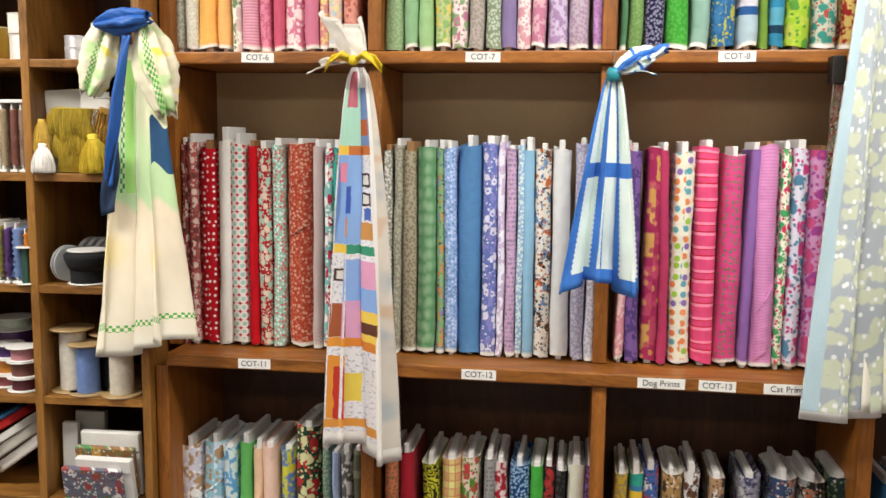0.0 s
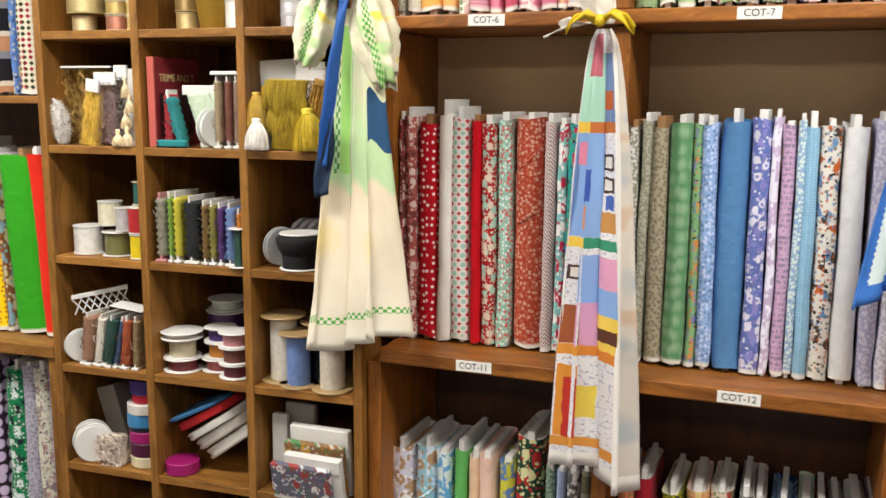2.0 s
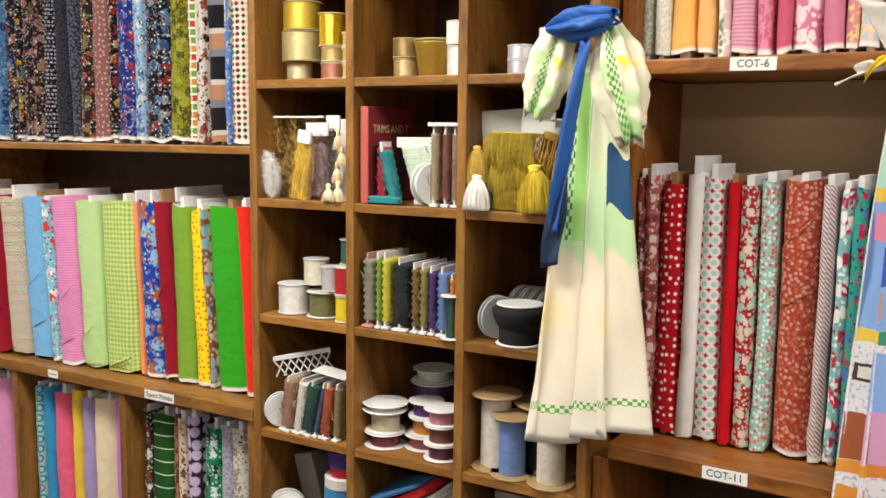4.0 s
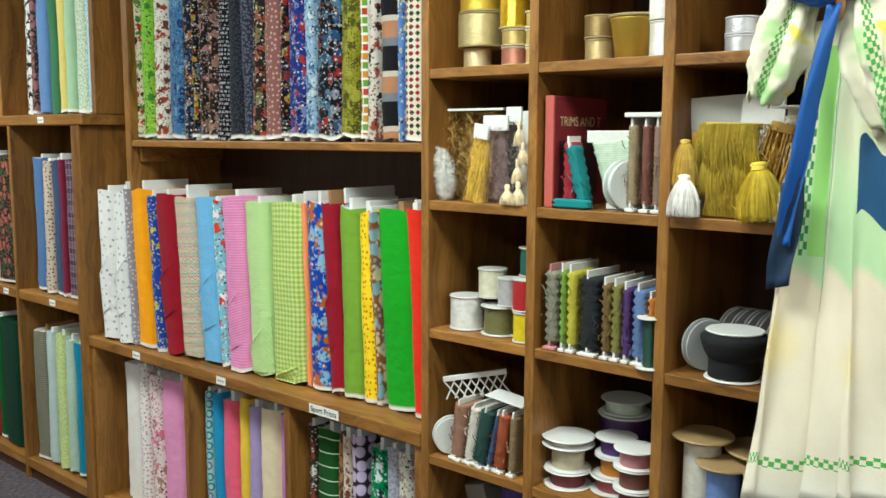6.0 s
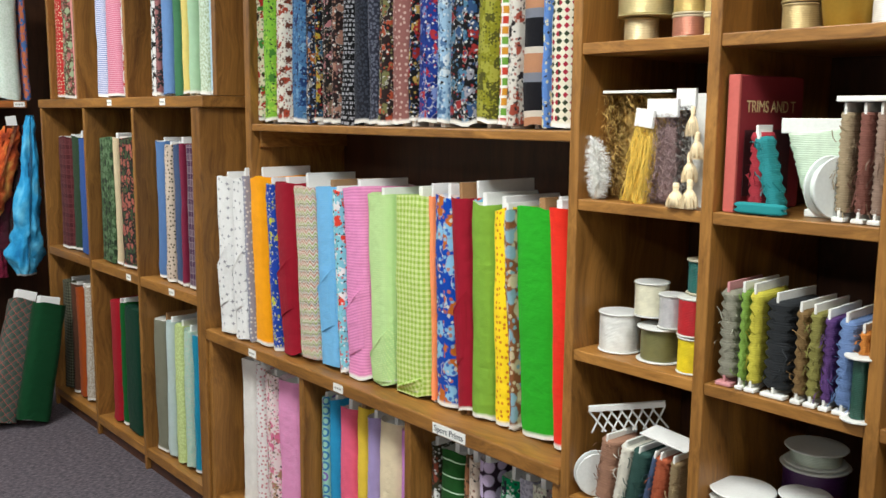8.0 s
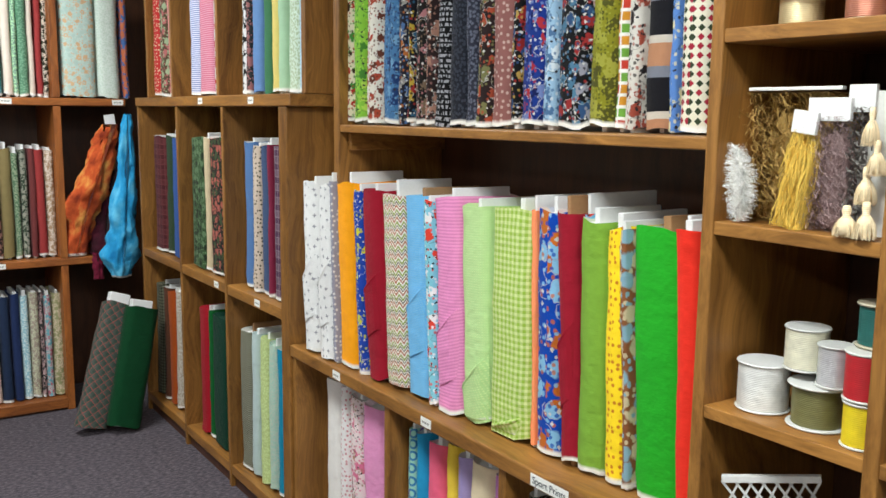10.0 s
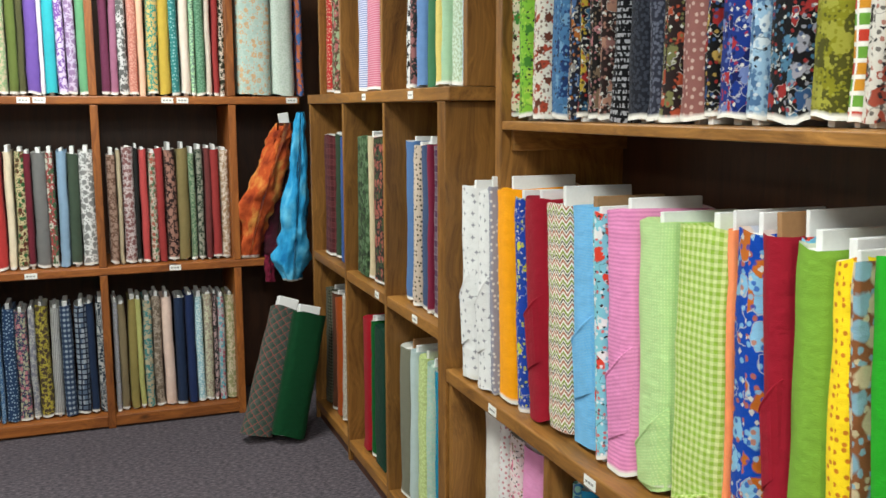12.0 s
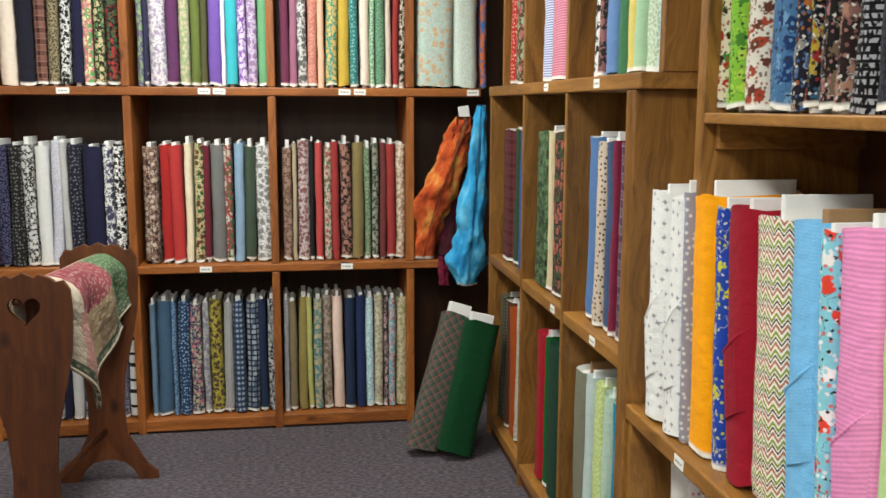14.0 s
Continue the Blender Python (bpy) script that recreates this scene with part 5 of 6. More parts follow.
def strands(count, w, d, h, length, thick, seed, droop=0.0, spread=0.4, low=0.0):
    """Loose threads inside a box: each a thin three-sided bent rod."""
    rnd = random.Random(seed)
    bm = bmesh.new()
    for _ in range(count):
        p = Vector((rnd.uniform(-w / 2, w / 2), rnd.uniform(0, d), rnd.uniform(low, h)))
        way = Vector((rnd.gauss(0, spread), rnd.gauss(0, spread), -1 if droop else rnd.gauss(0, 1))).normalized()
        prev = None
        for k in range(5):
            if k:
                way = (way + Vector((rnd.gauss(0, spread * 0.5), rnd.gauss(0, spread * 0.5), -droop))).normalized()
                p = p + way * length / 4
            p = Vector((max(-w / 2, min(w / 2, p.x)), max(-0.01, min(d, p.y)), max(0.002, min(h, p.z))))
            ring = [bm.verts.new(p + Vector((thick * math.cos(a), thick * math.sin(a), thick * 0.4 * math.cos(a)))) for a in (0.3, 2.4, 4.5)]
            if prev:
                for i in range(3):
                    bm.faces.new((prev[i], prev[(i + 1) % 3], ring[(i + 1) % 3], ring[i]))
            prev = ring
    return bm


def hank(x, y, z, w, d, h, code, label, count=160, length=0.06, thick=0.0012, seed=1, header=0.0, droop=0.0, spread=0.4, tilt=0.0, metal=0.0, core=True, top="e6e6e6"):
    """A packet or bunch of loose fringe, with a core of the same stuff and a card header."""
    t = thing("trim_bunch", pose(x, y, z, 0, tilt), label, "trim", "bunches of fringe and trim")
    part("fringe", strands(int(count * 4), w, d, h, length, thick * 0.62, seed, droop, spread), yarn(code, 0.5 if metal else 0.85, metal, 0.0), t)
    if core:
        part("core", bulged(w * 0.6, d * 0.5, 0.004, h * 0.85, 5, 0.2), yarn(code, 0.6 if metal else 0.9, metal * 0.6, 0.0), t, smooth=True).matrix_local = pose(0, d * 0.4, 0)
    if header:
        part("header_card", box(-w * 0.5, w * 0.5, 0.004, 0.012, h * 0.96, h + header, 0.001), paint(top, 0.5), t, "white card header")
    return t


def skirt(count, r0, r1, h, thick, seed, squash=0.8, ragged=0.12):
    """Threads hanging from a neck and spreading downwards."""
    rnd = random.Random(seed)
    bm = bmesh.new()
    for _ in range(count):
        a, f = rnd.uniform(0, 2 * math.pi), rnd.uniform(0.25, 1.0) ** 0.5
        end = h * rnd.uniform(0.0, ragged)
        swing = rnd.gauss(0, 0.12)
        prev = None
        for k in range(6):
            u = k / 5
            rad = (r0 + (r1 - r0) * (1 - (1 - u) ** 2.4)) * f
            p = Vector((rad * math.cos(a + swing * u), rad * squash * math.sin(a + swing * u), h - (h - end) * u))
            th = thick * (1.0 - 0.35 * u)
            ring = [bm.verts.new(p + Vector((th * math.cos(b), th * math.sin(b), 0))) for b in (0.3, 2.4, 4.5)]
            if prev:
                for i in range(3):
                    bm.faces.new((prev[i], prev[(i + 1) % 3], ring[(i + 1) % 3], ring[i]))
            prev = ring
    return bm


def tassel(x, y, z, r, h, code, label, seed, tilt=0.0, head=0.13):
    """A cord tassel: a bound head over a spreading skirt of threads."""
    t = thing("tassel", pose(x, y, z, 0, tilt), label, "tassel", "tassels in the cubbyholes")
    part("skirt", skirt(int(260 * r / 0.03), r * 0.3, r, h * (1 - head), 0.0011, seed), yarn(code, 0.7, 0.0, 0.0), t)
    part("filling", lathe([(r * 0.25, h * (1 - head)), (r * 0.6, h * 0.5), (r * 0.75, h * 0.1), (0.001, h * 0.09)], 16), yarn(code, 0.8, 0.0, 0.0), t, smooth=True)
    part("head", lathe([(0.001, h), (r * 0.28, h * 0.985), (r * 0.36, h * (1 - head * 0.5)), (r * 0.27, h * (1 - head * 0.95)), (r * 0.34, h * (1 - head * 1.05)), (r * 0.3, h * (1 - head * 1.3))], 16), yarn(code, 0.7, 0.0, 0.003), t, smooth=True)
    return t


def bullion(x, y, z, w, h, code, label, seed, tilt=0.0, rows=3, header=None):
    """Twisted cord fringe: rows of hanging ropes under a braided top."""
    rnd = random.Random(seed)
    t = thing("bullion_fringe", pose(x, y, z, 0, tilt), label, "fringe", "fringes in the cubbyholes")
    bm = bmesh.new()
    for row in range(rows):
        for k in range(int(w / 0.0075)):
            x0 = -w / 2 + (k + 0.5) * 0.0075 + rnd.gauss(0, 0.002)
            y0, top = row * 0.007 + rnd.gauss(0, 0.001), h * (1 - 0.02 * row) - 0.3 * h * (1 - row / max(1, rows - 1)) * rnd.uniform(0.05, 0.2)
            low = h * (0.03 + 0.2 * (rows - 1 - row) / rows) + rnd.uniform(0, 0.035)
            drift, prev = rnd.gauss(0, 0.009), None
            for s in range(15):
                u = s / 14
                rad = 0.0034 * (1.0 + 0.22 * (-1) ** s)
                cx, cz = x0 + drift * u * u, top + (low - top) * u
                ring = [bm.verts.new((cx + rad * math.cos(b), y0 + rad * math.sin(b), cz)) for b in (0.0 + s * 0.6, 1.57 + s * 0.6, 3.14 + s * 0.6, 4.71 + s * 0.6)]
                if prev:
                    for i in range(4):
                        bm.faces.new((prev[i], prev[(i + 1) % 4], ring[(i + 1) % 4], ring[i]))
                prev = ring
    part("ropes", bm, yarn(code, 0.65, 0.0, 0.0), t, smooth=True)
    part("braid", bulged(w, 0.024, h * 0.94, h * 1.03, 3, 0.03), yarn(code, 0.7, 0.0, 0.003), t, smooth=True).matrix_local = pose(0, -0.004, 0)
    if header:
        part("header_card", box(-w * 0.45, w * 0.45, 0.008, 0.011, h * 0.98, h * 0.98 + header, 0.001), paint("e0e0de", 0.5), t, "white card")
    return t


def feather(x, y, z, r, h, code, label, seed):
    """A fluffy plume: fine barbs all round a bent quill."""
    rnd = random.Random(seed)
    t = thing("feather_trim", pose(x, y, z, 0, -4), label, "trim", "bunches of fringe and trim")
    bm = bmesh.new()
    for _ in range(1900):
        u, a = rnd.random(), rnd.uniform(0, 6.283)
        p = Vector((0.006 * math.sin(4 * u), 0.0, 0.004 + (h - 0.01) * u))
        long = r * (0.5 + 0.5 * math.sin(math.pi * min(1, u * 0.9 + 0.08))) * rnd.uniform(0.5, 1.15)
        way = Vector((math.cos(a), math.sin(a), rnd.gauss(0.1, 0.5)))
        prev = None
        for k in range(4):
            th = 0.0007 * (1 - k / 4.5)
            ring = [bm.verts.new(p + Vector((th * math.cos(b), th * math.sin(b), 0.0003 * math.sin(b)))) for b in (0.3, 2.4, 4.5)]
            if prev:
                for i in range(3):
                    bm.faces.new((prev[i], prev[(i + 1) % 3], ring[(i + 1) % 3], ring[i]))
            prev = ring
            p = p + way.normalized() * long / 3
            p.z = max(0.002, p.z)
            way += Vector((rnd.gauss(0, 0.2), rnd.gauss(0, 0.2), rnd.gauss(-0.12, 0.2)))
    part("barbs", bm, yarn(code, 0.9, 0.0, 0.0), t)
    part("quill", lathe([(0.003, 0.0), (0.008, h * 0.3), (0.008, h * 0.7), (0.001, h * 0.95)], 10), yarn(code, 0.9, 0.0, 0.0), t, smooth=True)
    return t


F = 2.575
def tiered(x, y, z, w, h, code, label, seed, tiers=3):
    """Curtains of fine cut fringe, each tier overlapping the next below it."""
    rnd = random.Random(seed)
    t = thing("tiered_fringe", pose(x, y, z), label, "fringe", "fringes in the cubbyholes")
    for tier in range(tiers):
        bm = bmesh.new()
        top = h * (1 - 0.30 * tier)
        for _ in range(int(w / 0.13 * 620)):
            px = rnd.uniform(-0.5, 0.5) * w * (1 - 0.16 * tier)
            py = 0.007 * tier + rnd.uniform(0, 0.012)
            low = max(0.003, top - h * 0.42 + 0.012 * math.sin(px * 90 + tier) + rnd.gauss(0, 0.007))
            sway, prev = rnd.gauss(0, 0.006), None
            for k in range(5):
                u = k / 4
                p = Vector((px + sway * u * u, py - 0.010 * math.sin(2.6 * u), top + (low - top) * u + rnd.gauss(0, 0.0008)))
                ring = [bm.verts.new(p + Vector((0.0011 * math.cos(b), 0.0011 * math.sin(b), 0))) for b in (0.3, 2.4, 4.5)]
                if prev:
                    for i in range(3):
                        bm.faces.new((prev[i], prev[(i + 1) % 3], ring[(i + 1) % 3], ring[i]))
                prev = ring
        part("tier", bm, yarn(code, 0.75, 0.0, 0.0), t)
    part("braid", bulged(w, 0.018, h * 0.95, h * 1.02, 3, 0.05), yarn(code, 0.7, 0.0, 0.003), t, smooth=True).matrix_local = pose(0, 0.004, 0, 0, 2)
    return t


# top cells: metallic ribbon
z = SHELF_Z[0]
spool(-2.055, F + 0.06, z, 0.036, 0.05, "c8b890", "b8a878", "shiny gold ribbon spool under a wide gold one", 1.05, shine=0.428, metal=0.5)
spool(-2.05, F + 0.07, z + 0.052, 0.06, 0.085, "b8a878", "a89a6c", "wide dull-gold ribbon spool stacked on a smaller one", 1.04, shine=0.425, metal=0.45)
spool(-2.05, F + 0.07, z + 0.139, 0.055, 0.08, "c9a93c", "b8a878", "wide gold ribbon spool on top of a stack", 1.06, shine=0.42, metal=0.5)
spool(-1.925, F + 0.05, z, 0.037, 0.045, "a8705c", "bcae94", "copper cord spool at the bottom of a stack", 1.06, shine=0.42, metal=0.6)
spool(-1.925, F + 0.05, z + 0.047, 0.036, 0.04, "b39a5c", "c8bc9c", "gold cord spool in a stack", 1.08, shine=0.428, metal=0.5)
spool(-1.93, F + 0.05, z + 0.089, 0.038, 0.09, "d0a928", "c8b878", "bright gold lame ribbon spool on a stack", 1.08, shine=0.2, metal=0.6)
for k in range(3):
    spool(-1.858, F + 0.03, z + k * 0.042, 0.020, 0.04, "c8b070", "d8cfae", "small gold ribbon spool in a stack", 1.15, shine=0.42, metal=0.45)
spool(-1.70, F + 0.07, z, 0.036, 0.05, "b8a272", "a89468", "antique gold ribbon spool at the bottom of a pair", 1.05, shine=0.42, metal=0.45)
spool(-1.70, F + 0.07, z + 0.052, 0.038, 0.052, "8e7648", "a89468", "antique gold ribbon spool on top of another", 1.05, shine=0.42, metal=0.45)
t = thing("ribbon_tub", pose(-1.605, F + 0.06, z), "tapered dull-gold tub of ribbon on the shelf", "ribbon tub", "spools of trim")
part("tub", lathe([(0.040, 0.0), (0.044, 0.004), (0.056, 0.085), (0.058, 0.09), (0.050, 0.088)], 28), paint("b8963c", 0.4, 0.5), t, smooth=True)
part("lid", lathe([(0.060, 0.091), (0.061, 0.094), (0.058, 0.097)], 28), paint("b8a878", 0.4, 0.3), t)
spool(-1.525, F + 0.04, z, 0.031, 0.075, "dcd8d0", "d8d4cc", "white and silver ribbon spool on the shelf", 1.06, shine=0.42, metal=0.3)
spool(-1.525, F + 0.04, z + 0.077, 0.033, 0.06, "e4e0d8", "d8d4cc", "white ribbon spool on top of a silver one", 1.06)
spool(-1.36, F + 0.06, z, 0.034, 0.036, "b8b8bc", "c8c8cc", "silver ribbon spool on the shelf", 1.06, shine=0.42, metal=0.45)
spool(-1.36, F + 0.06, z + 0.037, 0.034, 0.036, "c4c4c8", "c8c8cc", "silver ribbon spool on top of another", 1.06, shine=0.42, metal=0.45)
spool(-1.27, F + 0.06, z, 0.04, 0.11, "e6e2d6", "dcd8d0", "tall white ribbon roll on the shelf", 1.02)

# fringes and tassels
z = SHELF_Z[1]
hank(-2.05, F + 0.035, z, 0.185, 0.09, 0.225, "b89a5c", "gold tinsel trim in a clear hanging packet", 620, 0.035, 0.0009, 11, 0.0, spread=0.8, metal=0.85)
t = thing("packet_rail", pose(-2.04, F + 0.03, z + 0.228), "white plastic rail on top of a tinsel packet", "rail")
part("rail", box(-0.09, 0.09, 0.0, 0.012, 0.0, 0.006, 0.001), paint("e4e4e0"), t)
feather(-2.112, F + 0.0, z, 0.03, 0.135, "f0efec", "white fluffy feather trim in front of tinsel", 12)
hank(-2.01, F - 0.012, z, 0.045, 0.03, 0.165, "e6c458", "bright yellow fringe trim in a packet", 170, 0.06, 0.0011, 13, 0.03, droop=0.6, tilt=7)
hank(-1.955, F + 0.002, z, 0.075, 0.06, 0.185, "9c8484", "dusty mauve eyelash trim in a packet", 420, 0.026, 0.0008, 14, 0.03, spread=0.9)
hank(-1.905, F + 0.01, z, 0.045, 0.06, 0.20, "7c7874", "grey beaded trim hanging in the cubbyhole", 160, 0.022, 0.0018, 15, 0.035, spread=0.9)
t = thing("trim_card", pose(-1.868, F + 0.02, z), "white card behind a string of cream tassels", "trim card", "cards of trim")
part("card", box(-0.025, 0.025, 0.0, 0.004, 0.0, 0.225, 0.001), paint("dededa", 0.5), t)
for k, (dx, dz, r, h) in enumerate(((0.008, 0.0, 0.019, 0.058), (-0.024, 0.0, 0.02, 0.05), (-0.008, 0.05, 0.018, 0.06), (0.006, 0.095, 0.016, 0.055), (-0.006, 0.14, 0.014, 0.06))):
    tassel(-1.868 + dx, F - 0.005 - 0.02 * (dz == 0.0), z + dz, r, h, "dcc9a4", "small cream tassel from a string of tassels", 60 + k, head=0.34)

t = thing("book", pose(-1.795, F - 0.005, z, 0, 0, -4), "red hardback book on trims leaning upright in a cubbyhole", "book")
part("cover", box(0.0, 0.022, 0.0, 0.21, 0.0, 0.258, 0.003), paint("8c2f36", 0.45), t, "red cover")
part("spine_edge", box(-0.001, 0.023, -0.004, 0.003, 0.0, 0.258, 0.001), paint("c4645c", 0.45), t)
part("picture_panel", box(0.0222, 0.0232, 0.02, 0.17, 0.03, 0.155), paint("4a2a2e", 0.5), t)
lettering("TRIMS AND T", 0.032, t, pose(0.0236, 0.10, 0.198, 90, 0, 90), 0.16, paint("e0c894", 0.5, 0.0))
trim_card(-1.735, F - 0.005, z, 0.030, 0.165, 0.05, "8c1f2c", "dark red braid wound on a white card", 0, ribs=7, amp=0.12)
trim_card(-1.69, F - 0.012, z, 0.026, 0.16, 0.045, "1f7478", "teal cord wound on a leaning white card", -15, ribs=6, amp=0.15)
t = thing("cord_coil", pose(-1.715, F - 0.025, z + 0.002), "loose teal cord lying on the shelf", "cord")
part("cord", bulged(0.10, 0.022, 0.0, 0.02, 2, 0.1), paint("1f8488", 0.85), t, smooth=True)
t = thing("trim_card", pose(-1.64, F + 0.035, z, 0, 0, 3), "pale mint ribbon wound on a fan-shaped white card", "trim card", "cards of trim")
bm = bulged(0.125, 0.035, 0.01, 0.155, 17, 0.012)
for v in bm.verts:
    u = v.co.z / 0.155
    v.co.x = v.co.x * (0.5 + 0.5 * u) + 0.022 * (1 - u)
    v.co.z += 0.006 * math.sin(v.co.x * 40)
part("winding", bm, yarn("bccdb8", 0.5, 0.0, 0.004), t, smooth=True)
part("card", box(-0.07, 0.06, 0.004, 0.03, 0.15, 0.178, 0.002), paint("e4e6e2", 0.5), t, "white card")
part("card_foot", box(-0.015, 0.06, 0.0, 0.034, 0.0, 0.014, 0.002), paint("e4e6e2", 0.5), t, "white card")
spool(0, 0, 0, 0.045, 0.028, "d4dcd4", "dce2e0", "pale mint ribbon reel standing on edge", 1.25, m=pose(-1.605, F + 0.02, z + 0.058, 90, 0, 68))
for dx, code, lab in ((0.0, "8a7a60", "beaded tan braid wound on a white card"), (0.034, "6a4036", "chestnut braid wound on a white card"), (0.062, "806a5c", "taupe braid wound on a white card"), (0.084, "a89078", "pale tan braid wound on a white card")):
    t = trim_card(-1.572 + dx, F - 0.005, z, 0.026, 0.205, 0.10, code, lab, ribs=16, amp=0.07)
    if dx in (0.0, 0.084):
        part("top_lip", box(-0.014, 0.07 if dx == 0.0 else 0.014, -0.008, 0.07, 0.206, 0.216, 0.002), paint("e6e6e2", 0.5), t, "white card")

t = thing("header_cards", pose(-1.40, F + 0.07, z + 0.13), "white header cards of tassel packets", "card")
ob = part("card", box(-0.06, 0.075, 0.0, 0.004, -0.13, 0.12, 0.001), paint("dcdcda"), t)
ob.matrix_local = pose(0.0, 0, 0, 0, -4, 14)
ob = part("card", box(-0.03, 0.06, -0.012, -0.008, -0.13, 0.115, 0.001), paint("e2e2e0"), t)
ob.matrix_local = pose(0.075, -0.004, 0, 0, 2)
part("staple", box(-0.045, -0.03, -0.004, -0.001, 0.07, 0.074), paint("8a8a8c", 0.3, 0.9), t)
tiered(-1.35, F - 0.016, z, 0.125, 0.19, "b8a23c", "olive-gold fringe in three overlapping tiers on a card", 31)
bullion(-1.285, F - 0.008, z, 0.06, 0.19, "b48a3c", "old-gold bullion fringe behind a yellow tassel", 32, 14, 3)
hank(-1.30, F - 0.005, z + 0.02, 0.10, 0.03, 0.17, "c8a650", "tangle of loose gold cord on fringe", 90, 0.07, 0.0016, 33, spread=0.5, core=False)
tassel(-1.442, F - 0.010, z + 0.06, 0.034, 0.10, "c8a84c", "gold tassel hanging over a white one", 34, head=0.08)
tiered(-1.405, F + 0.004, z + 0.035, 0.055, 0.14, "b89430", "old-gold cut fringe hanging in front of cards", 35, 2)
tassel(-1.432, F - 0.03, z, 0.036, 0.088, "f0eeea", "white tassel standing at the shelf edge", 36, head=0.12)
tassel(-1.268, F - 0.03, z, 0.05, 0.118, "dcc444", "bright yellow tassel standing at the shelf edge", 38, -4, head=0.12)
bullion(-1.205, F - 0.005, z, 0.075, 0.20, "d4cbb8", "ivory bullion fringe on a white card", 37, 0, 3, 0.03)
tassel(-1.225, F - 0.034, z, 0.026, 0.06, "d8d0c0", "short ivory tassel at the shelf edge", 39)
t = thing("card_top", pose(-1.225, F - 0.02, z + 0.218, 0, 4), "white curved card top of a tassel packet", "card")
part("card", box(-0.055, 0.045, 0.0, 0.05, 0.0, 0.006, 0.002), paint("e4e4e2"), t)

# spools of cord and carded yarn
z = SHELF_Z[2]
spool(-2.075, F + 0.05, z, 0.045, 0.088, "dcdcd8", "d8d8d6", "white cord spool standing on the oak shelf", 1.08)
spool(-1.965, F + 0.05, z, 0.042, 0.075, "6c6a40", "d0d0cc", "olive cord spool standing on the oak shelf", 1.22)
spool(-2.0, F + 0.06, z + 0.09, 0.036, 0.075, "d8d4bc", "c8c8c4", "cream satin cord spool stacked on another", 1.08, shine=0.3)
spool(-1.935, F + 0.045, z + 0.077, 0.028, 0.072, "c8c8ca", "c8c8c4", "silver satin cord spool stacked on another", 1.1, shine=0.25, metal=0.4)
spool(-1.865, F + 0.02, z, 0.030, 0.075, "e0c818", "d8d8d0", "bright yellow cord spool at the shelf's edge", 1.1)
spool(-1.865, F + 0.02, z + 0.077, 0.032, 0.08, "b01822", "d8d8d0", "bright red cord spool stacked on a yellow one", 1.08)
spool(-1.868, F + 0.05, z + 0.159, 0.030, 0.072, "1c5a54", "b8b098", "dark green cord spool on top of a stack", 1.15)
spool(-1.905, F + 0.09, z + 0.0, 0.024, 0.15, "a8688c", "d8d8d0", "mauve cord spool behind a red one", 1.1)
for x0, w, code, h, lab in ((-1.770, 0.040, "7c7a6c", 0.205, "grey-green yarn wound on a card"), (-1.737, 0.018, "6c8c38", 0.21, "green yarn wound on a white card"), (-1.714, 0.026, "b0a838", 0.21, "yellow-green yarn wound on a white card"), (-1.668, 0.056, "14181c", 0.20, "black yarn wound thickly on a white card"), (-1.622, 0.024, "6c5430", 0.19, "brown yarn wound on a white card"), (-1.596, 0.026, "767238", 0.19, "olive yarn wound on a white card"), (-1.570, 0.020, "4a2c62", 0.185, "purple yarn wound on a white card"), (-1.538, 0.036, "5c74a0", 0.185, "blue yarn wound on a white card"), (-1.508, 0.020, "b8742c", 0.17, "orange yarn wound on a white card")):
    trim_card(x0, F - 0.015, z, w, h, 0.13, code, lab, card="c88c90" if x0 < -1.76 else "e6e6e2", ribs=9, amp=0.13)
spool(-1.508, F - 0.015, z, 0.013, 0.115, "1c4438", "dcdcd8", "dark green thread reel at the shelf edge", 2.2)
t = spool(-1.335, F + 0.03, z, 0.052, 0.105, "101216", "e4e4e2", "large black ribbon reel with a white top", 1.16, rim=0.005, shine=0.9)
part("loose_wrap", lathe([(0.054, 0.045), (0.062, 0.058), (0.069, 0.078), (0.070, 0.090), (0.060, 0.098), (0.05, 0.099)], 28), yarn("101216", 0.9, 0.0, 0.006), t, smooth=True)
for k in range(5):
    spool(0, 0, 0, 0.052, 0.014, "5c5a5e", "9a9a9c", "grey ribbon reel standing on edge behind a black one", 1.25, m=pose(-1.385 + k * 0.027, F + 0.15, z + 0.066, 90, 0, 70))
spool(0, 0, 0, 0.045, 0.02, "c8c8ca", "b8bcbe", "clear ribbon reel leaning on edge", 1.25, m=pose(-1.42, F + 0.06, z + 0.057, 90, 0, 62))

# carded cords and flat reels
z = SHELF_Z[3]
spool(0, 0, 0, 0.038, 0.026, "c4ccd0", "dcdedc", "white ribbon reel standing on edge", 1.35, m=pose(-2.115, F + 0.03, z + 0.052, 90, 0, 55))
for x0, w, code, tilt, lab in ((-2.065, 0.045, "8c6854", 6, "dusty brown cord wound on a leaning card"), (-2.022, 0.034, "c8c4b8", 9, "cream cord wound on a leaning card"), (-1.99, 0.045, "20403a", 11, "dark green cord wound on a leaning card"), (-1.955, 0.018, "3a4a68", 12, "navy cord wound on a leaning card"), (-1.925, 0.036, "94482a", 7, "rust orange cord wound on a leaning card"), (-1.882, 0.026, "7c6a4c", 3, "gold and brown bead trim on a white card")):
    trim_card(x0, F - 0.015, z, w, 0.17, 0.10, code, lab, tilt, ribs=13, amp=0.08)
t = thing("plastic_lattice", pose(-2.10, F - 0.005, z + 0.158, 0, -10, 32), "white plastic lattice strip laid on the cord cards", "lattice")
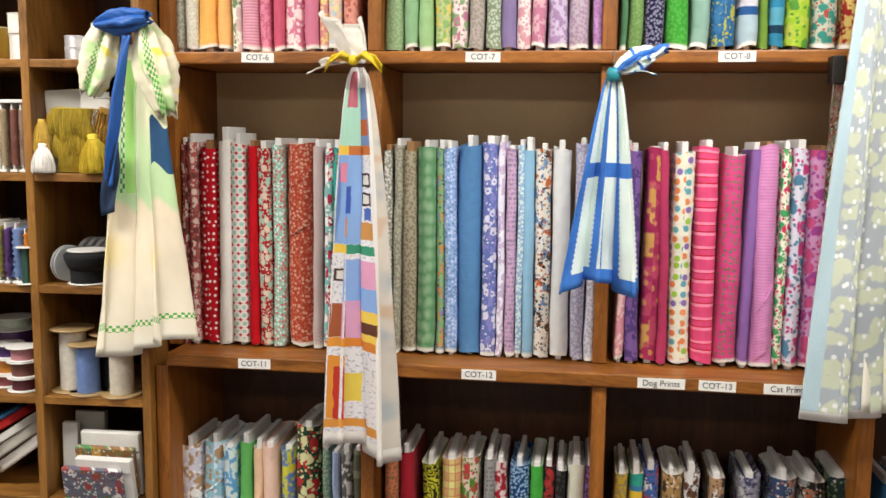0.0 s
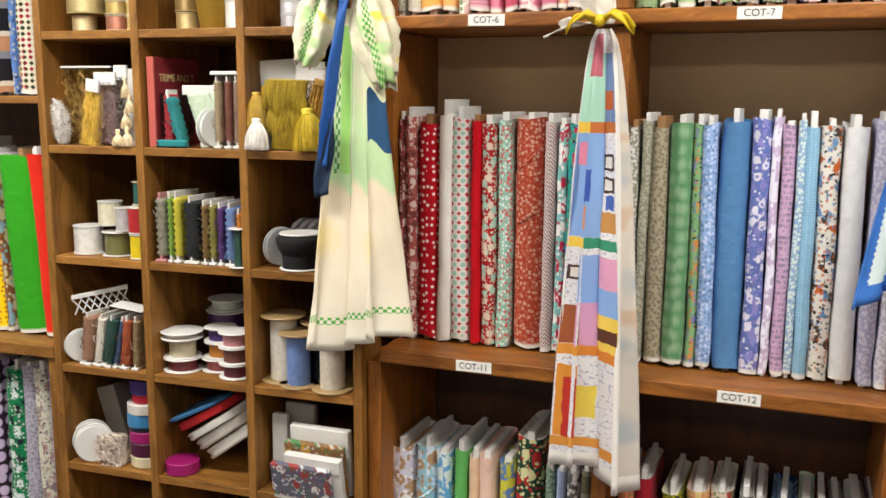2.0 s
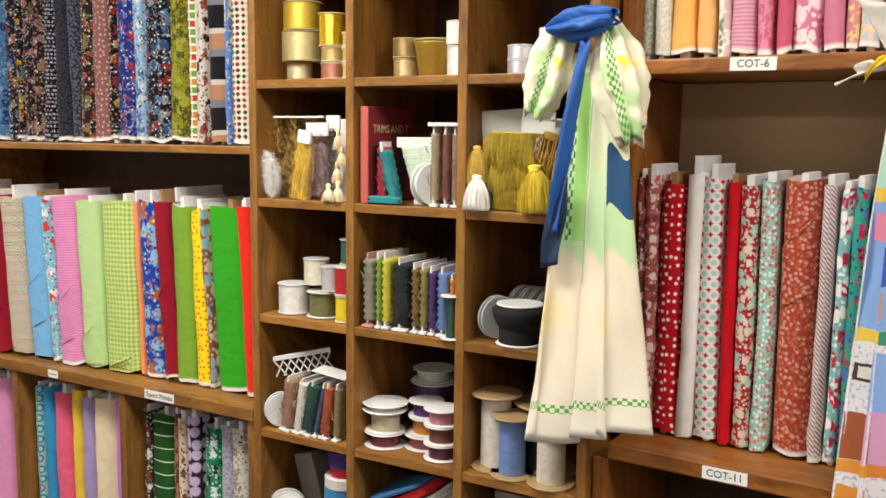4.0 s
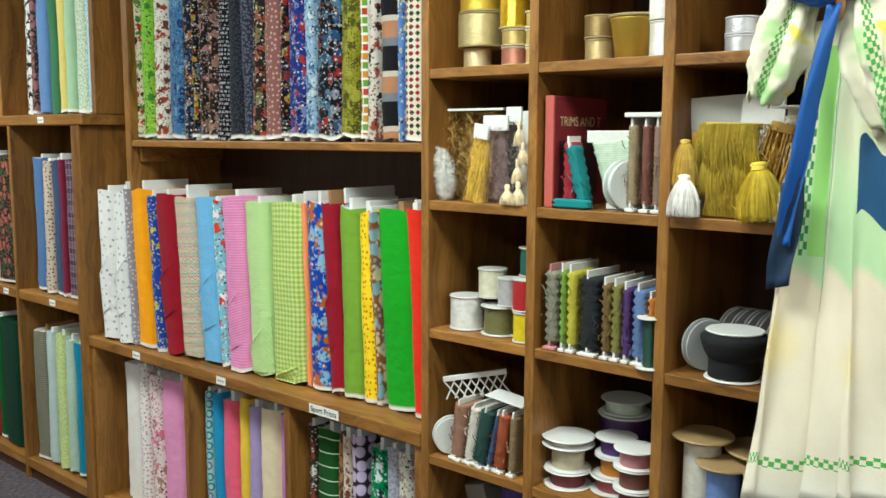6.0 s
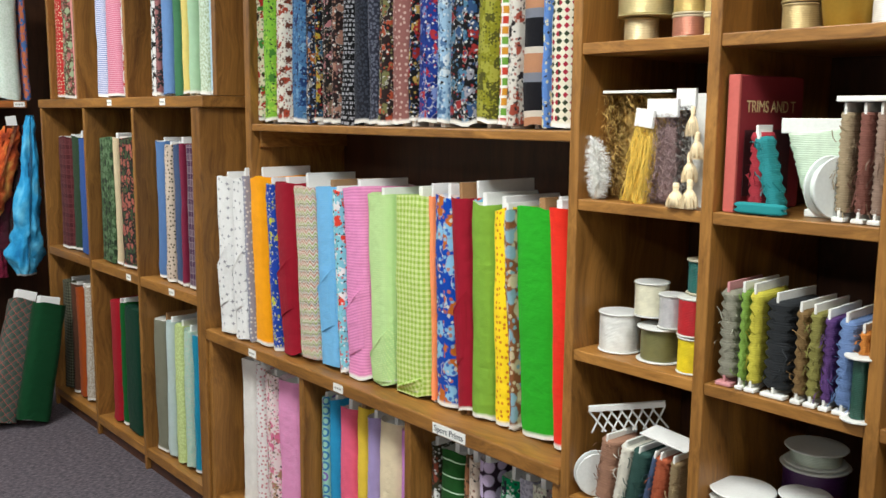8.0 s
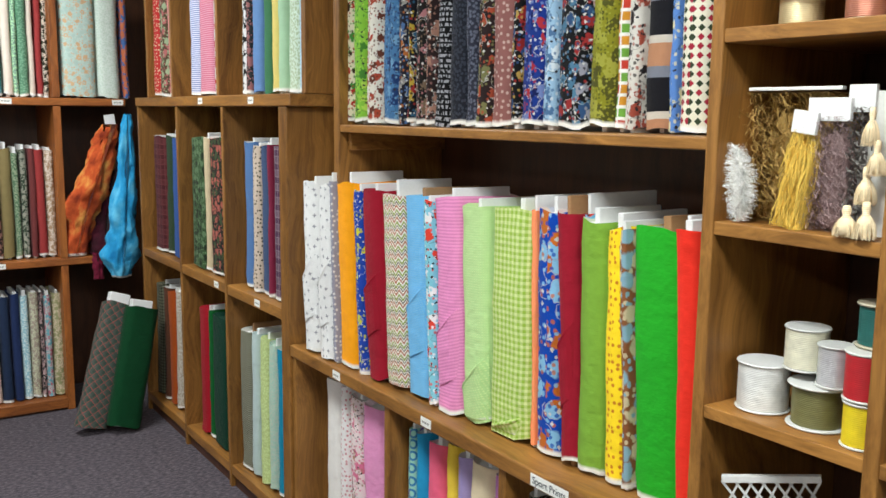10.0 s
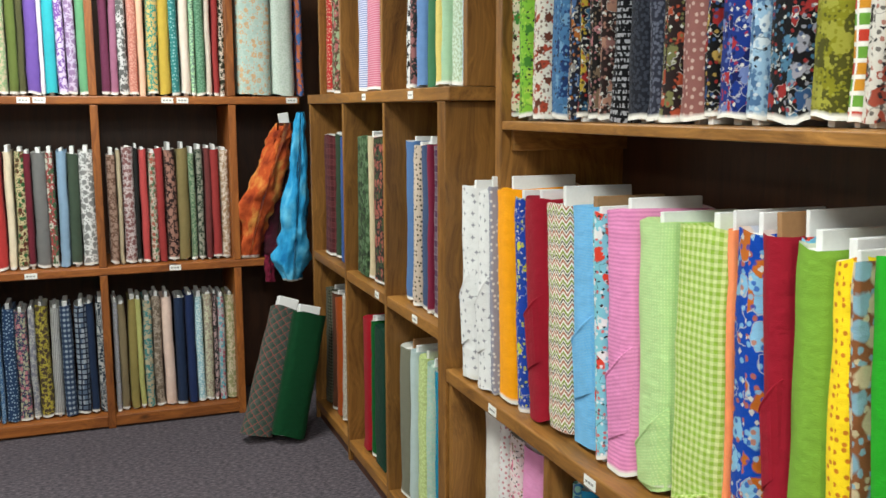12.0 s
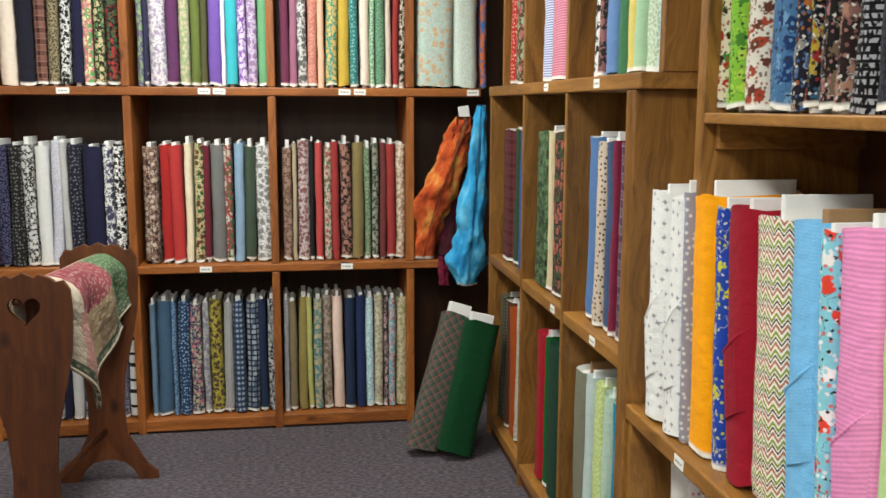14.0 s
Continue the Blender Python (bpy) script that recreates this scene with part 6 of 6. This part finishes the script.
part("bar", box(0.0, 0.17, 0.0, 0.012, 0.045, 0.058, 0.001), paint("dededc"), t)
for k in range(7):
    for sgn in (-1, 1):
        ob = part("slat", box(-0.002, 0.002, 0.004, 0.007, -0.03, 0.03), paint("d8d8d6"), t)
        ob.matrix_local = pose(0.015 + k * 0.023, 0, 0.022, 0, sgn * 32)
t = thing("white_card", pose(-1.895, F - 0.02, z + 0.19, 0, 8, 6), "white printed card lying on cord cards", "card")
part("card", box(-0.06, 0.05, 0.0, 0.07, 0.0, 0.004, 0.001), paint("e4e4e2"), t)
for dx, dz, r, h, code, back in ((-0.125, 0.0, 0.042, 0.042, "6c2c34", 0.0), (-0.125, 0.043, 0.040, 0.058, "c4bca0", 0.0), (-0.125, 0.102, 0.046, 0.022, "c8c4b8", 0.0), (-0.02, 0.0, 0.040, 0.04, "a0545c", 0.04), (-0.015, 0.041, 0.036, 0.05, "c07c28", 0.04), (-0.015, 0.092, 0.036, 0.044, "4a2a6c", 0.04), (0.065, 0.0, 0.036, 0.044, "5c2030", -0.01), (0.065, 0.045, 0.036, 0.05, "6c4038", -0.01), (0.065, 0.096, 0.036, 0.044, "b87c84", -0.01)):
    spool(-1.627 + dx, F + 0.05 + back, z + dz, r, h, code, "e4e4e2", "flat white ribbon reel stacked with others", 1.42)
spool(-1.675, F + 0.19, z, 0.062, 0.165, "3c1c4c", "c8ccc8", "large purple ribbon reel at the back", 1.12, rim=0.005)
spool(-1.675, F + 0.19, z + 0.167, 0.05, 0.035, "a8b4a8", "d0d4d0", "pale green ribbon reel on a purple one", 1.25)
for dx, dy, r, h, code, lab in ((-0.10, 0.06, 0.040, 0.20, "dcd8cc", "tall white thread cone on a wooden disc spool"), (-0.035, 0.025, 0.034, 0.16, "6c88c0", "tall blue thread spool on a wooden disc"), (0.075, 0.02, 0.036, 0.16, "cfc8b8", "tall cream thread spool on a wooden disc"), (0.02, 0.11, 0.05, 0.18, "20242c", "dark thread spool behind pale ones")):
    spool(-1.31 + dx, F + dy, z, r, h, code, "b09468", lab, 1.7, rim=0.006, shine=0.8)

# bottom cells
z = SHELF_Z[4]
spool(0, 0, 0, 0.044, 0.03, "e0e0de", "e4e4e2", "white ribbon reel standing on edge", 1.35, m=pose(-2.075, F + 0.02, z + 0.06, 90, 0, 40))
spool(0, 0, 0, 0.044, 0.03, "2a2a2c", "dcdcda", "black ribbon reel standing on edge", 1.35, m=pose(-2.11, F + 0.05, z + 0.06, 90, 0, 40))
t = thing("clear_box", pose(-2.045, F + 0.10, z, 0, -16), "clear plastic box leaning in the cubbyhole", "box")
part("box", box(-0.02, 0.05, 0.0, 0.09, 0.02, 0.22, 0.004), paint("8a847c", 0.2), t)
hank(-2.0, F - 0.01, z, 0.09, 0.05, 0.09, "d8ccc0", "heap of pale ribbon ends and lace", 120, 0.06, 0.002, 41)
zz = z
for code, h, r in (("d8d0b0", 0.035, 0.055), ("4a1836", 0.045, 0.055), ("9c1a68", 0.035, 0.055), ("1c2030", 0.014, 0.053), ("3a84b8", 0.042, 0.056), ("d8d4d0", 0.034, 0.058), ("a81c30", 0.028, 0.045), ("3c2a70", 0.045, 0.05)):
    t = thing("ribbon_roll", pose(-1.895 + random.uniform(-0.004, 0.004), F + 0.05, zz), "flat roll of satin ribbon in a colourful stack", "ribbon roll", "stacked ribbon rolls")
    part("roll", lathe([(r * 0.96, 0.0), (r, 0.003), (r, h - 0.003), (r * 0.96, h), (r * 0.3, h - 0.002)], 28), paint(code, 0.4), t)
    zz += h + 0.0005
for k, (code, tilt, lab) in enumerate((("2c6494", -26, "folded blue felt piece leaning in a stack"), ("b81c20", -30, "folded bright red felt piece in a slanting stack"), ("d8d8d4", -33, "folded white felt piece in a slanting stack"), ("c8c4bc", -35, "folded cream fabric piece in a slanting stack"), ("dcdad4", -36, "folded white fleece piece in a slanting stack"))):
    t = thing("folded_fabric", pose(-1.765 + k * 0.028, F - 0.02 + 0.012 * k, z + 0.165 - k * 0.03, 0, tilt, 4), lab, "folded fabric", "folded felts")
    part("fold", bulged(0.23, 0.22, 0.0, (0.01, 0.026, 0.024, 0.034, 0.034)[k], 2, 0.03), paint(code, 0.9), t, smooth=True).matrix_local = pose(0.09, 0, 0)
t = thing("ribbon_roll", pose(-1.755, F + 0.03, z), "magenta ribbon roll lying flat on the shelf", "ribbon roll")
part("roll", lathe([(0.05, 0.0), (0.052, 0.003), (0.052, 0.035), (0.05, 0.038), (0.02, 0.036)], 28), paint("9c1a68", 0.4), t)
for k, (x0, y0, w, h, code, lean, lab) in enumerate(((-1.42, 0.06, 0.05, 0.22, "d4d4d2", 2, "white card packet standing upright"), (-1.37, 0.09, 0.10, 0.25, "8c8a84", 3, "grey plastic packet standing upright"), (-1.275, 0.05, 0.19, 0.205, "e2e2e0", -8, "white boxed pattern packet leaning back"), (-1.28, 0.02, 0.19, 0.165, "7a6a38", -12, "printed quilt kit packet in clear wrap"), (-1.265, -0.015, 0.18, 0.145, "dcdcda", -16, "white topped kit packet leaning forward"), (-1.30, -0.03, 0.19, 0.115, "6c7468", -18, "green and grey printed kit packet"))):
    t = thing("kit_packet", pose(x0, F + y0 - 0.025, z, lean * -0.6, 0, random.uniform(-4, 4)), lab, "packet", "kit packets")
    part("packet", box(-w / 2, w / 2, 0.0, 0.022, 0.0, h, 0.004), paint(code, 0.35) if k not in (3, 5) else fabric("novelty " + ("864 c93 585 ddd" if k == 3 else "667 ddd 585 944")), t)
    if k in (2, 4):
        part("flap", box(-w / 2 + 0.002, w / 2 - 0.002, -0.004, 0.0, h * 0.72, h * 0.99, 0.001), paint("e8e8e6", 0.5), t)


# ---- the corner ----
def loft(points, radii, seed, rough, sides=36, levels=60, squash=1.0):
    """Bunched cloth round a line of points, with wrinkles; UVs in metres."""
    pts = [Vector(p) for p in points]
    count = len(pts) - 1
    length = sum((b - a).length for a, b in zip(pts, pts[1:]))

    def at(u, v):
        s = min(v, 0.9999) * count
        i = int(s)
        c = pts[i].lerp(pts[i + 1], s - i)
        r = radii[i] + (radii[i + 1] - radii[i]) * (s - i)
        a = 2 * math.pi * u
        q = Vector((math.cos(a) * 1.6, math.sin(a) * 1.6, v * 6 + seed))
        r *= 1 + rough * noise.noise(q) + rough * 0.6 * noise.noise(q * 2.3) + rough * 0.45 * (0.5 - abs(noise.noise(q * 4.1)))
        return c + Vector((r * math.cos(a) * squash, r * math.sin(a), 0))
    bm = sheet(at, sides, levels)
    layer = bm.loops.layers.uv.active
    for f in bm.faces:
        for lp in f.loops:
            lp[layer].uv = (lp[layer].uv[0] * 6.28 * max(radii), lp[layer].uv[1] * length)
    bmesh.ops.contextual_create(bm, geom=[e for e in bm.edges if e.is_boundary])
    return bm


def draped(name, label, points, radii, spec, seed, rough, core=None):
    t = thing(name, pose(*points[0]), label, "fabric bolt", "loose bolts in the corner")
    local = [tuple(a - b for a, b in zip(p, points[0])) for p in points]
    cloth_part("cloth", loft(local, radii, seed, rough, squash=0.7), fabric(spec), t)
    if core:
        part("core_board", box(-0.012, 0.012, -0.025, 0.025, 0.0, 0.09, 0.003), CARD, t, "white cardboard core").matrix_local = pose(*[a - b for a, b in zip(core, points[0])], 8, 0)
    return t


draped("orange_fabric_bolt", "orange batik bolt leaning loosely wrapped in the corner", [(-6.02, 2.265, 0.742), (-6.02, 2.30, 0.90), (-6.0, 2.335, 1.05), (-6.0, 2.40, 1.22), (-6.0, 2.44, 1.34), (-6.0, 2.465, 1.42)], [0.045, 0.062, 0.085, 0.066, 0.052, 0.036], "batik c8582a 7c2c18 e8b058", 1, 0.45, (-6.0, 2.47, 1.38))
draped("maroon_fabric_bolt", "dark maroon satin cloth slumped over the pine shelf", [(-6.02, 2.41, 0.742), (-6.02, 2.42, 0.92), (-6.02, 2.46, 1.15), (-6.03, 2.50, 1.42)], [0.07, 0.055, 0.045, 0.03], "batik 3c1020 541828 2c1418", 4, 0.4)
draped("maroon_cloth_end", "maroon cloth end hanging over the shelf edge", [(-5.955, 2.365, 0.62), (-5.955, 2.362, 0.70), (-5.96, 2.36, 0.76)], [0.022, 0.025, 0.02], "solid 6a1530", 6, 0.3)
draped("blue_fabric_bolt", "sky blue crinkled cloth hanging down in the corner", [(-5.875, 2.455, 0.635), (-5.875, 2.46, 0.74), (-5.875, 2.475, 0.88), (-5.875, 2.49, 1.05), (-5.88, 2.505, 1.22), (-5.885, 2.515, 1.38), (-5.89, 2.525, 1.475)], [0.035, 0.072, 0.066, 0.052, 0.036, 0.026, 0.014], "batik 3ca0d8 2478b0 74c8ec", 9, 0.6)


def leaning_bolt(foot, top, w, d, spec, label, seed, up):
    a, b = Vector(foot), Vector(top)
    zz = (b - a).normalized()
    xx = zz.cross(Vector((1, 0, 0))).normalized() * -1
    yy = zz.cross(xx)
    m = Matrix((xx, yy, zz)).transposed().to_4x4()
    m.translation = a
    t = thing("fabric_bolt", m, label, "fabric bolt", "loose bolts in the corner")
    h = (b - a).length
    part("cloth", bolt_cloth(w, d, h, random.Random(seed), 0.004), fabric(spec), t)
    part("core_board", box(-w * 0.30, w * 0.36, d * 0.25, d * 0.75, 0.01, h + up, 0.004), CARD, t, "white cardboard core")


leaning_bolt((-5.60, 2.195, -0.058), (-5.73, 2.385, 0.525), 0.15, 0.10, "tartan 3a4a42 60605a a8504c", "green and red plaid bolt leaning in the corner on the carpet", 5, 0.05)
leaning_bolt((-5.54, 2.335, -0.058), (-5.64, 2.475, 0.515), 0.155, 0.10, "solid 063a1c", "dark green bolt leaning in the corner on the carpet", 6, 0.035)
rq = random.Random(77)
for c, w, spec in ((2.322, 0.17, "fine c4d8d0 d4b48c b8d0c8"), (2.468, 0.115, "print d6e2da c8d8cc")):
    bolt(c, w, spec, -5.985, 1.552, 0.58, depth=0.2, west=True, group="quilted rolls", where="on the corner shelf", rnd=rq)
bolt(2.556, 0.03, "floral 4466a0 b86848", -6.0, 1.552, 0.58, west=True, group="quilted rolls", where="on the corner shelf", rnd=rq)


# ---- quilt rack ----
def outline_board(profile, thick, heart=None):
    """A flat board in the local y-z plane, mirrored about y = 0, with a heart cut through."""
    bm = bmesh.new()
    loop = [bm.verts.new((0, y, z)) for y, z in profile]
    edges = [bm.edges.new((a, b)) for a, b in zip(loop, loop[1:] + loop[:1])]
    if heart:
        ring = []
        for k in range(28):
            a = 2 * math.pi * k / 28
            ring.append(bm.verts.new((0, heart[1] * 16 * math.sin(a) ** 3 / 16, heart[0] + heart[1] * (13 * math.cos(a) - 5 * math.cos(2 * a) - 2 * math.cos(3 * a) - math.cos(4 * a)) / 16)))
        edges += [bm.edges.new((a, b)) for a, b in zip(ring, ring[1:] + ring[:1])]
    bmesh.ops.triangle_fill(bm, use_beauty=True, use_dissolve=False, edges=edges)
    faces = bm.faces[:]
    made = bmesh.ops.extrude_face_region(bm, geom=faces)
    bmesh.ops.translate(bm, verts=[v for v in made["geom"] if isinstance(v, bmesh.types.BMVert)], vec=(thick, 0, 0))
    return bm


def rack_profile():
    right = [(0.02, 0.085), (0.06, 0.075), (0.095, 0.045), (0.12, 0.0), (0.195, 0.0), (0.19, 0.03), (0.15, 0.06), (0.115, 0.12), (0.075, 0.19), (0.07, 0.30), (0.08, 0.42), (0.115, 0.56), (0.14, 0.68), (0.148, 0.80), (0.145, 0.875), (0.125, 0.905), (0.10, 0.90), (0.085, 0.912), (0.05, 0.925), (0.035, 0.915), (0.0, 0.93)]
    return right + [(-y, z) for y, z in right[::-1] if y > 0]


RACK = wood("rack_pine", "3e1e0c", "6e3c1a", "z", 0.12)
t = thing("quilt_rack", pose(-5.14, 0.83, FLOOR) @ Matrix.Diagonal((1, 1, 1.07, 1)), "brown pine quilt rack with a heart cut-out and trestle feet", "quilt rack")
part("end_board", outline_board(rack_profile(), 0.022, (0.815, 0.052)), RACK, t).matrix_local = pose(0.33, -0.035, 0)
part("end_board", outline_board(rack_profile(), 0.022, (0.815, 0.052)), RACK, t).matrix_local = pose(-0.33, 0.06, 0)
for yy, zz in ((0.0, 0.84), (-0.05, 0.70), (0.09, 0.70), (0.02, 0.20)):
    ob = part("rail", lathe([(0.012, 0.0), (0.012, 0.66)], 12), RACK, t, smooth=True)
    ob.matrix_local = pose(-0.315, yy + 0.03, zz, 0, 90, -8.2)


def quilt_material():
    n = Nodes("quilt_cloth", 0.95)
    uv = n.node("ShaderNodeUVMap")
    sep = n.tree.nodes.new("ShaderNodeSeparateXYZ")
    n.put(sep.inputs[0], uv)
    # patches sewn together with wavering seams
    ns = n.node("ShaderNodeTexNoise", Vector=uv, Scale=70.0, Detail=3.0)
    slow = n.node("ShaderNodeTexNoise", Vector=uv, Scale=5.0, Detail=2.0)
    pu = n.math("MULTIPLY_ADD", slow, 0.10, n.math("SUBTRACT", sep.outputs[0], 0.05))
    pv = n.math("MULTIPLY_ADD", slow, 0.06, n.math("SUBTRACT", sep.outputs[1], 0.03))
    crown = n.ramp(pu, [(0.0, rgb("447448")), (0.30, rgb("943a4a")), (0.56, rgb("8a2c40")), (0.80, rgb("d8ccb8")), (0.90, rgb("c4b4a2"))], True)
    far_side = n.ramp(pu, [(0.0, rgb("d0b898")), (0.35, rgb("d8c0a4")), (0.62, rgb("c88c78")), (0.84, rgb("dcd2c0"))], True)
    skirt_side = n.ramp(pu, [(0.0, rgb("44704a")), (0.36, rgb("8c7a5c")), (0.48, rgb("b09c78")), (0.66, rgb("c08c84")), (0.82, rgb("c8bca8"))], True)
    col = n.mix(n.below(pv, 0.40, 0.006), crown, far_side)
    col = n.mix(n.math("GREATER_THAN", pv, 0.66), col, skirt_side)
    col = n.mix(n.math("GREATER_THAN", pv, 0.93), col, rgb("38523c"))
    flower = n.tree.nodes.new("ShaderNodeTexVoronoi")
    flower.voronoi_dimensions = "2D"
    n.put(flower.inputs["Vector"], uv)
    flower.inputs["Scale"].default_value = 34.0
    col = n.mix(n.math("MULTIPLY", n.below(flower.outputs["Distance"], 0.25, 0.08), 0.35), col, rgb("d8ccc0"))
    # mottled brown mix, deepened so the quilt's shade is in its colour
    n.put(n.bsdf.inputs["Base Color"], n.mix(n.math("MULTIPLY", ns, 0.6), col, rgb("5c4c44")))
    puffs = n.node("ShaderNodeTexNoise", Vector=uv, Scale=16.0, Detail=2.0)
    n.bump(n.math("MULTIPLY_ADD", ns, 0.3, puffs), 0.6, 0.02)
    return n.mat


def quilt_shape(u, v):
    # over the top rail: v runs from the far hem up and down to the near hem
    rise = max(0.0, 1.0 - abs(u - 0.66) / 0.34)
    length = 0.21 + 0.05 * math.sin(u * 7.0) + 0.30 * rise
    s = -0.34 * (0.42 - v) / 0.42 if v < 0.42 else length * 1.15 * (v - 0.42) / 0.58
    wob = 0.018 * noise.noise(Vector((u * 4, v * 4, 3)))
    bow = 0.085
    a = max(-1.45, min(1.45, s / bow))
    y = bow * math.sin(a) + 0.04 * min(1.0, max(0.0, abs(s) - 0.12) * 4) * (1 if s > 0 else -1) * (1 - u)
    z = 0.80 + bow * math.cos(a) - max(0.0, abs(s) - 1.45 * bow)
    y += 0.030 * math.sin(u * 15 + v * 3) * min(1.0, abs(s) * 3) + wob
    return (-0.30 + 0.58 * u, y + 0.07 - 0.085 * u, max(0.22, z) + wob * 0.5)


cloth = thing("quilt", pose(-5.14, 0.83, FLOOR) @ Matrix.Diagonal((1, 1, 1.07, 1)), "rose and green patchwork quilt draped over the rack", "quilt")
cloth_part("quilt_cloth", sheet(quilt_shape, 48, 50), quilt_material(), cloth).modifiers[0].thickness = 0.012
QUILT_HEM = plain("quilt_hem", "b4a894", 0.95, grain=90)
for v0, v1 in ((0.0, 0.02), (0.98, 1.0)):
    hem = cloth_part("hem", sheet(lambda u, v, a=v0, b=v1: quilt_shape(u, a + (b - a) * v), 30, 2), QUILT_HEM, cloth, "cream bound hem")
    hem.modifiers[0].thickness = 0.015
